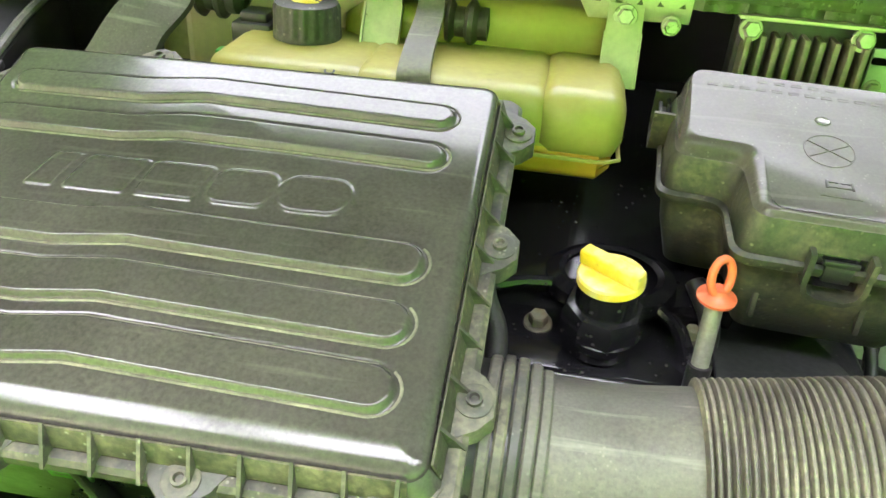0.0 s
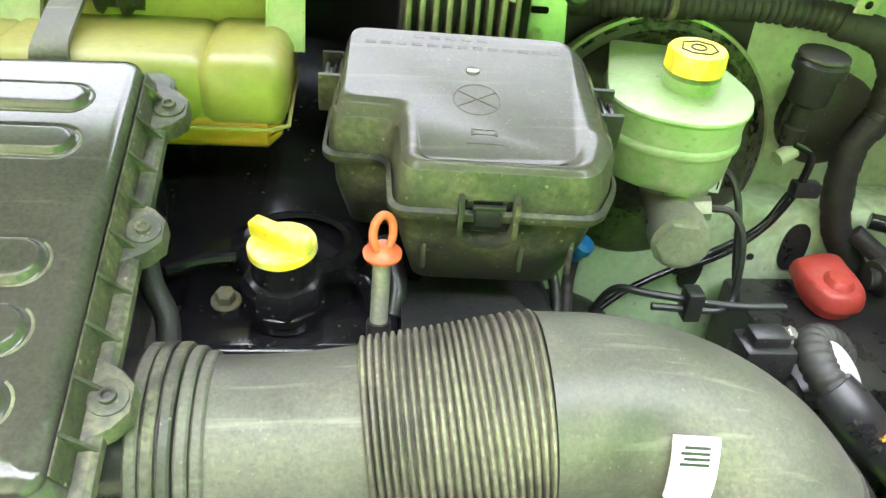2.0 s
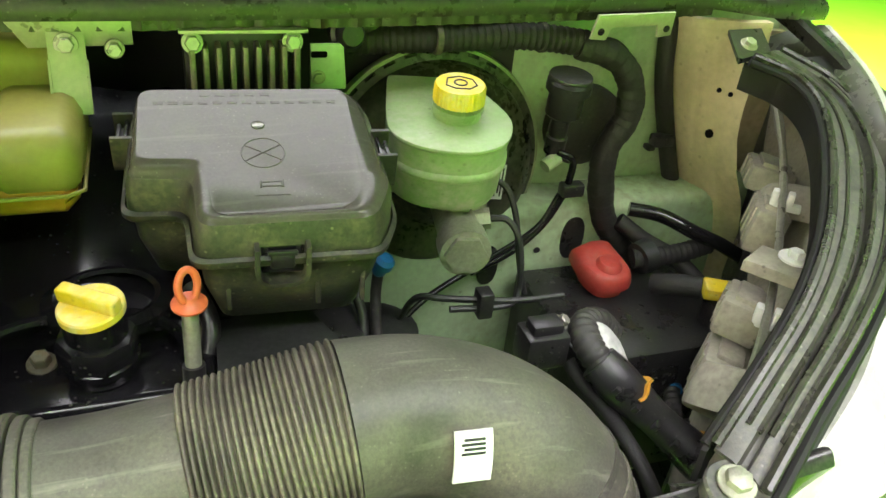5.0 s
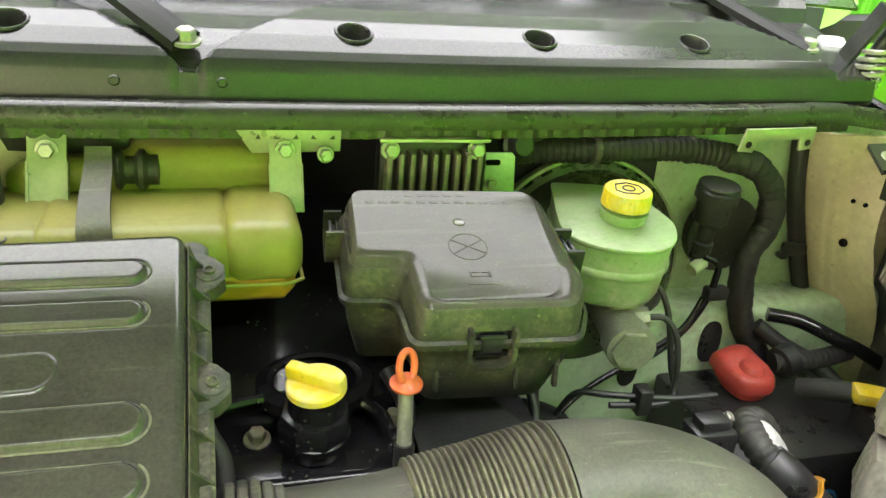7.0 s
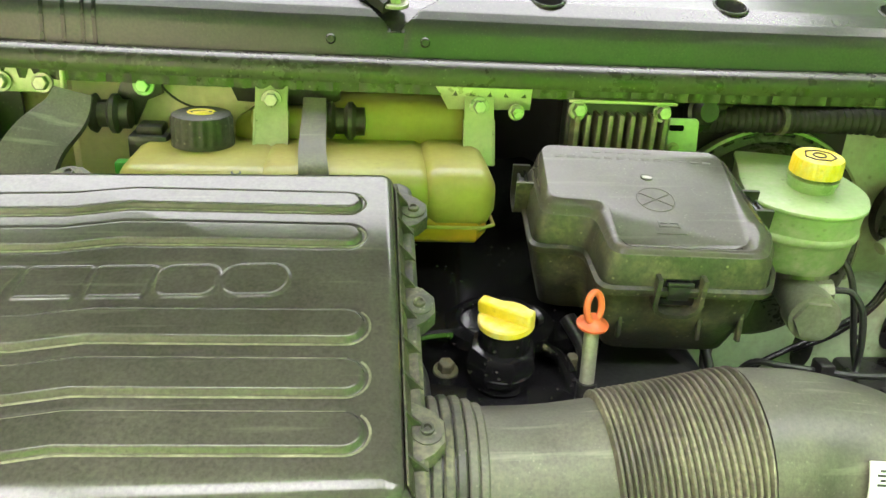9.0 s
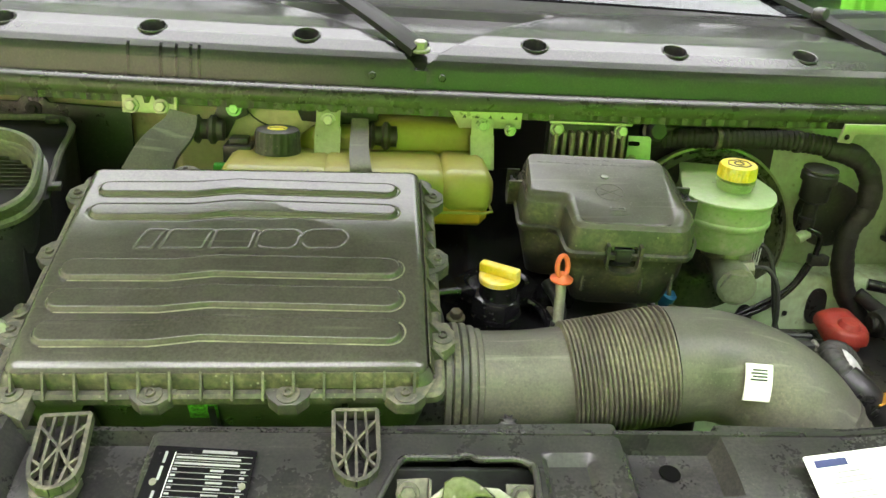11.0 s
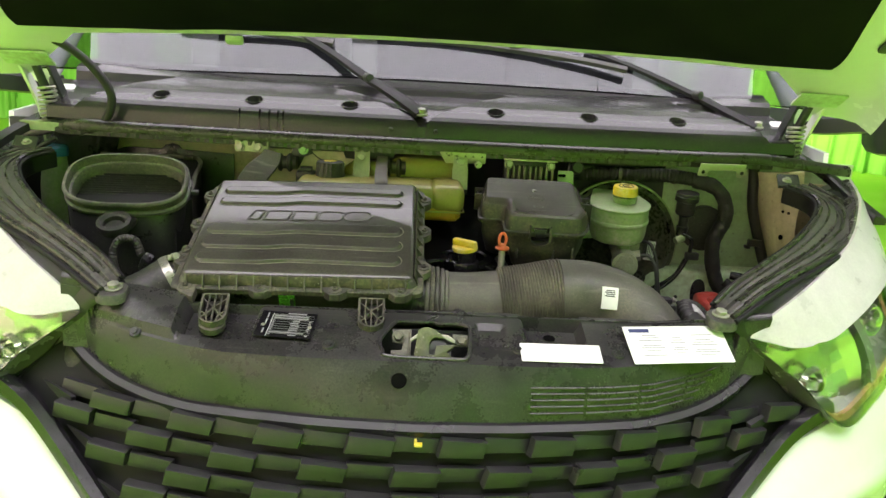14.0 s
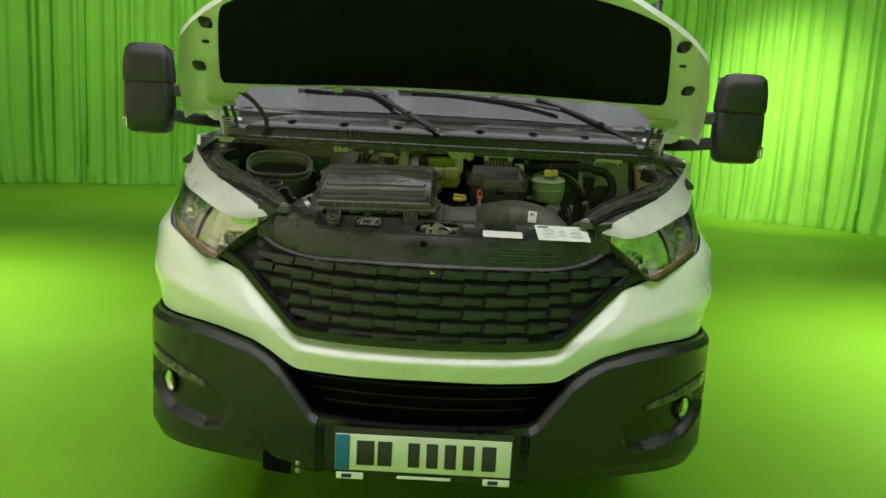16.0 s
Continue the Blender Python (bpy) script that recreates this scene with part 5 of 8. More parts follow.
# ribbed rest pads at the rear edge of the panel
for x, y, tw in ((-0.316, 0.297, 7), (-0.0765, 0.308, 3)):
    pad = thing("ribbed_bracket", "grey-black plastic bracket with open lattice ribs", "bracket", "brackets of the panel", at=(x, y, 1.17))
    m = Matrix.Translation((x, y, 1.209)) @ pose(0, 0, 0, 0, 0, tw) @ pose(0, 0, 0, 17, 0, 0) @ Matrix.Diagonal((0.95, 1.28, 1, 1))
    out = [(-0.020, 0.026), (-0.020, -0.014), (-0.017, -0.023), (-0.009, -0.029), (0.0, -0.031), (0.009, -0.029), (0.017, -0.023), (0.020, -0.014), (0.020, 0.026)]
    b = B()
    pts = [m @ Vector((x_, y_, 0)) for x_, y_ in out]
    for p0, p1 in zip(pts, pts[1:] + pts[:1]):
        tube(b, [p0, p1], 1, 4, 1, smooth=False, section=[(-0.0018, -0.008), (0.0018, -0.008), (0.0018, 0.002), (-0.0018, 0.002)], up=m.to_3x3().col[2])
    part("rim", b, M_RIM, pad)
    bars = [((-0.009, 0.026), (-0.010, 0.006)), ((0.009, 0.026), (0.010, 0.006)), ((0.0, 0.026), (0.0, -0.030)), ((-0.020, 0.018), (0.0, 0.0)), ((0.020, 0.018), (0.0, 0.0)), ((0.0, 0.0), (-0.010, -0.014)), ((0.0, 0.0), (0.010, -0.014)), ((-0.010, 0.006), (-0.010, -0.014)), ((0.010, 0.006), (0.010, -0.014)), ((-0.010, -0.014), (-0.020, -0.008)), ((0.010, -0.014), (0.020, -0.008)), ((-0.010, -0.014), (-0.006, -0.030)), ((0.010, -0.014), (0.006, -0.030)), ((-0.010, -0.014), (-0.018, -0.021)), ((0.010, -0.014), (0.018, -0.021))]
    for a, c in bars:
        b = B()
        tube(b, [m @ Vector((*a, 0)), m @ Vector((*c, 0))], 1, 4, 1, smooth=False, section=[(-0.0011, -0.005), (0.0011, -0.005), (0.0011, 0.0015), (-0.0011, 0.0015)], up=m.to_3x3().col[2])
        part("rib", b, M_RIM, pad)
    b = B()
    prism(b, [(x_ * 0.93, y_ * 0.93) for x_, y_ in out][::-1], 0.004, m @ pose(0, 0, -0.014))
    part("base", b, M_BLACK, pad)
    b = B()
    loft(b, [[m @ Vector((x_ * k, y_ * k - 0.004, z)) for x_, y_ in out[1:-1]] for k, z in ((0.9, -0.024), (1.05, -0.018), (1.05, -0.009))])
    part("foot", b, M_RIM, pad)

# rubber seals on pressed channels from the panel to the hinges, with their bolts
CH_IN = [(0.476, 0.350, 1.231), (0.515, 0.371, 1.261), (0.585, 0.416, 1.290), (0.650, 0.473, 1.309), (0.704, 0.535, 1.325), (0.748, 0.595, 1.339), (0.776, 0.650, 1.352), (0.772, 0.690, 1.364), (0.735, 0.712, 1.376)]
CH_OUT = [(0.492, 0.311, 1.225), (0.552, 0.349, 1.252), (0.617, 0.388, 1.276), (0.690, 0.440, 1.293), (0.755, 0.500, 1.305), (0.812, 0.565, 1.318), (0.848, 0.640, 1.332), (0.842, 0.698, 1.354), (0.790, 0.735, 1.378)]
CH_SHAPE = [(0, 0), (0.30, 0.0015), (0.40, 0.001), (0.45, -0.005), (0.54, -0.006), (0.60, 0.0015), (0.72, 0.002), (0.84, 0.0), (0.93, -0.004), (1.0, -0.006)]
for sd in (-1, 1):
    ch = thing("seal_channel", "grey dusty pressed channel edged with thin black rubber seals", "channel", "seal channels", at=(sd * 0.7, 0.55, 1.2))
    A = spline([(sd * x, y, z) for x, y, z in CH_IN], 6)
    O = spline([(sd * x, y, z) for x, y, z in CH_OUT], 6)
    b = B()
    sheet(b, lambda i, v: A[int(i)].lerp(O[int(i)], v) + Vector((0, 0, interp(v, CH_SHAPE))), list(range(len(A))), [v for v, _ in CH_SHAPE], thick=(0, 0.001, -0.003))
    part("channel", b, M_CHANNEL, ch)
    for line, o, dz, r, mtl in ((A, -0.001, 0.003, 0.0042, M_SEAL), (A, -0.0075, -0.003, 0.0044, M_LIP), (O, -0.002, 0.000, 0.0046, M_SEAL), (O, 0.0065, -0.005, 0.0044, M_LIP)):
        b = B()
        tube(b, [p + (q - p).normalized() * o + Vector((0, 0, dz)) if line is A else q + (q - p).normalized() * o + Vector((0, 0, dz)) for p, q in zip(A, O)], r, 8, 1, smooth=False)
        part("rubber_seal", b, mtl, ch)
    for v in (0.22, 0.42, 0.62, 0.82):
        b = B()
        tube(b, [p.lerp(q, v) + Vector((0, 0, interp(v, CH_SHAPE) + 0.0006)) for p, q in zip(A[3:-6], O[3:-6])], 0.0020 if v in (0.22, 0.82) else 0.0026, 6, 1, smooth=False)
        part("ridge", b, M_SEAL, ch)
    b = B()
    sheet(b, lambda i, v: A[int(i)] + Vector((-sd * 0.006, 0.006, -0.006 - 0.030 * v)), list(range(len(A))), [0, 0.5, 1], thick=(sd * 0.003, -0.003, 0))
    part("channel_wall", b, M_LIP, ch)
    b = B()
    loft(b, [[Vector((sd * (0.478 + x * k), 0.322 + y * k, 1.2225 + z + 0.25 * (y * k))) for x, y in oval(0.024, 0.021, 28, 2.4)] for k, z in ((1.0, -0.014), (1.0, -0.001), (0.93, 0.001), (0.5, 0.001))])
    part("pad", b, M_CHANNEL, ch)
    b = B()
    hexbolt(b, 0.0095, 0.009, pose(sd * 0.476, 0.324, 1.2245, 12, 0, 0), 1.45)
    part("bolt", b, M_ALU, ch, "pale plated hexagon bolt")
    # black bracket and beam that carry the channel's rear end under the hinge
    off = 0.045 if sd < 0 else -0.006
    b = B()
    loft(b, [[Vector((sd * (x + off), y, z + dz)) for x, y, z in ((0.722, 0.712, 1.370), (0.772, 0.724, 1.374), (0.782, 0.760, 1.388), (0.735, 0.756, 1.388))] for dz in (0, 0.005)])
    part("rear_bracket", b, M_BLACK, ch)
    b = B()
    hexbolt(b, 0.0065, 0.007, pose(sd * (0.748 + off), 0.734, 1.383, 25, 0, 0), 1.5)
    part("bolt", b, M_BRACKET, ch)
    b = B()
    tube(b, [(sd * 0.835, 0.93, 1.420), (sd * 0.848, 0.87, 1.406), (sd * 0.864, 0.79, 1.384), (sd * 0.878, 0.70, 1.352), (sd * 0.884, 0.62, 1.330)], 1, 4, 5, section=[(-0.013, -0.008), (0.013, -0.008), (0.015, 0.006), (0.011, 0.010), (-0.011, 0.006)], up=(0, 0.2, 1))
    part("wing_beam", b, M_BLACK, ch, "black beam along the wing's edge")
    b = B()
    sheet(b, lambda i, v: O[int(i)].lerp(Vector((sd * 0.878, 0.60 + 0.003 * i, 1.340 + 0.0008 * i)), v) - Vector((0, 0, 0.012)), list(range(36, len(O))), lin(0, 1, 5), thick=(0, 0, -0.004))
    part("rear_plate", b, M_LIP, ch)
    # upper lamp carrier between the seal and the lamp
    b = B()
    A = spline([(sd * x, y, z) for x, y, z in CH_OUT[:-1]], 4)
    C = spline([(sd * x, y, z) for x, y, z in HL_UP[:-1]], 4)

    def along(c, t):
        i = min(int(t * (len(c) - 1)), len(c) - 2)
        return c[i].lerp(c[i + 1], t * (len(c) - 1) - i)

    sheet(b, lambda u, v: along(A, u).lerp(along(C, u), 0.02 + 0.9 * v) - Vector((0, 0, 0.012)), lin(0, 1, 40), lin(0, 1, 4), thick=(0, 0.002, -0.006))
    part("lamp_carrier", b, M_BUMPER, ch)

# ---- air filter box ----
airbox = thing("air_filter_box", "weathered black plastic air filter box with long raised ribs", "air filter box", at=(-0.19, 0.5, 1.15))
AB = pose(-0.19, 0.5, 1.276, 19.65, -1.15, 0)
U0, U1, V0, V1, HT = -0.196, 0.176, -0.144, 0.156, 0.027


def cover_ring(inset, w, r):
    return [(x, y, w) for x, y in rounded(U0 + inset, U1 - inset, V0 + inset, V1 - inset, r, 5)]


RIBS = [(0.112, 0.0112), (0.072, 0.0112), (-0.018, 0.0142), (-0.060, 0.0142), (-0.101, 0.0142)]
KINK = 0.0055
MARKS = [(-0.104, 0.018, 0.30, 0.002), (-0.067, 0.042, 0.24, 0.003), (-0.020, 0.040, 0.16, 0.003), (0.026, 0.042, 0.10, 0.010), (0.073, 0.048, 0.04, 0.014)]
DROP = 0.009


def rib_line(u, v):
    """The middle line of a rib: its left half is stepped sideways."""
    return v + np.interp(u, [-0.16, -0.075, -0.03, 0.138], [-0.001, -0.001, KINK, 0.0])


def rounded_box(x, y, hx, hy, r):
    """Signed distance to a rounded rectangle, minus inside."""
    qx, qy = np.abs(x) - hx + r, np.abs(y) - hy + r
    return np.hypot(np.maximum(qx, 0), np.maximum(qy, 0)) + np.minimum(np.maximum(qx, qy), 0) - r


def cover_top(u, v, ribs=True):
    """Height of the cover: a low crown, a bent left front half, moulded ribs and the maker's blocks."""
    u, v = np.asarray(u, float), np.asarray(v, float)
    z = HT + 0.0030 * (1 - ((v - 0.006) / 0.15) ** 2) - 0.0012
    off = np.maximum(0, ((0.040 - u) * 0.070 + (0.065 - v) * 0.128) / 0.146 + 0.003)
    z = z - 0.05 * 0.07 * (1 - np.exp(-off / 0.07))
    d = -rounded_box(u - (U0 + U1) / 2, v - (V0 + V1) / 2, (U1 - U0) / 2, (V1 - V0) / 2, 0.012)
    reach = 0.009 + 0.011 * np.clip((V0 + 0.035 - v) / 0.02, 0, 1)
    k = np.clip(1 - d / reach, 0, 1)
    z = z - DROP * (1 - np.sqrt(1 - k * k))
    if ribs:
        for rv, w in RIBS:
            du = np.maximum(np.maximum(-0.166 - u, u - 0.138), 0)
            q = np.hypot(du, v - rib_line(u, rv)) - w
            s_ = np.clip((0.0006 - q) / 0.0034, 0, 1)
            z = z + 0.0042 * s_ * s_ * (3 - 2 * s_) - 0.0006 * np.exp(-((q - 0.0016) / 0.0012) ** 2)
        for mu, w, lean, r in MARKS:
            q = rounded_box(u - mu - lean * (v - 0.026), v - 0.026, w / 2, 0.0145, r)
            z = z + 0.0011 * np.exp(-(q / 0.0012) ** 2) + 0.0004 * np.clip(-q / 0.001, 0, 1)
    return z


b = B()
rim_ = cover_ring(0.0, 0.0, 0.012)
loft(b, [cover_ring(-0.006, 0.002, 0.012), cover_ring(-0.002, HT * 0.45, 0.012), [(x, y, float(cover_top(x, y, False)) + 0.0003) for x, y, _ in rim_]], caps=(False, False), m=AB)
gu, gv = np.meshgrid(np.linspace(U0, U1, 330), np.linspace(V0, V1, 290), indexing="ij")
for cx, sx in ((U0 + 0.012, -1), (U1 - 0.012, 1)):
    for cy, sy in ((V0 + 0.012, -1), (V1 - 0.012, 1)):
        ex_, ey_ = gu - cx, gv - cy
        ln = np.hypot(ex_, ey_)
        out_ = (ex_ * sx > 0) & (ey_ * sy > 0) & (ln > 0.012)
        gu, gv = np.where(out_, cx + ex_ / np.maximum(ln, 1e-9) * 0.012, gu), np.where(out_, cy + ey_ / np.maximum(ln, 1e-9) * 0.012, gv)
verts_ = np.stack([gu, gv, cover_top(gu, gv)], -1).reshape(-1, 3)
nv_ = gu.shape[1]
ii, jj = np.meshgrid(np.arange(gu.shape[0] - 1), np.arange(nv_ - 1), indexing="ij")
a_ = (ii * nv_ + jj).ravel()
me_ = bpy.data.meshes.new("cover_grid")
me_.from_pydata(verts_.tolist(), [], np.stack([a_, a_ + nv_, a_ + nv_ + 1, a_ + 1], -1).tolist())
me_.transform(AB)
b.from_mesh(me_)
bpy.data.meshes.remove(me_)
cover = part("cover", b, M_BOX, airbox, sharp=60)
# dust lying along the lower foot of each rib
for rv, w in RIBS:
    for side_, r_ in ((-1, 0.0011), (1, 0.0005)):
        us_ = lin(-0.170, 0.140, 44)
        line_ = [(x, float(rib_line(x, rv)) + side_ * (w + 0.0012)) for x in us_]
        if side_ < 0:
            line_ += [(0.140 + (w + 0.0012) * math.cos(a), rv + (w + 0.0012) * math.sin(a)) for a in lin(-1.3, 0.9, 10)]
        b = B()
        tube(b, [AB @ Vector((x, y, float(cover_top(x, y)) - r_ * 0.35)) for x, y in line_], r_, 6, 1, smooth=False)
        part("dust_line", b, M_DUSTLINE, cover, "dust lying along a rib's foot")
# flange, its lugs with screws, stiffening fins
b = B()
loft(b, [[(x, y, w) for x, y in rounded(U0 - i, U1 + i, V0 - i * 0.9, V1 + i, 0.014, 5)] for i, w in ((0.013, -0.010), (0.016, -0.008), (0.016, 0.0), (0.013, 0.003), (0.010, 0.003), (0.004, 0.0015))], caps=(True, True), m=AB)
flange = part("flange", b, M_RIM, airbox, "dusty stepped flange")
LUGS = [(0.192, 0.131), (0.192, 0.023), (0.192, -0.088), (-0.186, -0.155), (-0.068, -0.156), (0.051, -0.157), (0.155, -0.157), (-0.211, 0.130), (-0.211, 0.030), (-0.211, -0.080), (0.04, 0.176), (-0.1, 0.176)]
for u, v in LUGS:
    b = B()
    side = abs(u) > 0.18
    d = (math.copysign(1, u), 0) if side else (0, math.copysign(1, v))
    h, wd = 0.017, 0.021
    if side:
        o = [(-d[0] * 0.018, -wd - 0.008), (d[0] * 0.004, -wd + 0.004), (d[0] * 0.012, -0.008), (d[0] * 0.012, 0.008), (d[0] * 0.004, wd - 0.004), (-d[0] * 0.018, wd + 0.008)]
    else:
        o = [(-wd - 0.008, -d[1] * 0.018), (-wd + 0.004, d[1] * 0.004), (-0.008, d[1] * 0.012), (0.008, d[1] * 0.012), (wd - 0.004, d[1] * 0.004), (wd + 0.008, -d[1] * 0.018)]
    t_ = B()
    prism(t_, o, 0.014, AB @ pose(u, v, -0.010), 0.002)
    merge(b, t_)
    lg = part("lug", b, M_RIM, flange)
    b = B()
    lathe(b, [(0.0105, 0.003), (0.0105, 0.0052), (0.009, 0.006), (0.006, 0.0056), (0, 0.0056)], AB @ pose(u, v, 0), 20)
    part("boss", b, M_RIM, lg)
    b = B()
    lathe(b, [(0, 0.0065), (0.0022, 0.0065), (0.003, 0.0085), (0.0045, 0.0082), (0.0048, 0.004)], AB @ pose(u, v, 0), 16)
    part("screw", b, M_RIM, lg)
for i in range(14):
    u = U0 + 0.012 + i * (U1 - U0 - 0.024) / 13
    b = B()
    prism(b, [(0, 0), (0.016, 0), (0.0, 0.021)], 0.0022, AB @ pose(u, V0 - 0.002, 0.0015) @ pose(0, 0, 0, 90, 0, -90), 0)
    part("fin", b, M_RIM, cover)
for i in range(9):
    v = V0 + 0.03 + i * (V1 - V0 - 0.05) / 8
    b = B()
    prism(b, [(0, 0), (0.014, 0), (0.0, 0.020)], 0.0022, AB @ pose(U1 + 0.002, v, 0.0015) @ pose(0, 0, 0, 90, 0, 0), 0)
    part("fin", b, M_RIM, cover)
b = B()
loft(b, [[(x, y, w) for x, y in rounded(U0 + i, U1 - i, V0 + i, V1 - i, 0.02, 5)] for i, w in ((0.03, -0.16), (0.006, -0.12), (-0.002, -0.02), (-0.002, -0.008))], m=AB)
part("lower_shell", b, M_BLACK, airbox)
for u in (-0.13, -0.02, 0.1):
    b = B()
    box(b, (0.006, 0.012, 0.10), AB @ pose(u, V0 - 0.004, -0.07), 0.001)
    part("shell_rib", b, M_BLACK, airbox)
b = B()
box(b, (0.026, 0.002, 0.022), AB @ pose(-0.028, V0 - 0.006, -0.026), 0.0005)
part("sticker", b, mat("green_sticker", (0.10, 0.35, 0.05), 0.5, blot=300, vary=0.8), airbox)
# outlet stub towards the clean-air duct, and inlet stub on the other side
b = B()
AX = [(-0.03, 0.452, 1.178), (0.028, 0.453, 1.180)]
tube(b, AX, 0.060, 36, 1, smooth=False)
part("outlet_stub", b, M_BLACK, airbox)
b = B()
tube(b, [(-0.375, 0.470, 1.214), (-0.400, 0.462, 1.208), (-0.432, 0.448, 1.196)], lambda k: 0.052 - 0.011 * min(1, k * 1.5), 28, 6)
part("inlet_stub", b, M_RIM, airbox, "dusty moulded inlet stub")
for dx, dy, dz in ((-0.398, 0.445, 1.256), (-0.392, 0.418, 1.232)):
    b = B()
    lathe(b, [(0, 0.008), (0.005, 0.008), (0.007, 0.004), (0.0095, 0.003), (0.0095, -0.02)], pose(dx, dy, dz, 15, -20, 0), 16)
    part("stub_lug", b, M_RIM, airbox)

# ---- intake pipe on the inlet side with its clamp ----
inlet = thing("inlet_hose", "black rubber inlet hose with a steel band clamp", "hose", at=(-0.48, 0.4, 1.12))
b = B()
tube(b, [(-0.414, 0.452, 1.204), (-0.450, 0.438, 1.186), (-0.50, 0.415, 1.155), (-0.54, 0.38, 1.10), (-0.55, 0.36, 1.02)], lambda k: 0.0425 + 0.0012 * math.sin(k * 16), 28, 6)
part("hose", b, M_RUBBER, inlet)
b = B()
q = [Vector((-0.416, 0.4515, 1.203)), Vector((-0.428, 0.4465, 1.197))]
tube(b, [q[0], q[1]], 0.0455, 36, 1, smooth=False)
cl = part("band_clamp", b, M_STEEL, inlet, "bright steel worm-drive band clamp")
ax_ = (q[1] - q[0]).normalized()
side1 = ax_.cross(Vector((0, 0, 1))).normalized()
side2 = side1.cross(ax_)
for i in range(26):
    a = 2 * math.pi * i / 26
    b = B()
    box(b, (0.006, 0.0018, 0.0012), Matrix.Translation((q[0] + q[1]) / 2 + (side1 * math.cos(a) + side2 * math.sin(a)) * 0.0458) @ Matrix((ax_, (side2 * math.cos(a) - side1 * math.sin(a)), (side1 * math.cos(a) + side2 * math.sin(a)))).transposed().to_4x4())
    part("band_slot", b, M_ALU, cl)
b = B()
cyl(b, 0.0062, 0.026, pose(-0.420, 0.440, 1.245, 72, 0, 30), 16)
box(b, (0.014, 0.016, 0.010), pose(-0.422, 0.435, 1.245, -18, 0, 30), 0.002)
part("clamp_screw", b, M_ALU, cl)
b = B()
tube(b, [(-0.452, 0.440, 1.214), (-0.470, 0.432, 1.210), (-0.486, 0.424, 1.198)], 1, 4, 4, section=[(-0.010, -0.004), (0.010, -0.004), (0.010, 0.006), (-0.010, 0.006)], up=(0, -0.3, 1))
part("sensor_boss", b, M_BLACK, inlet)

# ---- clean-air duct: collar, straight, bellows, elbow ----
duct = thing("air_duct", "grey plastic air duct with ribbed bellows and a wide elbow", "air duct", at=(0.2, 0.42, 1.1))
for x, r in ((0.010, 0.0625), (0.0185, 0.0635), (0.027, 0.063), (0.0355, 0.0605), (0.043, 0.0575)):
    b = B()
    lathe(b, [(0.05, -0.0036), (r - 0.0012, -0.0036), (r, -0.0022), (r, 0.0022), (r - 0.0012, 0.0036), (0.05, 0.0036)], pose(x, 0.453, 1.180, 0, 90, 0), 44)
    part("collar", b, M_RIM if r > 0.0625 else M_DUCT, duct)
DUCT = [(0.030, 0.453, 1.180), (0.09, 0.453, 1.182), (0.137, 0.455, 1.187), (0.19, 0.455, 1.195), (0.243, 0.455, 1.204), (0.295, 0.452, 1.206), (0.345, 0.440, 1.192), (0.388, 0.42, 1.158), (0.412, 0.405, 1.110), (0.425, 0.395, 1.045)]
CURVE = spline(DUCT, 10)


def seg_of(a, c):
    return CURVE[a * 10:c * 10 + 1]


tube_b = B()
tube(tube_b, seg_of(0, 2), 0.0545, 44, 1, smooth=False)
part("straight", tube_b, M_DUCT, duct)
b = B()
pts = seg_of(2, 4)
dense = []
for p, q in zip(pts, pts[1:]):
    for i in range(10):
        dense.append(p.lerp(q, i / 10))
dense.append(pts[-1])
NB = 22
tube(b, dense, lambda k: 0.0560 + 0.0042 * (1 - abs(math.cos(math.pi * NB * k)) ** 5) + 0.0040 * k, 48, 1, smooth=False)
part("bellows", b, M_BELLOW, duct, "ribbed flexible bellows")
b = B()
tube(b, seg_of(4, 9), lambda k: 0.0625 - 0.004 * k - 0.003 * math.sin(math.pi * min(1, k * 2)), 48, 1, smooth=False)
part("elbow", b, M_DUCT, duct, "broad smooth elbow")
for k in (71, 74, 77):
    b = B()
    tube(b, CURVE[k:k + 2], 0.0615, 40, 1, smooth=False)
    part("ring", b, M_DUCT, duct)
# small printed label on the elbow
lb = thing("duct_label", "small white printed label on the air duct", "label", at=(0.315, 0.39, 1.23))
b = B()
ez = Vector((0.22, -0.30, 0.93)).normalized()
c0, c1 = Vector((0.305, 0.398, 1.244)), Vector((0.325, 0.378, 1.216))
ctr = (c0 + c1) / 2
axis = (CURVE[59] - CURVE[52]).normalized()
q0 = min(CURVE, key=lambda p: (p - ctr).length)
ez = (ctr - q0)
ez = (ez - axis * ez.dot(axis)).normalized()
axis = Vector((1, -0.05, -0.05)).normalized()
ez = (ez - axis * ez.dot(axis)).normalized()
ex = axis
ey = ez.cross(ex)


def on_elbow(a, v):
    """Point of the elbow's skin a metres along and v metres round from the label's middle."""
    i = min(range(len(CURVE)), key=lambda j: (CURVE[j] - (q0 + axis * a)).length)
    r = 0.0632
    d = ez * math.cos(v / r) + ey * math.sin(v / r)
    return q0 + axis * a + d * r


sheet(b, lambda a, v: on_elbow(a, v), lin(-0.0185, 0.0085, 5), lin(-0.0250, 0.0125, 9), thick=-ez * 0.002)
part("paper", b, M_LABEL, lb)
for i in range(4):
    b = B()
    sheet(b, lambda a, v: on_elbow(a, v) + ez * 0.0004, lin(-0.014 + (i % 2) * 0.002, 0.003, 4), lin(-0.004 + i * 0.0032, -0.0022 + i * 0.0032, 2), thick=-ez * 0.0004)
    part("text_bar", b, M_INK, lb)

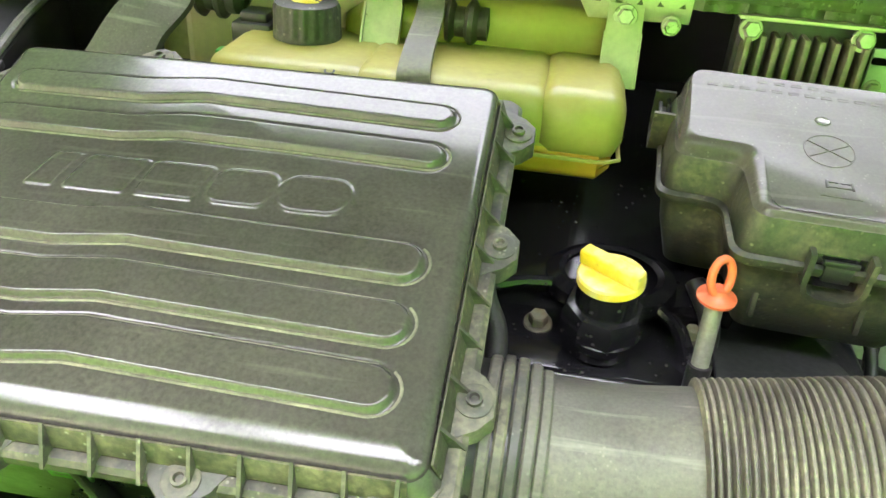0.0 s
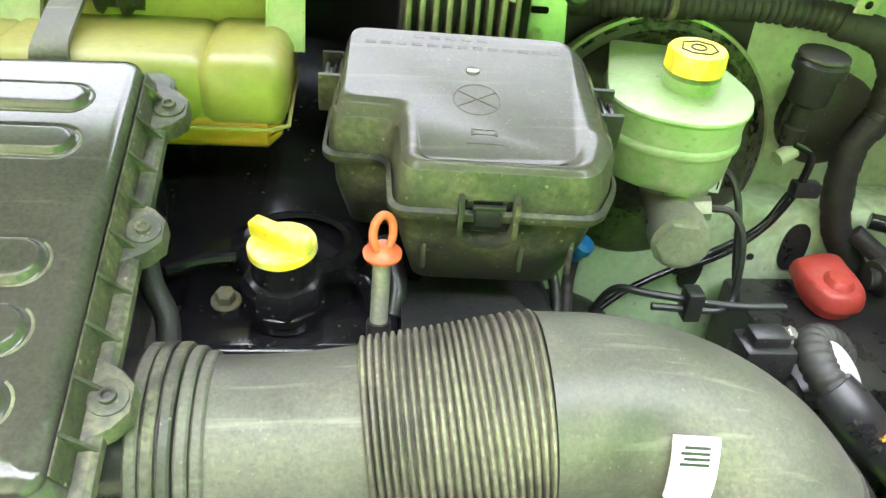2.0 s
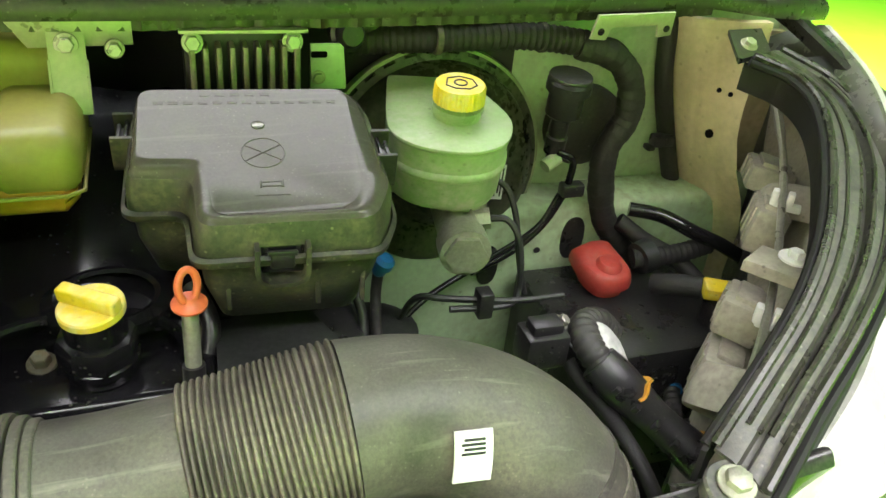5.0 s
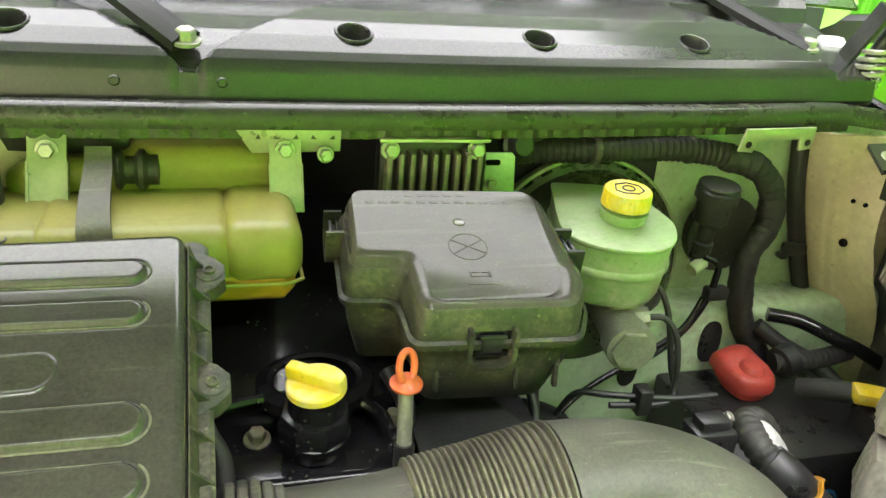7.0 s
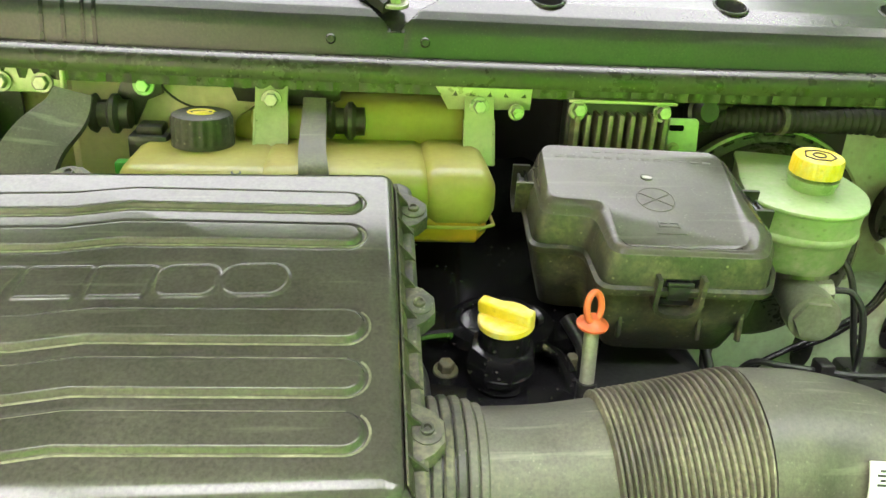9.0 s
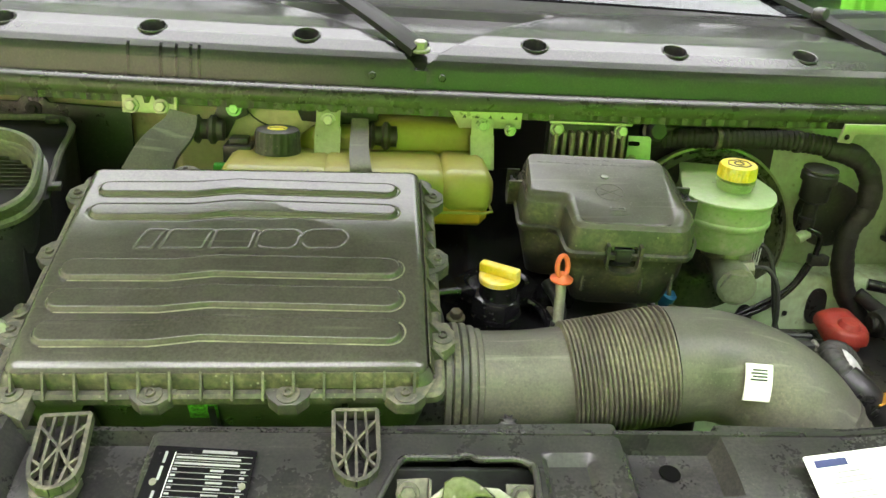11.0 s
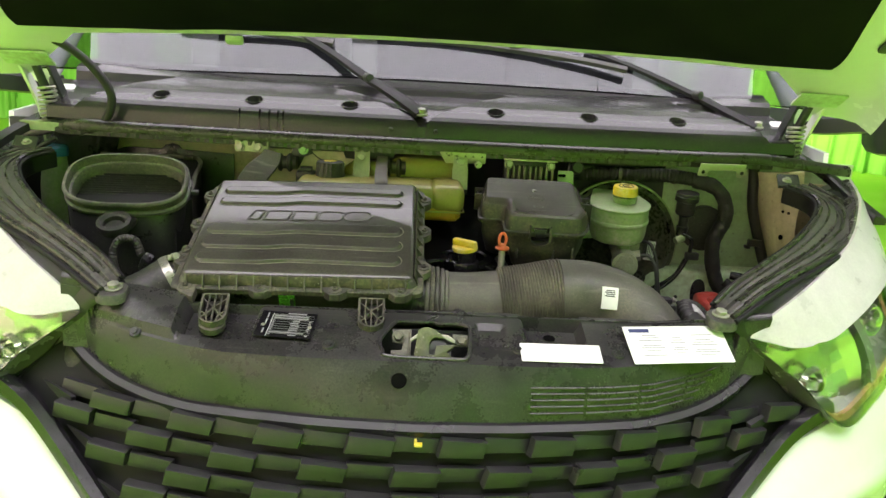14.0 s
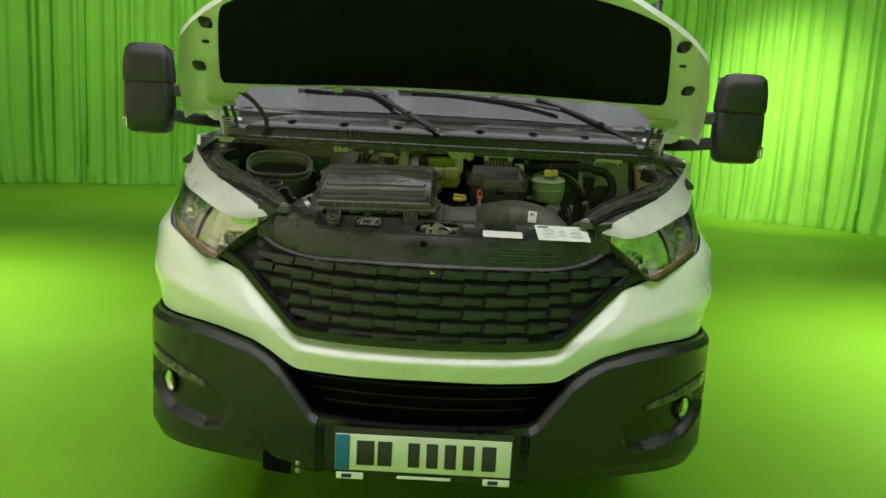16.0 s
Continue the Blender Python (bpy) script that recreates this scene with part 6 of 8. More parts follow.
# ---- engine below ----
engine = thing("engine", "dark diesel engine with a black valve cover", "engine", at=(0.0, 0.7, 0.8))
b = B()
sheet(b, lambda x, y: (x, y, 1.228 + 0.30 * (y - 0.68) + 0.006 * math.sin(x * 40) - 0.03 * max(0, abs(x - 0.05) - 0.10) / 0.04), lin(-0.10, 0.20, 30), lin(0.615, 0.90, 20), thick=(0, 0, -0.05))
part("valve_cover", b, M_GLOSS, engine, "smooth black valve cover")
b = B()
slab(b, -0.20, 0.30, 0.46, 0.90, 0.85, 1.165, 0.02, 3)
part("block", b, M_BLACK, engine)
b = B()
slab(b, 0.0, 0.165, 0.535, 0.625, 1.15, 1.186, 0.008, 3)
part("head_cover", b, M_GLOSS, engine)
for x, y, z, r in ((0.034, 0.591, 1.186, 0.0075), (0.114, 0.583, 1.170, 0.0095), (0.15, 0.60, 1.187, 0.006)):
    b = B()
    hexbolt(b, r, 0.012, pose(x, y, z, 12, 0, 0), 1.5)
    part("bolt", b, M_FIN, engine)
b = B()
tube(b, [(-0.01, 0.605, 1.205), (0.03, 0.612, 1.212), (0.10, 0.61, 1.212), (0.135, 0.595, 1.20), (0.145, 0.56, 1.185)], 0.005, 8, 5)
part("fuel_line", b, M_GLOSS, engine)
b = B()
lathe(b, [(0.036, 0.0), (0.044, 0.004), (0.042, 0.014), (0.034, 0.018), (0.030, 0.016)], pose(0.085, 0.628, 1.205, 10, 0, 0), 32, 1.2, 0.9)
part("filler_recess", b, M_GLOSS, engine)
b = B()
tube(b, [(0.155, 0.575, 1.17), (0.162, 0.60, 1.20), (0.15, 0.63, 1.22)], 0.008, 10, 5)
part("breather", b, M_BLACK, engine)
b = B()
prism(b, [(0.160, 0.50), (0.285, 0.50), (0.262, 0.575), (0.232, 0.655), (0.168, 0.655)], 0.004, pose(0, 0, 1.187, 0, 0, 0) , 0.001)
part("heat_shield", b, M_DARKMETAL, engine, "dull grey sheet heat shield")
for i, (x, y) in enumerate(((-0.35, 0.72), (-0.30, 0.82), (0.33, 0.70))):
    b = B()
    lathe(b, [(0, 0), (0.05, 0), (0.055, 0.02), (0.05, 0.09), (0.03, 0.1), (0, 0.1)], pose(x, y, 1.0), 24)
    part("pump_body", b, M_DARKMETAL, engine)

# oil filler cap
oil = thing("oil_filler", "yellow oil filler cap on a black screw neck", "oil cap", at=(0.079, 0.567, 1.18))
b = B()
lathe(b, [(0, -0.06), (0.026, -0.06), (0.0265, -0.052), (0.029, -0.05), (0.029, -0.044), (0.026, -0.042), (0.0265, -0.028), (0.0225, -0.024), (0.022, -0.002), (0, -0.002)], pose(0.079, 0.566, 1.252, 6, 0, 0), 32)
neck = part("neck", b, M_GLOSS, oil)
b = B()
lathe(b, [(0.024, -0.050), (0.0295, -0.047), (0.0300, -0.030), (0.0275, -0.024), (0.022, -0.022)], pose(0.079, 0.566, 1.252, 6, 0, 10), 8)
part("neck_collar", b, M_GLOSS, neck)
for i in range(8):
    b = B()
    box(b, (0.006, 0.004, 0.018), pose(0.079, 0.566, 1.252, 6, 0, 0) @ pose(0, 0, 0, 0, 0, 45 * i + 10) @ pose(0.0255, 0, -0.036), 0.001)
    part("neck_rib", b, M_GLOSS, neck)
CM = pose(0.079, 0.566, 1.249, 8, 0, -36)
b = B()
lathe(b, [(0, 0), (0.0225, 0), (0.0238, 0.0012), (0.0238, 0.0064), (0.0225, 0.0078), (0, 0.0078)], CM, 36)
cap = part("cap", b, M_YELLOW, oil)
b = B()
box(b, (0.049, 0.012, 0.0125), CM @ pose(0, 0, 0.0130), 0.0026, 3)
part("grip", b, M_YELLOW, cap)

# dipstick
dip = thing("dipstick", "orange dipstick ring in a thin dusty metal tube", "dipstick", at=(0.145, 0.5, 1.2))
b = B()
pts = [(0.146 + 0.0068 * math.cos(a), 0.548 + 0.004 * math.sin(a) + 0.003 * math.cos(a), 1.2755 + 0.0112 * math.sin(a)) for a in lin(0, 2 * math.pi, 25)]
tube(b, pts, 0.0030, 10, 1, smooth=False, caps=False)
lathe(b, [(0, 0), (0.006, 0), (0.013, 0.003), (0.0132, 0.005), (0.007, 0.008), (0.005, 0.012), (0, 0.012)], pose(0.146, 0.547, 1.2565, 6, 0, 0), 24)
part("ring_handle", b, M_ORANGE, dip)
b = B()
tube(b, [(0.146, 0.546, 1.257), (0.1455, 0.541, 1.235), (0.1445, 0.532, 1.19)], 0.0062, 14, 3)
part("tube", b, M_ALU, dip, "dusty plated tube")
b = B()
tube(b, [(0.145, 0.536, 1.212), (0.1445, 0.532, 1.18)], 0.0085, 14, 1, smooth=False)
part("sleeve", b, M_BLACK, dip)

# ---- fuse box ----
fuse = thing("fuse_box", "satin black fuse box with dusty lower edges and a front clip", "fuse box", at=(0.21, 0.63, 1.24))
FM = pose(0.208, 0.628, 1.318, 8.0, 0, -4)


def round_poly(poly, r, n=4):
    """The polygon with its corners rounded."""
    out = []
    for k in range(len(poly)):
        p, a, c = Vector(poly[k]), Vector(poly[k - 1]), Vector(poly[(k + 1) % len(poly)])
        q = min(r, 0.45 * (a - p).length, 0.45 * (c - p).length)
        p0, p1 = p + (a - p).normalized() * q, p + (c - p).normalized() * q
        for t in lin(0, 1, n + 1):
            w = p0 * (1 - t) ** 2 + p * 2 * t * (1 - t) + p1 * t * t
            out.append((w.x, w.y))
    return out


def fuse_outline(i):
    x0, x1, y0, y1 = -0.099 + i, 0.102 - i, -0.078 + i, 0.085 - i
    return round_poly([(x0, y1), (x0, -0.018 + i), (x0 + 0.046, -0.019 + i), (x0 + 0.050, y0), (x1 - 0.018, y0 + 0.001), (x1, y0 + 0.040), (x1, y1)], 0.013, 5)


def ring_at(o, z, slope=0.0):
    return [(x, y, z + slope * y) for x, y in o]


b = B()
loft(b, [ring_at(fuse_outline(-0.001), -0.022), ring_at(fuse_outline(0.0), 0.004), ring_at(fuse_outline(0.003), 0.012)], caps=(True, False), m=FM)
skirt = b
b = B()


def plateau(i):
    return round_poly([(-0.099 + i, 0.085 - i), (-0.099 + i, -0.004), (-0.049 + i, -0.006), (-0.045 + i, -0.076 + i), (0.064, -0.074 + i), (0.076, -0.040), (0.088 - i, 0.085 - i)], 0.012, 5)


LID_TILT = 0.158
top, flat = [], plateau(0.010)
for w, z in ((0.0, 0.0130), (0.14, 0.0172), (0.36, 0.0214), (0.60, 0.0240), (0.82, 0.0256), (0.95, 0.0261), (1.0, 0.0262)):
    top.append([(x + (u - x) * w, y + (v - y) * w, z + LID_TILT * w * (y + (v - y) * w - 0.01)) for (x, y), (u, v) in zip(fuse_outline(0.004), flat)])
loft(b, [ring_at(fuse_outline(0.003), 0.012)] + top, caps=(False, True), m=FM)
lid = part("lid", b, M_FUSE, fuse, "satin lid with rounded shoulders", sharp=42)
part("lid_skirt", skirt, M_FUSED, lid, "mossy lower edge of the lid")
b = B()
loft(b, [ring_at(fuse_outline(-0.0035), -0.0235), ring_at(fuse_outline(-0.005), -0.0205), ring_at(fuse_outline(-0.005), -0.0165), ring_at(fuse_outline(-0.002), -0.0145)], caps=(False, False), m=FM)
part("seam", b, M_FUSED, lid, "dusty seam lip")
b = B()
loft(b, [ring_at(fuse_outline(0.026), -0.100), ring_at(fuse_outline(0.014), -0.090), ring_at(fuse_outline(0.004), -0.05), ring_at(fuse_outline(0.002), -0.022)], caps=(True, True), m=FM)
part("base", b, M_FUSED, fuse, "dusty ribbed base")
# clips
for m in (FM @ pose(0.012, -0.076, -0.02, 0, 0, 0), FM @ pose(-0.100, 0.062, -0.005, 0, 0, -90), FM @ pose(0.100, 0.02, 0.0, 0, 0, 90)):
    b = B()
    path = [(-0.0185, 0.017), (-0.0185, -0.008), (-0.016, -0.014), (-0.009, -0.018), (0.009, -0.018), (0.016, -0.014), (0.0185, -0.008), (0.0185, 0.017)]
    tube(b, [m @ Vector((x, -0.004, z)) for x, z in path], 1, 4, 1, smooth=False, section=[(-0.0018, -0.008), (0.0018, -0.008), (0.0018, 0.008), (-0.0018, 0.008)], up=m.to_3x3() @ Vector((0, -1, 0)))
    clip = part("clip", b, M_FUSED, fuse, "dusty snap clip")
    b = B()
    box(b, (0.032, 0.003, 0.026), m @ pose(0, -0.001, 0.0), 0.001)
    part("clip_recess", b, M_GLOSS, clip)
    b = B()
    box(b, (0.018, 0.006, 0.014), m @ pose(0, -0.005, 0.002), 0.0015)
    box(b, (0.022, 0.003, 0.004), m @ pose(0, -0.007, 0.010), 0.001)
    part("clip_tongue", b, M_BLACK, clip)
for dx in (-0.028, 0.040, 0.075):
    b = B()
    box(b, (0.004, 0.006, 0.045), FM @ pose(dx, -0.070, -0.048, -14, 0, 0), 0.001)
    part("base_rib", b, M_FUSED, fuse)
# raised marks on the lid
def on_lid(x, y, up=0.0):
    return FM @ Vector((x, y, 0.0262 + LID_TILT * (y - 0.01) + up))


b = B()
tube(b, [on_lid(0.004 + 0.0165 * math.cos(a), -0.002 + 0.0165 * math.sin(a)) for a in lin(0, 2 * math.pi, 33)], 0.0005, 6, 1, smooth=False, caps=False)
for a in (32, 148):
    tube(b, [on_lid(0.004 + s * math.cos(radians(a)), -0.002 + s * math.sin(radians(a))) for s in (-0.0165, 0.0165)], 0.0005, 6, 1, smooth=False)
part("warning_mark", b, M_FUSE, lid, "moulded circle with a cross")
LT = FM @ pose(0, 0, 0, math.degrees(LID_TILT), 0, 0)
b = B()
lathe(b, [(0.0055, 0), (0.0048, 0.0007), (0.0040, 0.0003), (0, 0.0003)], Matrix.Translation(on_lid(0.002, 0.030)) @ LT.to_3x3().to_4x4(), 20)
part("moulding_dot", b, M_LAMPIN, lid, "small pale moulding dimple")
for x, y, w, h in ((0.000, -0.036, 0.0020, 0.008), (0.016, -0.036, 0.0020, 0.008), (0.008, -0.0385, 0.016, 0.0010), (0.004, -0.034, 0.006, 0.0010), (0.012, -0.034, 0.006, 0.0010), (0.008, -0.048, 0.026, 0.0006)):
    b = B()
    box(b, (w, h, 0.0007), Matrix.Translation(on_lid(x, y)) @ LT.to_3x3().to_4x4(), 0.0002)
    part("moulded_bar", b, M_FUSED, lid)
for y, n_, x0, w in ((0.058, 13, -0.074, 0.0115), (0.068, 5, -0.038, 0.012)):
    for i in range(n_):
        b = B()
        box(b, (0.0075, 0.0034, 0.0005), Matrix.Translation(on_lid(x0 + w * i, y)) @ LT.to_3x3().to_4x4(), 0.0002)
        part("moulded_bar", b, M_FUSE, lid)

# ---- coolant tank ----
tank = thing("coolant_tank", "yellowed translucent coolant tank with orange coolant and black cap", "coolant tank", at=(-0.08, 0.73, 1.25))


def tank_ring(x, s, y0, y1, z0, z1, r=0.022):
    return [(x, y, z) for y, z in rounded(y0 + s, y1 - s, z0 + s, z1 - s, r, 4)]


def lobe(x0, x1, y0, y1, z0, z1, mtl, label=""):
    b_ = B()
    rr = [tank_ring(x0, 0.014, y0, y1, z0, z1, 0.010), tank_ring(x0 + 0.006, 0.004, y0, y1, z0, z1, 0.018), tank_ring(x0 + 0.014, 0, y0, y1, z0, z1), tank_ring(x1 - 0.014, 0, y0, y1, z0, z1), tank_ring(x1 - 0.006, 0.004, y0, y1, z0, z1, 0.018), tank_ring(x1, 0.014, y0, y1, z0, z1, 0.010)]
    loft(b_, rr)
    return part("tank_lobe", b_, mtl, tank, label)


for x0, x1, z1 in ((-0.255, -0.118, 1.347), (-0.138, 0.022, 1.348), (0.010, 0.078, 1.350)):
    lobe(x0, x1, 0.652, 0.79, 1.294, z1, M_TANK)
b = B()
for x0, x1 in ((-0.255, 0.078),):
    loft(b, [tank_ring(x0 + 0.012, 0.010, 0.658, 0.784, 1.290, 1.330, 0.012), tank_ring(x0 + 0.022, 0, 0.658, 0.784, 1.290, 1.330, 0.014), tank_ring(x1 - 0.022, 0, 0.658, 0.784, 1.290, 1.330, 0.014), tank_ring(x1 - 0.012, 0.010, 0.658, 0.784, 1.290, 1.330, 0.012)])
part("tank_base", b, M_TANK, tank)
b = B()
loft(b, [tank_ring(-0.04, 0.008, 0.657, 0.782, 1.279, 1.312, 0.010), tank_ring(-0.03, 0, 0.657, 0.782, 1.279, 1.312, 0.012), tank_ring(0.062, 0, 0.657, 0.782, 1.279, 1.312, 0.012), tank_ring(0.072, 0.008, 0.657, 0.782, 1.279, 1.312, 0.010)])
part("sump", b, M_FLUID, tank, "orange coolant in the lowest part")
b = B()
tube(b, [(x, 0.6515, 1.300) for x in (-0.24, 0.066)] + [(0.0775, 0.66, 1.300), (0.0775, 0.78, 1.300)], 0.0018, 8, 1, smooth=False)
part("weld_seam", b, M_TANK, tank)
b = B()
loft(b, [tank_ring(-0.166, 0.010, 0.752, 0.785, 1.32, 1.372, 0.012), tank_ring(-0.150, 0, 0.752, 0.788, 1.32, 1.374, 0.014), tank_ring(-0.075, 0, 0.756, 0.80, 1.32, 1.376, 0.014), tank_ring(-0.06, 0, 0.76, 0.86, 1.32, 1.385, 0.018), tank_ring(0.055, 0, 0.76, 0.86, 1.32, 1.385, 0.018), tank_ring(0.065, 0.006, 0.76, 0.86, 1.32, 1.385, 0.014)])
part("tank_back", b, M_TANK, tank)
b = B()
lathe(b, [(0, -0.018), (0.020, -0.018), (0.022, -0.002)], pose(-0.192, 0.735, 1.355), 40)
knurl(b, [(0.0265, -0.010, 0), (0.0290, -0.008, 0), (0.0290, -0.004, 0), (0.0288, -0.002, 1), (0.0283, 0.017, 1), (0.0265, 0.0205, 0), (0.0235, 0.0215, 0)], 20, 0.0012, pose(-0.192, 0.735, 1.355))
tcap = part("cap", b, M_RUBBER, tank, "ribbed black pressure cap")
for r0 in (0.0, 0.5):
    b = B()
    tube(b, [(-0.192 + 0.012 * math.cos(a), 0.735 + 0.009 * math.sin(a), 1.3768) for a in lin(0.3 + r0 * 6, 2.9 + r0 * 6, 9)], 0.0012, 6, 1, smooth=False)
    part("warning_mark", b, M_YELLOW, tcap)
b = B()
box(b, (0.014, 0.006, 0.001), pose(-0.192, 0.735, 1.3768, 0, 0, 20), 0.0003)
part("warning_mark", b, M_YELLOW, tcap)


def hanger(x, z1, drop, w, foot=False):
    """A pale plated strap that hangs from the cross member."""
    h = thing("tank_bracket", "pale yellow-green plated strap with a bolt", "bracket", "tank brackets", at=(x, 0.77, 1.40))
    b_ = B()
    tube(b_, [(x, 0.782, 1.402), (x, 0.766, 1.400), (x, 0.762, 1.392), (x, 0.752, z1), (x, 0.735, z1 - drop)], 1, 4, 1, smooth=False, section=[(-w, -0.0015), (w, -0.0015), (w, 0.0015), (-w, 0.0015)], up=(0, -1, 0.3))
    part("strap", b_, M_BRACKET, h)
    for s in (-1, 1):
        b_ = B()
        tube(b_, [(x + s * w, 0.755, z1), (x + s * w, 0.735, z1 - drop)], 1, 4, 1, smooth=False, section=[(-0.001, -0.002), (0.001, -0.002), (0.001, 0.005), (-0.001, 0.005)], up=(0, -1, 0.3))
        part("strap_edge", b_, M_BRACKET, h)
    b_ = B()
    hexbolt(b_, 0.0068, 0.010, pose(x, 0.7585, 1.385, 80, 0, 0), 1.45)
    part("bolt", b_, M_STEEL, h)
    return h


hanger(-0.130, 1.375, 0.034, 0.0155)
hk = hanger(0.071, 1.372, 0.040, 0.0145)
b = B()
prism(b, [(-0.03, -0.012), (0.052, -0.010), (0.052, 0.012), (-0.044, 0.012)], 0.002, pose(0.071, 0.764, 1.392, 100, 0, 0), 0.0006)
part("cross_plate", b, M_BRACKET, hk)
b = B()
hexbolt(b, 0.0062, 0.012, pose(0.108, 0.758, 1.381, 82, 0, 0), 1.3)
part("bolt", b, M_STEEL, hk)
lp = thing("bolt_plate", "pale plated plate with two bolts under the cowl", "bracket", "tank brackets", at=(-0.357, 0.772, 1.38))
b = B()
box(b, (0.070, 0.003, 0.025), pose(-0.357, 0.772, 1.394, -8, 0, 0), 0.001)
box(b, (0.004, 0.008, 0.025), pose(-0.324, 0.769, 1.394, -8, 0, 0), 0.001)
box(b, (0.070, 0.010, 0.003), pose(-0.357, 0.769, 1.4065, -8, 0, 0), 0.001)
part("plate", b, M_BRACKET, lp)
for x in (-0.380, -0.343):
    b = B()
    hexbolt(b, 0.007, 0.010, pose(x, 0.770, 1.391, 82, 0, 0), 1.4)
    part("bolt", b, M_STEEL, lp)
rp = thing("seal_bracket", "pale plated open bracket under the cowl seal", "bracket", at=(0.66, 0.82, 1.37))
b = B()
prism(b, [(-0.05, 0.012), (0.05, 0.012), (0.052, -0.014), (0.034, -0.016), (0.030, -0.002), (-0.030, -0.002), (-0.034, -0.016), (-0.054, -0.014)], 0.003, pose(0.622, 0.776, 1.394, 96, 0, 6), 0.0006)
part("plate", b, M_BRACKET, rp)
for x in (-0.043, 0.043):
    b = B()
    cyl(b, 0.004, 0.002, pose(0.622, 0.776, 1.394, 96, 0, 6) @ pose(x, -0.006, 0.0022), 14, 0.0004)
    part("hole", b, M_BLACK, rp)

# grey bent straps with rubber mounts
for x, s in ((-0.089, 0.86), (-0.312, 1.30)):
    st = thing("mount_strap", "grey bent metal arm with a black rubber mount", "bracket", "mount straps", at=(x, 0.75, 1.33))
    b = B()
    if x < -0.2:
        way = [(x - 0.040, 0.700, 1.312), (x - 0.026, 0.722, 1.345), (x - 0.006, 0.745, 1.368), (x, 0.758, 1.386)]
    else:
        way = [(x + 0.005, 0.661, 1.333), (x + 0.004, 0.662, 1.349), (x + 0.001, 0.700, 1.3585), (x, 0.745, 1.372), (x, 0.758, 1.388)]
    tube(b, way, lambda k: s * (1.35 - 0.55 * k) if x < -0.2 else 0.80 - 0.16 * k, 4, 5, section=[(-0.017, -0.003), (0.017, -0.003), (0.017, 0.003), (-0.017, 0.003)], up=(0, -1, 0.6))
    part("arm", b, M_DUCT, st)
    b = B()
    lathe(b, [(0, 0), (0.017, 0), (0.019, 0.004), (0.013, 0.008), (0.013, 0.016), (0.019, 0.020), (0.019, 0.024), (0.014, 0.028), (0.014, 0.036), (0, 0.038)], pose(x + 0.012, 0.764, 1.365, 0, 90, 0), 24)
    part("rubber_mount", b, M_RUBBER, st)

# finned control unit
hs = thing("finned_control_unit", "dark finned control unit bolted under the cowl", "control unit", at=(0.215, 0.78, 1.33))
b = B()
slab(b, 0.163, 0.268, 0.772, 0.795, 1.322, 1.392, 0.004)
part("case", b, M_DARKMETAL, hs)
for i in range(9):
    x = 0.170 + i * 0.0114
    b = B()
    slab(b, x - 0.0024, x + 0.0024, 0.752, 0.776, 1.325, 1.382, 0.0012)
    part("fin", b, M_FIN, hs)
b = B()
slab(b, 0.160, 0.272, 0.757, 0.776, 1.3925, 1.396, 0.001)
part("top_flange", b, M_BRACKET, hs)
for x in (0.171, 0.258):
    b = B()
    hexbolt(b, 0.0068, 0.012, pose(x, 0.762, 1.384, 78, 0, 0), 1.4)
    part("bolt", b, M_STEEL, hs)

# ---- brake booster with master cylinder and reservoir ----
brake = thing("brake_booster", "large round brake booster with aluminium master cylinder", "brake booster", at=(0.45, 0.87, 1.19))
BM = pose(0.430, 0.828, 1.214, 84, 0, 3)
b = B()
lathe(b, [(0, 0.055), (0.045, 0.052), (0.062, 0.034), (0.10, 0.028), (0.118, 0.015), (0.123, 0.0), (0.137, -0.004), (0.139, -0.010), (0.137, -0.016), (0.128, -0.02), (0.125, -0.05), (0.09, -0.10), (0, -0.10)], BM, 72)
shell = part("shell", b, mat("olive_zinc_shell", (0.030, 0.036, 0.026), 0.26, metal=0.1, vary=0.25, grain=200, blot=14, bump=0.12, dust=DUST, dust_amount=0.3), brake, "dark zinc-plated pressed steel shell")
b = B()
lathe(b, [(0.128, -0.0025), (0.1375, -0.0035), (0.1396, -0.010), (0.1375, -0.0165)], BM, 72)
part("rim", b, mat("greenish_zinc_rim", (0.36, 0.40, 0.25), 0.38, metal=0.3), brake, "plated crimped rim")
for i in range(9):
    b = B()
    a = 60 + 11 * i
    box(b, (0.014, 0.004, 0.002), BM @ pose(0, 0, 0, 0, 0, a) @ pose(0.1315, 0, -0.0028, 0, 0, 90), 0.0006)
    part("slot", b, M_GLOSS, brake)
b = B()
tube(b, [(0.428, 0.80, 1.222), (0.405, 0.655, 1.212)], 0.0215, 28, 1, smooth=False)
tube(b, [(0.4075, 0.67, 1.2125), (0.4035, 0.645, 1.2118)], 0.0255, 18, 1, smooth=False)
tube(b, [(0.4065, 0.662, 1.2123), (0.4025, 0.640, 1.2116)], 0.0215, 6, 1, smooth=False)
box(b, (0.05, 0.05, 0.03), pose(0.418, 0.72, 1.235, 0, 0, 8), 0.006)
part("master_cylinder", b, M_ALU, brake, "dull cast aluminium cylinder")
b = B()
tube(b, [(0.41, 0.70, 1.215), (0.445, 0.69, 1.222)], 0.011, 6, 1, smooth=False)
tube(b, [(0.42, 0.745, 1.235), (0.45, 0.74, 1.238)], 0.009, 6, 1, smooth=False)
part("pipe_fitting", b, M_ALU, brake)
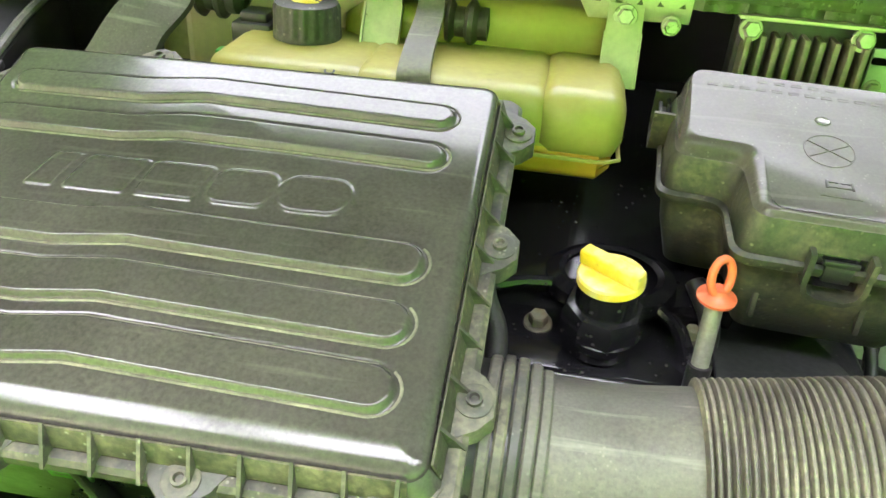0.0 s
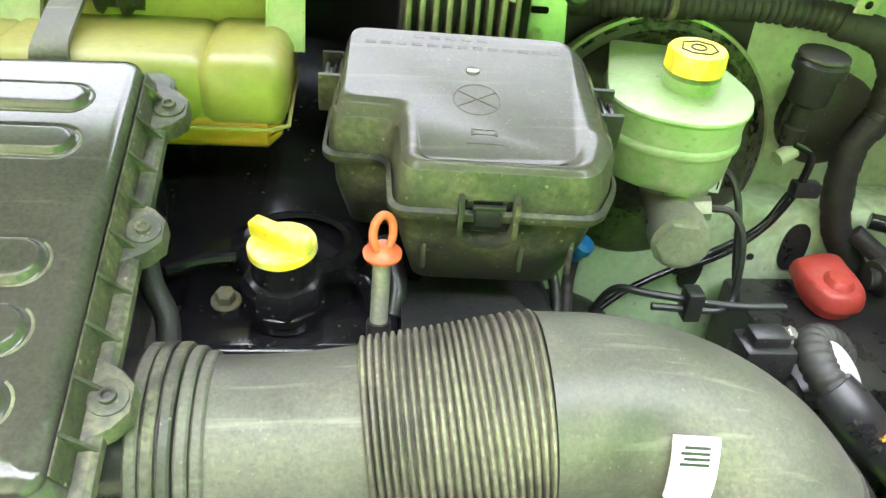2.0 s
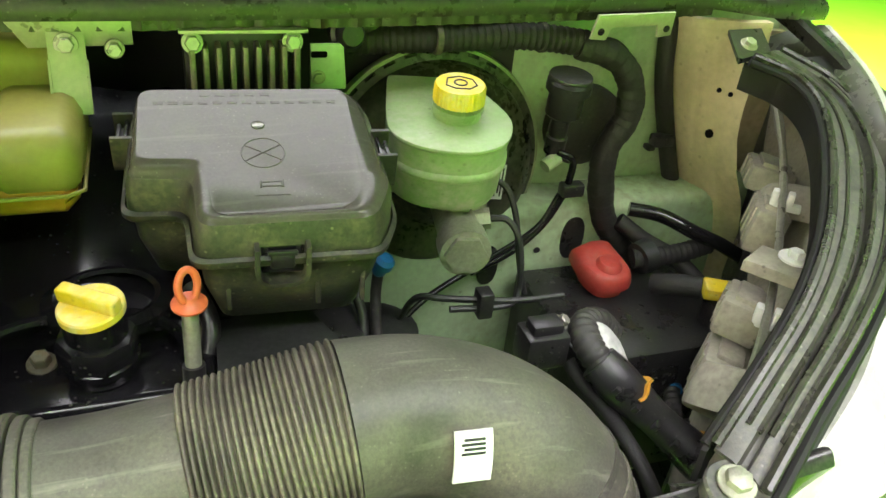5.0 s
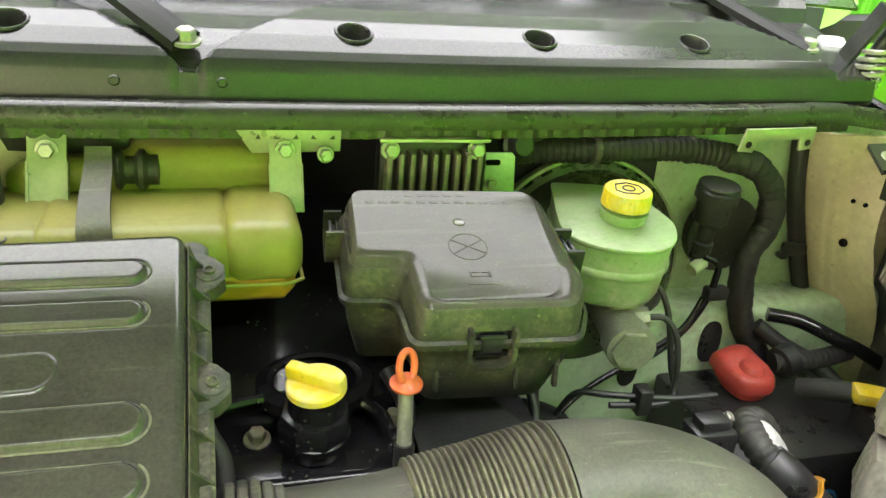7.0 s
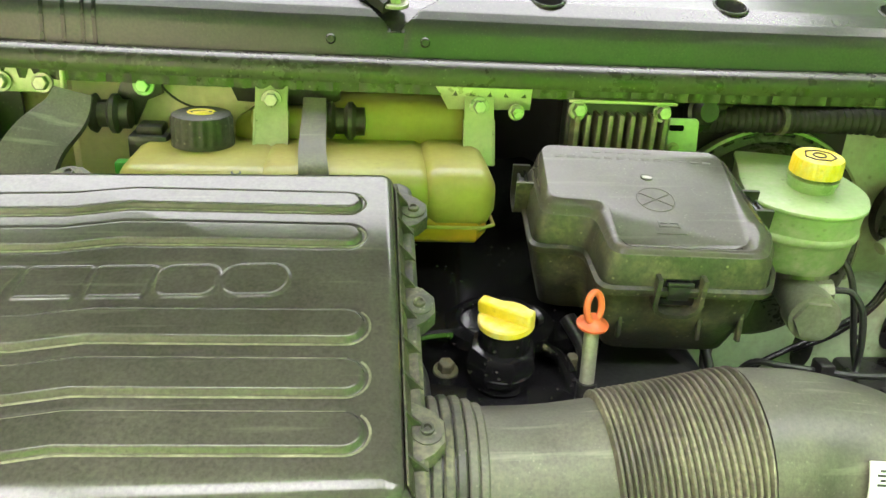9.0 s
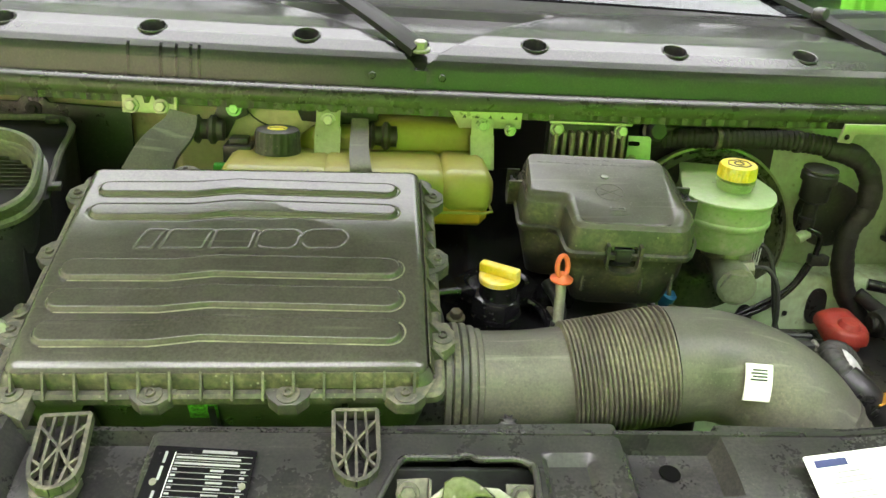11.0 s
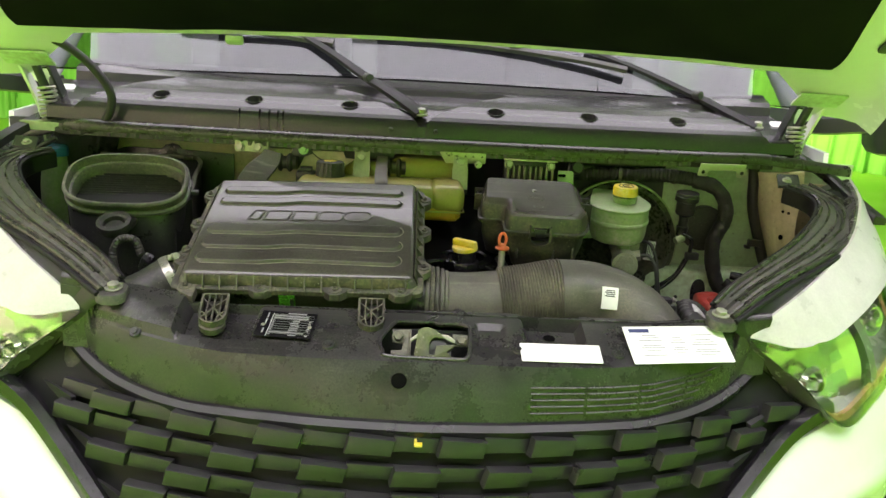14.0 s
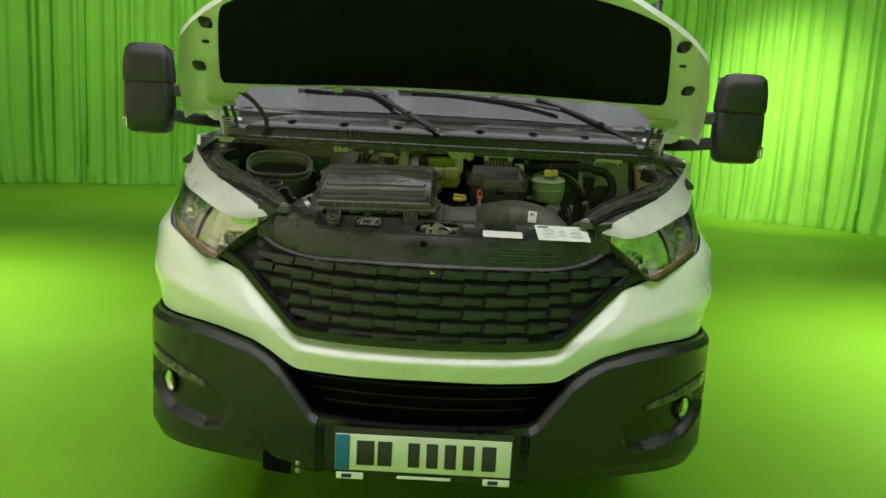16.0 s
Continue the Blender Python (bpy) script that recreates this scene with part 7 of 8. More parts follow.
for pts in ([(0.445, 0.69, 1.222), (0.462, 0.682, 1.222), (0.474, 0.672, 1.20), (0.478, 0.665, 1.15), (0.462, 0.655, 1.135), (0.40, 0.66, 1.135)],
            [(0.45, 0.74, 1.238), (0.474, 0.73, 1.238), (0.486, 0.715, 1.21), (0.494, 0.70, 1.15), (0.50, 0.69, 1.12)],
            [(0.36, 0.70, 1.10), (0.37, 0.68, 1.14), (0.40, 0.665, 1.145), (0.47, 0.655, 1.14), (0.53, 0.66, 1.135)]):
    b = B()
    tube(b, pts, 0.0036, 8, 6)
    part("brake_pipe", b, M_DARKMETAL, brake)
b = B()
slab(b, 0.428, 0.444, 0.648, 0.668, 1.125, 1.155, 0.002)
part("pipe_clip", b, M_BLACK, brake)

res = thing("brake_fluid_reservoir", "milky plastic brake fluid reservoir with a yellow cap", "reservoir", at=(0.40, 0.72, 1.24))


def res_outline(i, k=0):
    o = [(-0.058, 0.055), (-0.060, -0.02), (-0.052, -0.048), (-0.026, -0.066), (0.014, -0.070), (0.044, -0.056), (0.056, -0.03), (0.054, 0.0), (0.026, 0.05), (0.01, 0.060), (-0.05, 0.060)]
    c = spline([(x, y, 0) for x, y in o] + [(o[0][0], o[0][1], 0)], 3)[:-1]
    return [(p.x * (1 - i), p.y * (1 - i)) for p in c]


RM = pose(0.402, 0.722, 1.330, 9, 0, -14)
b = B()
loft(b, [ring_at(res_outline(z[0]), z[1]) for z in ((0.22, -0.080), (0.10, -0.075), (0.05, -0.066), (0.03, -0.042), (0.02, -0.040), (0.0, -0.0385), (-0.012, -0.037), (-0.012, -0.033), (0.0, -0.0315), (0.02, -0.030), (0.01, -0.008), (-0.02, -0.006), (-0.03, -0.004), (-0.02, -0.002), (0.04, -0.001))], m=RM)
part("body", b, M_RESERVOIR, res)
b = B()
lathe(b, [(0, 0), (0.023, 0), (0.023, 0.008), (0.025, 0.009), (0.025, 0.013), (0.02, 0.014), (0, 0.014)], RM @ pose(0.006, -0.008, -0.002), 36)
part("neck", b, M_RESERVOIR, res)
b = B()
RC = RM @ pose(0.006, -0.008, 0.013, -3, 0, 0)
knurl(b, [(0.0225, 0, 0), (0.0250, 0.001, 1), (0.0245, 0.0160, 1), (0.0230, 0.0180, 0), (0.0210, 0.0185, 0)], 30, 0.0009, RC)
rcap = part("cap", b, M_YELLOW, res, "bright yellow ribbed screw cap")
b = B()
tube(b, [RC @ Vector((x, y, 0.0188)) for x, y in ((-0.014, -0.006), (-0.006, -0.012), (0.008, -0.012), (0.015, -0.004), (0.012, 0.008), (0.0, 0.013), (-0.012, 0.008), (-0.014, -0.006))], 0.0008, 6, 1, smooth=False)
tube(b, [RC @ Vector((0.006 * math.cos(a), 0.006 * math.sin(a), 0.0188)) for a in lin(0, 2 * math.pi, 17)], 0.0009, 6, 1, smooth=False)
part("warning_mark", b, M_INK, rcap)
b = B()
box(b, (0.022, 0.03, 0.035), pose(0.412, 0.70, 1.238, 0, 0, -10), 0.006)
part("foot", b, M_RESERVOIR, res)
b = B()
tube(b, [RM @ Vector((-0.045, -0.03, -0.070)), RM @ Vector((-0.075, -0.035, -0.072))], 0.008, 14, 1, smooth=False)
part("spout", b, M_RESERVOIR, res)
b = B()
ST = pose(0.492, 0.7905, 1.208, 82, 0, 0) @ pose(0, 0, 0, 0, 0, -6)
box(b, (0.025, 0.042, 0.001), ST, 0.0003)
stk = part("sticker", b, M_LABEL, brake, "white sticker with dark bars")
for i in range(6):
    b = B()
    box(b, (0.0016, 0.034 if i % 2 else 0.026, 0.0005), ST @ pose(-0.009 + 0.0036 * i, 0, 0.0008))
    part("text_bar", b, M_INK, stk)

# ---- windscreen wipers ----
def wiper(nut, arm, blade):
    w = thing("windscreen_wiper", "black windscreen wiper with a nut on its pivot", "wiper", "windscreen wipers", at=nut)
    b_ = B()
    tube(b_, arm[:3], lambda k: 1 - 0.25 * k, 6, 5, section=[(-0.016, -0.006), (0.016, -0.006), (0.016, 0.004), (0.006, 0.009), (-0.006, 0.009), (-0.016, 0.004)], up=(0, -0.3, 1))
    head = part("arm", b_, M_LIP, w)
    b_ = B()
    tube(b_, arm[2:], lambda k: 1 - 0.3 * k, 6, 5, section=[(-0.0115, -0.005), (0.0115, -0.005), (0.010, 0.003), (-0.010, 0.003)], up=(0, -0.5, 1))
    part("arm_end", b_, M_LIP, w)
    b_ = B()
    cyl(b_, 0.010, 0.02, Matrix.Translation(Vector(arm[2])) @ pose(0, -0.01, 0, 90, 0, 30), 14)
    part("joint", b_, M_BLACK, w)
    b_ = B()
    hexbolt(b_, 0.009, 0.014, Matrix.Translation(Vector(nut)) @ pose(0, 0, 0.004, 12, 0, 0), 1.5)
    part("nut", b_, M_STEEL, head, "bright steel nut")
    b_ = B()
    tube(b_, blade, 1, 4, 5, section=[(-0.010, -0.005), (0.002, -0.009), (0.010, -0.003), (0.004, 0.005), (-0.008, 0.004)], up=(0, -0.6, 0.8))
    bl = part("blade", b_, M_RUBBER, w)
    b_ = B()
    p = Vector(blade[len(blade) // 2])
    box(b_, (0.03, 0.012, 0.012), Matrix.Translation(p + Vector((0, 0, 0.006))) @ pose(0, 0, 0, 40, 0, 8), 0.003)
    part("connector", b_, M_BLACK, bl)


wiper((-0.013, 0.800, 1.468), [(-0.013, 0.800, 1.474), (-0.075, 0.86, 1.508), (-0.138, 0.93, 1.537), (-0.22, 1.01, 1.582), (-0.335, 1.085, 1.638)],
      [(-0.225, 1.048, 1.606), (-0.30, 1.060, 1.614), (-0.38, 1.070, 1.622), (-0.47, 1.078, 1.630), (-0.60, 1.10, 1.645)])
wiper((0.735, 0.90, 1.470), [(0.735, 0.90, 1.474), (0.68, 0.95, 1.502), (0.615, 1.0, 1.535), (0.50, 1.045, 1.582), (0.37, 1.075, 1.624)],
      [(0.46, 1.022, 1.583), (0.36, 1.038, 1.598), (0.20, 1.056, 1.614), (0.02, 1.068, 1.626), (-0.185, 1.072, 1.630)])

# ---- behind the engine, driver's side ----
pipe = thing("corrugated_pipe", "black corrugated heater pipe along the bulkhead", "pipe", at=(0.5, 0.9, 1.34))
b = B()
base = spline([(0.325, 0.83, 1.362), (0.387, 0.818, 1.367), (0.45, 0.815, 1.369), (0.522, 0.812, 1.370), (0.585, 0.80, 1.365)], 26)
tube(b, base, lambda k: 0.0135 + 0.0018 * (0.5 - 0.5 * math.cos(2 * math.pi * 34 * k)), 16, 1, smooth=False)
part("pipe", b, M_TAPE, pipe)
for x in (0.415, 0.535):
    b = B()
    tube(b, [(x - 0.003, 0.8135, 1.3685), (x + 0.003, 0.8135, 1.3685)], 0.0162, 20, 1, smooth=False)
    part("cable_tie", b, M_RIM, pipe)
loom = thing("taped_loom", "thick wiring loom wrapped in black cloth tape", "wiring loom", at=(0.74, 0.9, 1.1))
b = B()
lp_ = [(0.575, 0.80, 1.364), (0.615, 0.79, 1.354), (0.640, 0.785, 1.325), (0.645, 0.785, 1.283), (0.628, 0.785, 1.243), (0.632, 0.785, 1.19), (0.650, 0.785, 1.14), (0.68, 0.78, 1.10), (0.71, 0.76, 1.05)]
tube(b, lp_, lambda k: 0.0150 + 0.0010 * ((k * 27) % 1.0) + 0.0005 * math.sin(k * 61 + 1) + 0.0006 * math.sin(k * 23), 18, 26)
part("loom", b, M_TAPE, loom)
b = B()
lathe(b, [(0, 0), (0.045, 0), (0.05, 0.006), (0.05, 0.02), (0.04, 0.026), (0, 0.026)], pose(0.618, 0.845, 1.255, 90, 0, 0), 30)
part("grommet", b, M_RUBBER, loom, "black rubber grommet in the bulkhead")
sens = thing("vacuum_valve", "black cylindrical valve with a pale green hose fitting", "valve", at=(0.62, 0.88, 1.17))
b = B()
lathe(b, [(0, 0.060), (0.026, 0.060), (0.030, 0.056), (0.030, 0.044), (0.024, 0.042), (0.024, 0.012), (0.020, 0.008), (0.012, 0.004), (0.012, -0.02), (0.015, -0.022), (0.014, -0.045), (0.009, -0.048), (0.009, -0.062), (0, -0.062)], pose(0.553, 0.772, 1.288, 6, 0, 0) @ Matrix.Diagonal((0.82, 0.82, 0.86, 1)), 32)
part("body", b, M_BLACK, sens)
b = B()
lathe(b, [(0.021, 0), (0.0238, 0.002), (0.023, 0.004), (0.016, 0.0045), (0, 0.0045)], pose(0.553, 0.767, 1.339, 6, 0, 0), 32)
part("lid", b, M_RUBBER, sens)
b = B()
tube(b, [(0.555, 0.768, 1.246), (0.538, 0.763, 1.238)], 0.008, 14, 1, smooth=False)
part("fitting", b, M_RESERVOIR, sens)
b = B()
tube(b, [(0.552, 0.765, 1.254), (0.570, 0.760, 1.245), (0.571, 0.76, 1.222), (0.566, 0.76, 1.20), (0.547, 0.76, 1.163), (0.512, 0.76, 1.13), (0.46, 0.755, 1.11)], 0.0042, 10, 7)
part("hose", b, M_GLOSS, sens)
b = B()
slab(b, 0.562, 0.590, 0.752, 0.768, 1.200, 1.216, 0.003)
part("hose_clip", b, M_BLACK, sens)
for n_, pts, r, mtl, lab in (("cable", [(0.724, 0.862, 1.400), (0.727, 0.860, 1.371), (0.729, 0.848, 1.306), (0.755, 0.848, 1.226), (0.800, 0.843, 1.10), (0.820, 0.832, 1.013)], 0.0114, M_TAPE, "straight black taped cable on the wing panel"),
                             ("hose", [(0.672, 0.775, 1.165), (0.707, 0.755, 1.163), (0.743, 0.729, 1.15), (0.787, 0.72, 1.13), (0.827, 0.711, 1.10), (0.84, 0.70, 1.04)], 0.009, M_GLOSS, "black hose beside the battery"),
                             ("hose", [(0.66, 0.775, 1.15), (0.69, 0.755, 1.13), (0.73, 0.73, 1.11), (0.76, 0.69, 1.08)], 0.0105, M_TAPE, "thick black hose beside the battery"),
                             ("cable", [(0.34, 0.72, 1.16), (0.335, 0.71, 1.12), (0.33, 0.66, 1.09), (0.36, 0.62, 1.03)], 0.006, M_RUBBER, "black cable below the fuse box"),
                             ("cable", [(0.29, 0.66, 1.20), (0.30, 0.63, 1.16), (0.29, 0.60, 1.12), (0.28, 0.57, 1.05)], 0.005, M_DARKMETAL, "grey corrugated cable below the fuse box"),
                             ("cable", [(0.33, 0.68, 1.08), (0.40, 0.73, 1.10), (0.48, 0.755, 1.125), (0.54, 0.76, 1.16), (0.565, 0.765, 1.20)], 0.0035, M_GLOSS, "thin black cable across the strut tower"),
                             ("cable", [(-0.015, 0.57, 1.26), (-0.005, 0.545, 1.235), (0.006, 0.53, 1.215), (0.008, 0.50, 1.18)], 0.008, M_TAPE, "black taped cable beside the filter box")):
    th = thing(n_, lab, n_, at=pts[0])
    b = B()
    tube(b, pts, r, 12, 7)
    part("sleeve", b, mtl, th)
bc = thing("blue_connector", "small blue plug on a black cable", "connector", at=(0.342, 0.72, 1.15))
b = B()
lathe(b, [(0, 0), (0.006, 0), (0.008, 0.004), (0.008, 0.012), (0.011, 0.014), (0.011, 0.022), (0.007, 0.026), (0, 0.026)], pose(0.338, 0.718, 1.150, 20, 15, 0), 16)
part("plug", b, M_BLUE, bc)

# battery, its terminals and leads
bat = thing("battery", "black battery with a red terminal cover", "battery", at=(0.66, 0.70, 0.9))
b = B()
slab(b, 0.535, 0.76, 0.60, 0.785, 0.90, 1.085, 0.006)
part("case", b, M_BLACK, bat)
b = B()
rings = []
cover = spline([(x, y, 0) for x, y in ((-0.04, 0.045), (-0.042, 0.0), (-0.028, -0.04), (0.0, -0.052), (0.03, -0.045), (0.040, -0.02), (0.036, 0.03), (0.03, 0.055), (0.0, 0.06), (-0.04, 0.045))], 5)[:-1]
for k, z in ((0.78, 1.086), (0.80, 1.096), (1.0, 1.098), (1.02, 1.104), (0.985, 1.111), (0.93, 1.115), (0.86, 1.1175), (0.6, 1.119), (0.3, 1.120)):
    rings.append([(0.622 + k * p.x * 0.74, 0.731 + k * p.y * 0.66, z + 0.006 + 0.10 * p.y) for p in cover])
loft(b, rings)
red = part("terminal_cover", b, M_RED, bat, "glossy red terminal cover")
b = B()
lathe(b, [(0, 0.005), (0.012, 0.004), (0.016, 0.0), (0.018, -0.006)], pose(0.624, 0.722, 1.1245, 8, 0, 0), 24)
part("dome", b, M_RED, red)
b = B()
tube(b, [(0.665, 0.735, 1.118), (0.695, 0.728, 1.122), (0.73, 0.727, 1.125), (0.77, 0.733, 1.128)], lambda k: 0.0118 + 0.0007 * math.sin(k * 90), 16, 14)
part("lead", b, M_TAPE, bat)
b = B()
lathe(b, [(0, 0), (0.02, 0), (0.021, 0.018), (0.018, 0.02), (0, 0.02)], pose(0.672, 0.733, 1.118, 0, 80, 10), 20)
part("lead_nut", b, M_DARKMETAL, bat)
yc_ = thing("fuse_holder", "yellow and red fuse holder beside the lamp housing", "fuse holder", at=(0.70, 0.64, 1.12))
b = B()
box(b, (0.040, 0.024, 0.016), pose(0.720, 0.638, 1.130, 10, 5, -20), 0.003)
part("cover", b, M_YELLOW, yc_)
b = B()
box(b, (0.02, 0.028, 0.03), pose(0.738, 0.618, 1.118, 0, 0, -20), 0.003)
part("side", b, M_ORANGE, yc_)
b = B()
tube(b, [(0.705, 0.650, 1.127), (0.685, 0.668, 1.122), (0.67, 0.69, 1.11)], 0.013, 14, 5)
part("sleeve", b, M_TAPE, yc_)
b = B()
slab(b, 0.71, 0.75, 0.60, 0.65, 1.05, 1.115, 0.004)
part("mount", b, M_BLACK, yc_)

# big black plug harness with orange locks
hn = thing("plug_harness", "thick black plug harness with orange locks", "wiring loom", at=(0.53, 0.5, 1.1))
b = B()
tube(b, [(0.56, 0.605, 1.120), (0.54, 0.602, 1.140), (0.515, 0.588, 1.150), (0.507, 0.56, 1.147), (0.515, 0.535, 1.135)], lambda k: 0.0145 + 0.0009 * math.sin(k * 90), 18, 16)
part("ribbed_sleeve", b, M_RUBBER, hn)
b = B()
tube(b, [(0.510, 0.545, 1.140), (0.530, 0.522, 1.122), (0.556, 0.498, 1.100), (0.579, 0.473, 1.082), (0.60, 0.45, 1.065)], lambda k: 0.0195 + 0.0022 * math.sin(k * 9), 18, 8)
part("plug_body", b, M_BLACK, hn)
M_LOCK = mat("orange_lock", (0.62, 0.30, 0.03), 0.4)
for c, d in (((0.537, 0.515, 1.117), (0.62, -0.60, -0.50)), ((0.583, 0.468, 1.079), (0.62, -0.60, -0.50))):
    d = Vector(d).normalized()
    e1 = d.cross(Vector((0, 0, 1))).normalized()
    e2 = e1.cross(d)
    b = B()
    tube(b, [Vector(c) + (e1 * math.cos(a) + e2 * -math.sin(a)) * 0.0222 + d * 0.002 * math.sin(5 * a) for a in lin(2.6, 5.6, 14)], 1, 4, 1, smooth=False, section=[(-0.0028, -0.0012), (0.0028, -0.0012), (0.0028, 0.0012), (-0.0028, 0.0012)], up=tuple(d))
    part("lock", b, M_LOCK, hn, "worn orange lock band")
for i in range(5):
    b = B()
    k = i / 4
    box(b, (0.043, 0.006, 0.010), pose(0.527 + 0.06 * k, 0.524 - 0.06 * k, 1.132 - 0.05 * k, 30, 0, 42), 0.002)
    part("plug_rib", b, M_BLACK, hn)
b = B()
sheet(b, lambda u, v: (0.518 + 0.030 * u + 0.012 * v, 0.582 - 0.004 * u - 0.045 * v, 1.160 - 0.020 * u * u - 0.030 * v + 0.002 * math.sin(9 * v)), lin(0, 1, 6), lin(0, 1, 8), thick=(0, 0.0006, -0.001))
part("paper_flap", b, mat("crumpled_paper", (0.52, 0.52, 0.50), 0.6, vary=0.25, blot=60), hn, "crumpled pale paper flap")
sb = thing("relay_socket", "small black relay socket with a bolt", "relay", at=(0.47, 0.58, 1.12))
b = B()
slab(b, 0.445, 0.49, 0.565, 0.60, 1.12, 1.158, 0.004)
slab(b, 0.452, 0.484, 0.572, 0.594, 1.156, 1.168, 0.003)
part("socket", b, M_BLACK, sb)
b = B()
hexbolt(b, 0.006, 0.009, pose(0.487, 0.588, 1.158, 20, 30, 0), 1.4)
part("bolt", b, M_STEEL, sb)

# ---- backs of the headlamps with adjusting rod ----
for sd in (-1, 1):
    hb = thing("lamp_housing", "dusty grey-brown back of a headlamp", "lamp housing", "headlamp backs", at=(sd * 0.72, 0.5, 1.0))
    INNER = spline([(sd * x, y, z) for x, y, z in ((0.90, 0.84, 1.27), (0.854, 0.775, 1.21), (0.795, 0.692, 1.165), (0.731, 0.612, 1.135), (0.677, 0.565, 1.11), (0.640, 0.54, 1.06), (0.62, 0.52, 0.98))], 5)
    OUTER = spline([(sd * x, y, z) for x, y, z in ((0.885, 0.75, 1.322), (0.838, 0.665, 1.298), (0.775, 0.575, 1.275), (0.705, 0.495, 1.255), (0.640, 0.44, 1.235), (0.575, 0.405, 1.205), (0.55, 0.40, 1.10))], 5)
    b = B()
    sheet(b, lambda i, v: INNER[int(i)].lerp(OUTER[int(i)], v) + Vector((0, 0, -0.020 * math.sin(math.pi * v) - 0.012 * (1 if 8 < i < 13 else 0) * (1 if v > 0.3 else 0) + 0.005 * noise.noise(Vector((i * 0.6, v * 6, sd))))), list(range(len(INNER))), lin(0, 1, 12), thick=(0, 0, -0.01))
    part("back_shell", b, M_HOUSING, hb)
    b = B()
    sheet(b, lambda i, v: INNER[int(i)] + Vector((0, 0.006 * v, -0.16 * v)), list(range(len(INNER))), lin(0, 1, 5), thick=(sd * 0.008, -0.006, 0))
    part("side_shell", b, M_BLACK, hb)
    for i, v, r in ((9, 0.45, 0.040), (24, 0.45, 0.036)):
        b = B()
        p = INNER[i].lerp(OUTER[i], v)
        lathe(b, [(0, 0.022), (r * 0.7, 0.022), (r * 0.85, 0.016), (r, 0.0), (r * 1.08, -0.02)], Matrix.Translation(p) @ pose(0, 0, 0, -28, sd * 20, 0), 26)
        part("bulb_cover", b, M_HOUSING, hb)
    for (x_, y_, z_), (lx, ly, lz), turn_ in (((0.640, 0.520, 1.120), (0.075, 0.050, 0.060), -46), ((0.668, 0.548, 1.172), (0.060, 0.045, 0.040), -44), ((0.762, 0.650, 1.208), (0.080, 0.036, 0.050), -52), ((0.800, 0.706, 1.236), (0.060, 0.050, 0.030), -56)):
        b = B()
        m = pose(sd * x_, y_, z_, 8, sd * 6, sd * -turn_ if sd < 0 else -turn_)
        box(b, (lx, ly, lz), m, 0.005)
        for o in (-0.3, 0.0, 0.3):
            box(b, (0.004, ly + 0.004, lz * 0.8), m @ pose(o * lx, 0, 0.002), 0.001)
        box(b, (lx * 0.7, ly * 0.5, 0.010), m @ pose(0, 0.002, lz / 2), 0.002)
        part("stepped_block", b, M_HOUSING, hb)
    b = B()
    prism(b, [(-0.045, -0.018), (0.035, -0.024), (0.045, 0.016), (-0.035, 0.022)], 0.012, pose(sd * 0.678, 0.515, 1.236, 0, 0, sd * -48), 0.002)
    tab = part("fixing_tab", b, M_HOUSING, hb)
    b = B()
    hexbolt(b, 0.0075, 0.010, pose(sd * 0.684, 0.526, 1.248), 2.0)
    part("bolt", b, M_LABEL, tab, "pale plastic bolt")
    b = B()
    rod = [(sd * x, y, z) for x, y, z in ((0.768, 0.807, 1.385), (0.812, 0.800, 1.355), (0.818, 0.755, 1.315), (0.808, 0.715, 1.285), (0.784, 0.67, 1.262), (0.757, 0.632, 1.247), (0.697, 0.556, 1.227), (0.637, 0.49, 1.214), (0.59, 0.444, 1.20), (0.555, 0.41, 1.18))]
    tube(b, rod, lambda k: 0.0042 if k > 0.35 else 0.0055, 8, 6)
    part("rod", b, M_STEEL if sd > 0 else M_DARKMETAL, hb, "thin release cable along the housing")
    for i in (5, 7):
        b = B()
        m = Matrix.Translation(rod[i]) @ pose(0, 0, 0, 0, 0, -42 * sd)
        box(b, (0.030, 0.012, 0.008), m @ pose(0.006, 0, -0.006), 0.002)
        for o in (-0.008, 0.008):
            box(b, (0.007, 0.012, 0.018), m @ pose(o, 0, 0.002), 0.002)
        part("rod_clip", b, M_LABEL, hb, "white plastic clip")

# ---- passenger's side: heater air intake, bottle and hose ----
OM = pose(-0.5634, 0.636, 1.336, 34.4, 0, 5.4) @ Matrix.Diagonal((0.911, 0.741, 1, 1))
ai = thing("heater_air_intake", "large black oval air intake housing with a filter inside", "air intake", at=(-0.6, 0.69, 1.0))
b = B()


def oring(rx, ry, z):
    return [(x, y, z) for x, y in oval(rx, ry, 56, 2.9)]


loft(b, [oring(0.121, 0.091, -0.030), oring(0.125, 0.095, -0.027), oring(0.125, 0.095, -0.020), oring(0.120, 0.090, -0.017), oring(0.120, 0.090, -0.009), oring(0.124, 0.094, -0.005), oring(0.124, 0.094, 0.002), oring(0.121, 0.091, 0.005), oring(0.117, 0.087, 0.005), oring(0.1155, 0.0855, 0.001), oring(0.1145, 0.0845, -0.012), oring(0.110, 0.080, -0.015), oring(0.109, 0.079, -0.013), oring(0.107, 0.077, -0.016), oring(0.106, 0.076, -0.05)], caps=(False, False), m=OM)
part("mouth", b, M_MOUTH, ai, "rounded rubber mouth with a stepped inner rim")
b = B()
rings = []
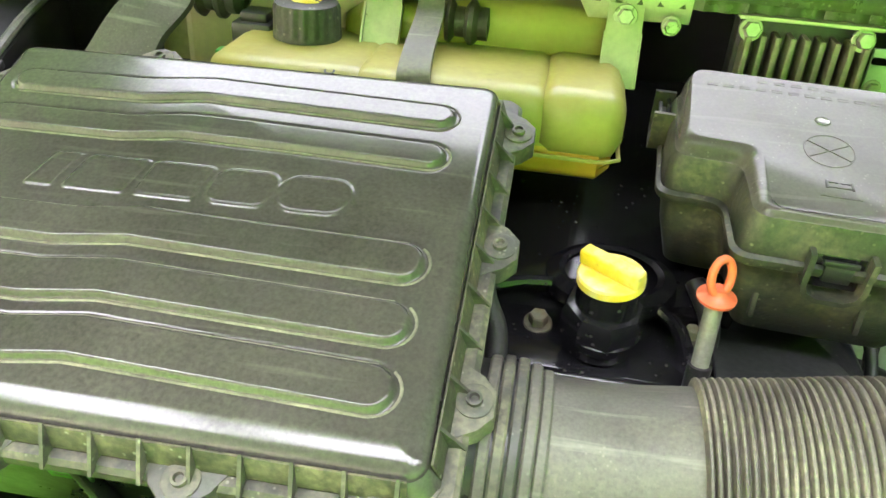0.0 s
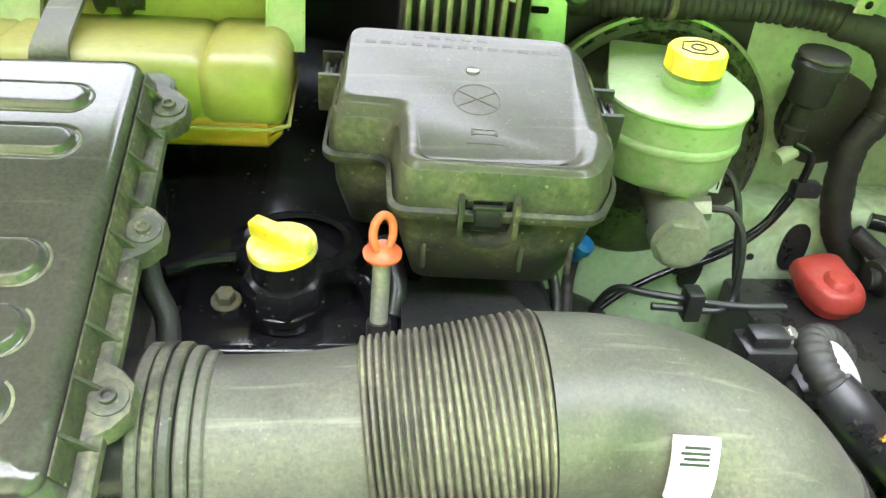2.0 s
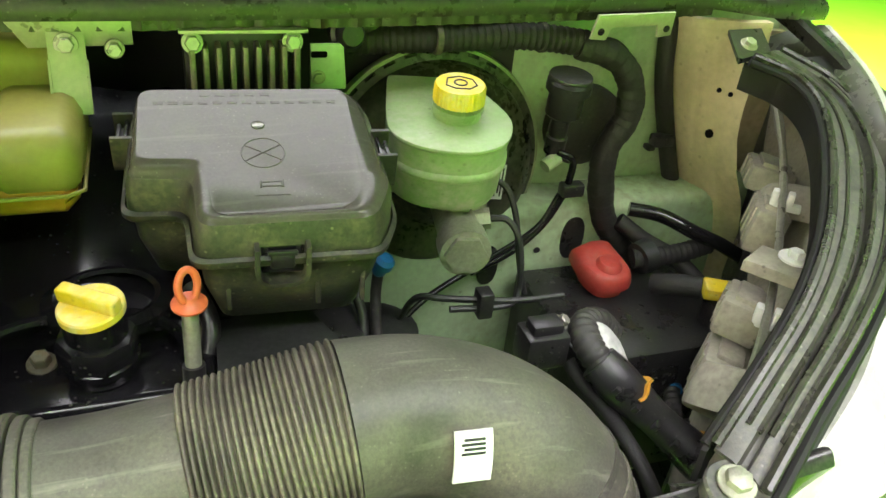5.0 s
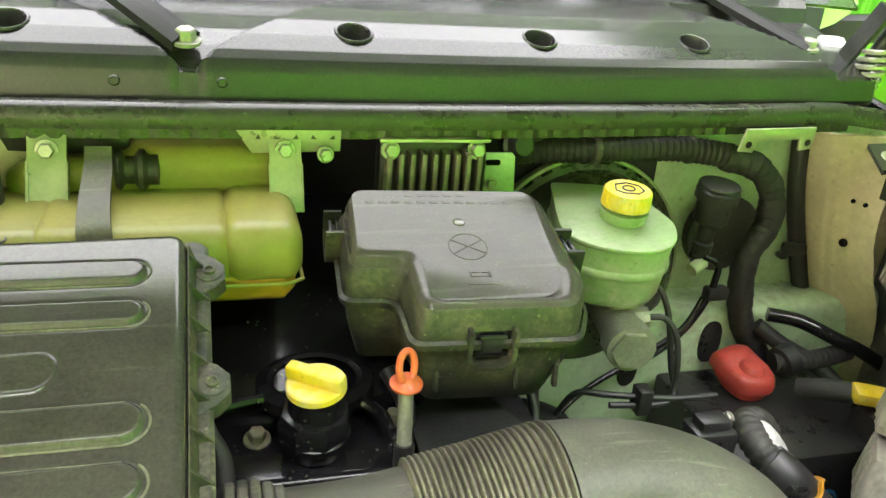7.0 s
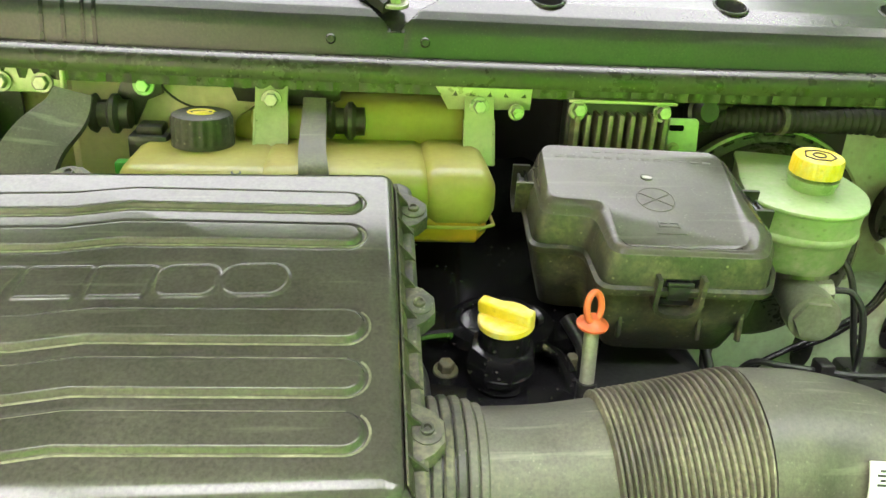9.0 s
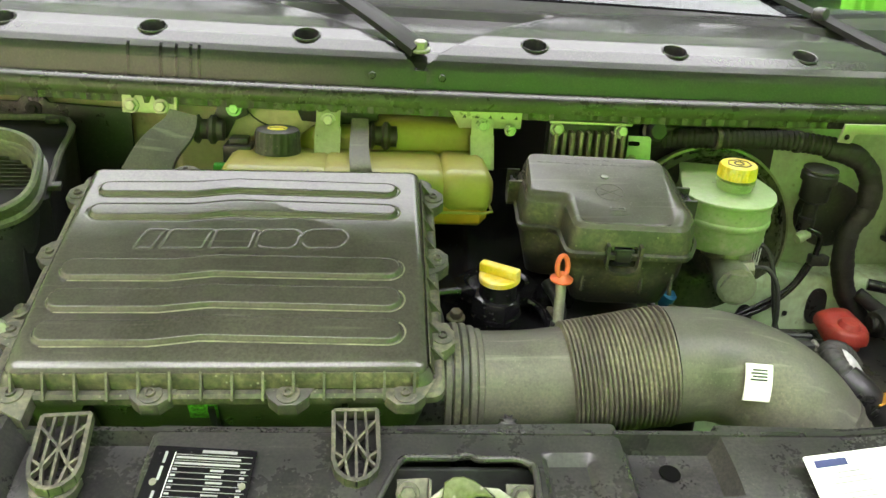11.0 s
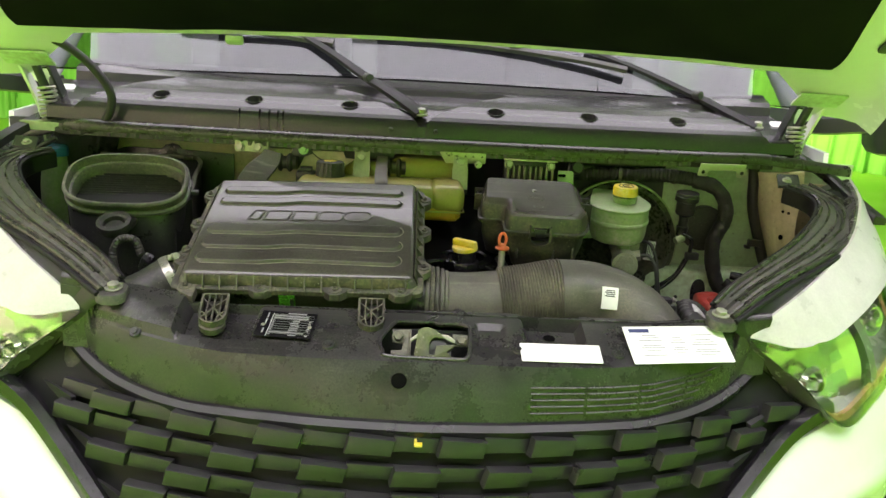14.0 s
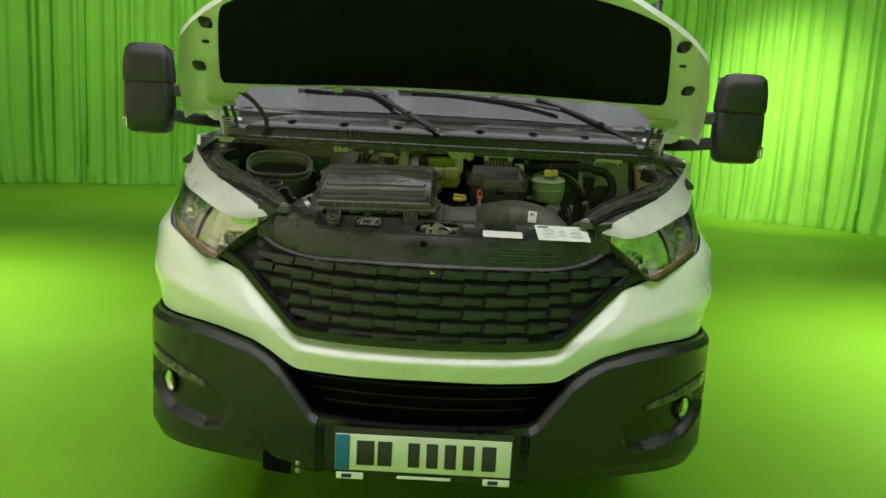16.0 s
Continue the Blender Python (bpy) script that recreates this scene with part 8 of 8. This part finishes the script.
for k, drop in ((0.80, 0.30), (0.88, 0.18), (0.95, 0.06), (0.985, 0.012), (0.97, 0.0)):
    rings.append([OM @ Vector((x, y, -0.027)) - Vector((0, 0.04 * drop, drop)) for x, y in oval(0.122 * k, 0.094 * k, 56, 2.9)])
loft(b, rings, caps=(True, False))
part("housing", b, M_BLACK, ai)
# filter bed coloured near-black for the shade below the pleats
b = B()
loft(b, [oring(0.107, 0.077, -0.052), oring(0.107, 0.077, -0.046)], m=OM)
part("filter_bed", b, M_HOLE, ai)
for i in range(18):
    y = -0.070 + 0.0082 * i
    w = 0.104 * max(0.05, 1 - abs(y / 0.077) ** 2.9) ** (1 / 2.9)
    b = B()
    box(b, (2 * w, 0.0022, 0.012), OM @ pose(0, y, -0.041), 0.0008)
    part("filter_pleat", b, M_RUBBER, ai)
b = B()
lathe(b, [(0.014, -0.012), (0.022, -0.012), (0.025, -0.002), (0.024, 0.003), (0.019, 0.004), (0.015, 0.0), (0.014, -0.012)], pose(-0.561, 0.556, 1.272, 24, 0, 0) @ Matrix.Diagonal((1.25, 1.25, 1.2, 1)), 28)
box(b, (0.05, 0.04, 0.012), pose(-0.558, 0.585, 1.264, 12, 0, 0), 0.005)
cyl(b, 0.017, 0.002, pose(-0.561, 0.558, 1.264, 24, 0, 0), 24)
part("side_spout", b, M_RUBBER, ai)
CASE = [(-0.69, 0.842, 1.349), (-0.481, 0.842, 1.349), (-0.462, 0.74, 1.326), (-0.448, 0.655, 1.306), (-0.47, 0.62, 1.298), (-0.67, 0.62, 1.298)]
b = B()
loft(b, [[Vector((x * 0.985, y - 0.01, z - 0.24)) for x, y, z in CASE], [Vector((x, y, z - 0.03)) for x, y, z in CASE], [Vector((x, y, z - 0.004)) for x, y, z in CASE], [Vector((-0.57 + 0.97 * (x + 0.57), 0.73 + 0.97 * (y - 0.73), z)) for x, y, z in CASE]])
casing = part("fan_casing", b, M_LIP, ai)
b = B()
tube(b, [(-0.69, 0.838, 1.352), (-0.60, 0.838, 1.352), (-0.487, 0.838, 1.352), (-0.466, 0.74, 1.329), (-0.452, 0.665, 1.311)], 0.0045, 8, 4)
part("casing_flange", b, M_MOUTH, casing)
for x, y, z in ((-0.66, 0.83, 1.352), (-0.505, 0.832, 1.353), (-0.447, 0.668, 1.312)):
    b = B()
    box(b, (0.018, 0.012, 0.008), pose(x, y, z, 12, 0, 10), 0.002)
    part("clip", b, M_RUBBER, casing)
b = B()
prism(b, [(-0.72, 1.325), (-0.705, 1.346), (-0.67, 1.357), (-0.59, 1.357), (-0.581, 1.366), (-0.567, 1.370), (-0.553, 1.366), (-0.545, 1.357), (-0.43, 1.352), (-0.43, 1.06), (-0.72, 1.06)], 0.006, pose(0, 0.931, 0, 90, 0, 0), 0.0015)
bp_ = part("back_plate", b, M_BLACK, ai)
b = B()
hexbolt(b, 0.0062, 0.009, pose(-0.567, 0.925, 1.347, 85, 0, 0), 1.9)
part("bolt", b, M_DARKMETAL, bp_)
wb = thing("washer_bottle", "milky washer bottle neck with a dark blue cap", "bottle", at=(-0.785, 0.83, 1.1))
b = B()
lathe(b, [(0, -0.2), (0.032, -0.2), (0.030, -0.06), (0.026, -0.03), (0.024, 0), (0, 0)], pose(-0.785, 0.83, 1.345), 28)
part("neck", b, M_RESERVOIR, wb)
b = B()
lathe(b, [(0, 0), (0.028, 0), (0.029, 0.004), (0.027, 0.018), (0.022, 0.022), (0, 0.022)], pose(-0.785, 0.83, 1.345), 32)
part("cap", b, M_BLUE, wb, "dark blue cap")
b = B()
tube(b, [(-0.815, 0.83, 1.33), (-0.825, 0.83, 1.355), (-0.82, 0.845, 1.375)], 0.004, 8, 5)
part("hose", b, M_BLACK, wb)
ch = thing("sensor_hose", "grey corrugated hose with a black sensor plug", "hose", at=(-0.51, 0.47, 1.15))
b = B()
pp = spline([(-0.485, 0.475, 1.236), (-0.496, 0.475, 1.262), (-0.52, 0.472, 1.262), (-0.532, 0.47, 1.235), (-0.522, 0.462, 1.20), (-0.495, 0.44, 1.17), (-0.48, 0.42, 1.13)], 18)
tube(b, pp, lambda k: 0.0062 + 0.0012 * (0.5 - 0.5 * math.cos(2 * math.pi * 30 * k)), 12, 1, smooth=False)
part("corrugated_hose", b, M_RUBBER, ch)
b = B()
box(b, (0.018, 0.022, 0.030), pose(-0.478, 0.478, 1.222, 20, 25, 0), 0.004)
box(b, (0.034, 0.016, 0.014), pose(-0.462, 0.470, 1.203, 20, 25, 0), 0.003)
part("sensor_plug", b, M_BLACK, ch)
# stack of plugs by the tank
pl = thing("plug_block", "black plug block with a green label by the coolant tank", "connector", at=(-0.27, 0.75, 1.32))
b = B()
slab(b, -0.262, -0.225, 0.735, 0.77, 1.325, 1.352, 0.004)
slab(b, -0.255, -0.23, 0.74, 0.765, 1.350, 1.360, 0.003)
part("block", b, M_BLACK, pl)
b = B()
slab(b, -0.272, -0.236, 0.722, 0.736, 1.318, 1.330, 0.002)
part("tag", b, mat("green_tag", (0.05, 0.30, 0.04), 0.5), pl)
for x in (-0.36, -0.345):
    b = B()
    box(b, (0.05, 0.02, 0.022), pose(x, 0.73 + 0.2 * (x + 0.36), 1.322 + (x + 0.36), 0, -25, 10), 0.004)
    part("plug", b, M_BLACK, pl)
# stamped black rail that carries the tank
ms = thing("cowl_rail", "black stamped rail with bolts under the cowl", "rail", at=(-0.2, 0.78, 1.38))
b = B()
prism(b, [(-0.270, 1.403), (-0.237, 1.402), (-0.235, 1.383), (-0.251, 1.376), (-0.263, 1.351), (-0.281, 1.349), (-0.281, 1.374)], 0.006, pose(0, 0.781, 0, 90, 0, 0), 0.001)
part("end_plate", b, M_BLACK, ms)
b = B()
prism(b, [(-0.240, 1.401), (-0.066, 1.396), (-0.065, 1.379), (-0.112, 1.374), (-0.166, 1.377), (-0.172, 1.391), (-0.234, 1.391)], 0.008, pose(0, 0.789, 0, 90, 0, 0), 0.0015)
part("bar", b, M_BLACK, ms)
b = B()
hexbolt(b, 0.0068, 0.010, pose(-0.252, 0.7745, 1.391, 84, 0, 0), 1.5)
part("bolt", b, mat("green_zinc_bolt", (0.25, 0.42, 0.20), 0.35, metal=0.7), ms)

# washer hose from the bonnet to the cowl
wh_ = thing("washer_hose", "black hose hanging in a loop from the open bonnet", "hose", at=(-0.7, 0.8, 1.4))
b = B()
tube(b, [(-0.80, 0.74, 1.60), (-0.745, 0.77, 1.585), (-0.69, 0.79, 1.545), (-0.648, 0.80, 1.48), (-0.668, 0.80, 1.42), (-0.73, 0.815, 1.398), (-0.80, 0.86, 1.400)], 0.0085, 12, 8)
part("hose", b, M_TAPE, wh_)

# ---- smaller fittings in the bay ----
cb = thing("control_bracket", "painted bracket with green bounce in its colour beside the finned control unit", "bracket", at=(0.298, 0.79, 1.32))
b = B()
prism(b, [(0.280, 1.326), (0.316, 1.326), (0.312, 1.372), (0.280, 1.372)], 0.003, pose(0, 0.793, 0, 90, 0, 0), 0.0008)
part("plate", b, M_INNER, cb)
b = B()
prism(b, rounded(-0.008, 0.008, -0.003, 0.003, 0.002), 0.0015, pose(0.288, 0.7895, 1.362, 90, 0, 0), 0.0003)
part("slot", b, M_HOLE, cb)
b = B()
hexbolt(b, 0.0052, 0.006, pose(0.2875, 0.7905, 1.339, 90, 0, 0), 1.4)
part("screw", b, M_BRACKET, cb)
hc = thing("hose_connector", "round black hose connector behind the control unit", "connector", at=(0.318, 0.80, 1.37))
b = B()
lathe(b, [(0, 0.018), (0.011, 0.018), (0.014, 0.014), (0.014, 0.006), (0.018, 0.004), (0.018, -0.006), (0.012, -0.010), (0, -0.010)], pose(0.318, 0.806, 1.377, 78, 0, 10), 24)
part("body", b, M_BLACK, hc)
b = B()
tube(b, [(0.318, 0.81, 1.377), (0.335, 0.82, 1.378), (0.36, 0.83, 1.376)], 0.008, 12, 5)
part("hose", b, M_RUBBER, hc)
ct = thing("cable_clip", "black plastic clip on the wing panel's cable", "clip", at=(0.738, 0.845, 1.226))
b = B()
slab(b, 0.727, 0.756, 0.828, 0.846, 1.218, 1.233, 0.003)
slab(b, 0.721, 0.732, 0.832, 0.846, 1.212, 1.219, 0.002)
part("body", b, M_BLACK, ct)
bh = thing("conduit", "black corrugated conduit with a blue ring below the battery", "conduit", at=(0.68, 0.64, 1.02))
b = B()
pp = spline([(0.690, 0.668, 1.034), (0.678, 0.640, 1.030), (0.664, 0.606, 1.024), (0.650, 0.57, 1.01)], 20)
tube(b, pp, lambda k: 0.009 + 0.0016 * (0.5 - 0.5 * math.cos(2 * math.pi * 16 * k)), 14, 1, smooth=False)
part("tube", b, M_RUBBER, bh)
b = B()
tube(b, [(0.669, 0.617, 1.026), (0.662, 0.600, 1.0225)], 0.0122, 16, 1, smooth=False)
part("ring", b, M_BLUE, bh, "blue ring")
dc = thing("conduit", "thin black conduit beside the plug harness", "conduit", at=(0.51, 0.5, 1.09))
b = B()
tube(b, [(0.500, 0.580, 1.115), (0.508, 0.561, 1.10), (0.517, 0.521, 1.096), (0.519, 0.465, 1.09), (0.53, 0.43, 1.06)], 0.0075, 12, 6)
part("tube", b, M_TAPE, dc)
tw = thing("thin_wire", "thin dark wire hanging behind the coolant tank", "wire", at=(-0.22, 0.786, 1.37))
b = B()
tube(b, [(-0.240, 0.786, 1.390), (-0.230, 0.786, 1.379), (-0.215, 0.786, 1.370), (-0.193, 0.786, 1.365)], 0.0011, 6, 6)
part("wire", b, M_RUBBER, tw)
# moulded ledge round the oil filler, with its dirt scratch
b = B()
tube(b, [(-0.030, 0.612, 1.197), (-0.006, 0.619, 1.199), (0.032, 0.619, 1.199), (0.048, 0.610, 1.198), (0.054, 0.590, 1.196)], 0.0042, 8, 5)
part("ledge", b, M_GLOSS, engine)
b = B()
tube(b, [(0.108, 0.612, 1.197), (0.128, 0.612, 1.198), (0.140, 0.602, 1.197), (0.145, 0.575, 1.194)], 0.0042, 8, 5)
part("ledge", b, M_GLOSS, engine)
b = B()
prism(b, [(0.100, 0.545), (0.118, 0.545), (0.124, 0.572), (0.120, 0.586), (0.108, 0.582)], 0.004, pose(0, 0, 1.174), 0.001)
part("bolt_arm", b, M_ALU, engine, "pale cast bolt arm")
b = B()
slab(b, -0.03, 0.058, 0.545, 0.590, 1.150, 1.178, 0.004)
part("cast_plate", b, M_DUCT, engine, "grey cast plate")
# mossy dirt on the front and side faces of the filter cover
b = B()
box(b, (U1 - U0 - 0.018, 0.0016, 0.0165), AB @ pose((U0 + U1) / 2, V0 - 0.0036, 0.0115) @ pose(0, 0, 0, -15, 0, 0), 0.0005)
part("dirt_crust", b, M_MOSS, airbox, "mossy brown dirt on the front face")
b = B()
box(b, (0.0016, V1 - V0 - 0.018, 0.0165), AB @ pose(U1 + 0.0036, (V0 + V1) / 2, 0.0115) @ pose(0, 0, 0, 0, -15, 0), 0.0005)
part("dirt_crust", b, M_MOSS, airbox, "mossy brown dirt on the side face")
# pale pipe that hooks up below the elbow, and a star-headed plug behind the panel
wp = thing("water_pipe", "pale plated pipe hooked up below the air duct", "pipe", at=(0.27, 0.39, 1.08))
b = B()
tube(b, [(0.262, 0.400, 1.06), (0.264, 0.394, 1.110), (0.272, 0.388, 1.136), (0.290, 0.386, 1.145), (0.312, 0.390, 1.138), (0.335, 0.40, 1.11)], 0.0085, 14, 7)
part("pipe", b, M_ALU, wp)
sp = thing("star_plug", "small grey star-headed plug behind the panel", "plug", at=(0.062, 0.352, 1.18))
b = B()
knurl(b, [(0.0085, -0.012, 0), (0.0095, -0.010, 1), (0.0095, 0.004, 1), (0.007, 0.006, 1), (0.003, 0.0065, 0)], 9, 0.0028, pose(0.062, 0.353, 1.196, 30, 0, 0), 4)
part("head", b, M_BLACK, sp)
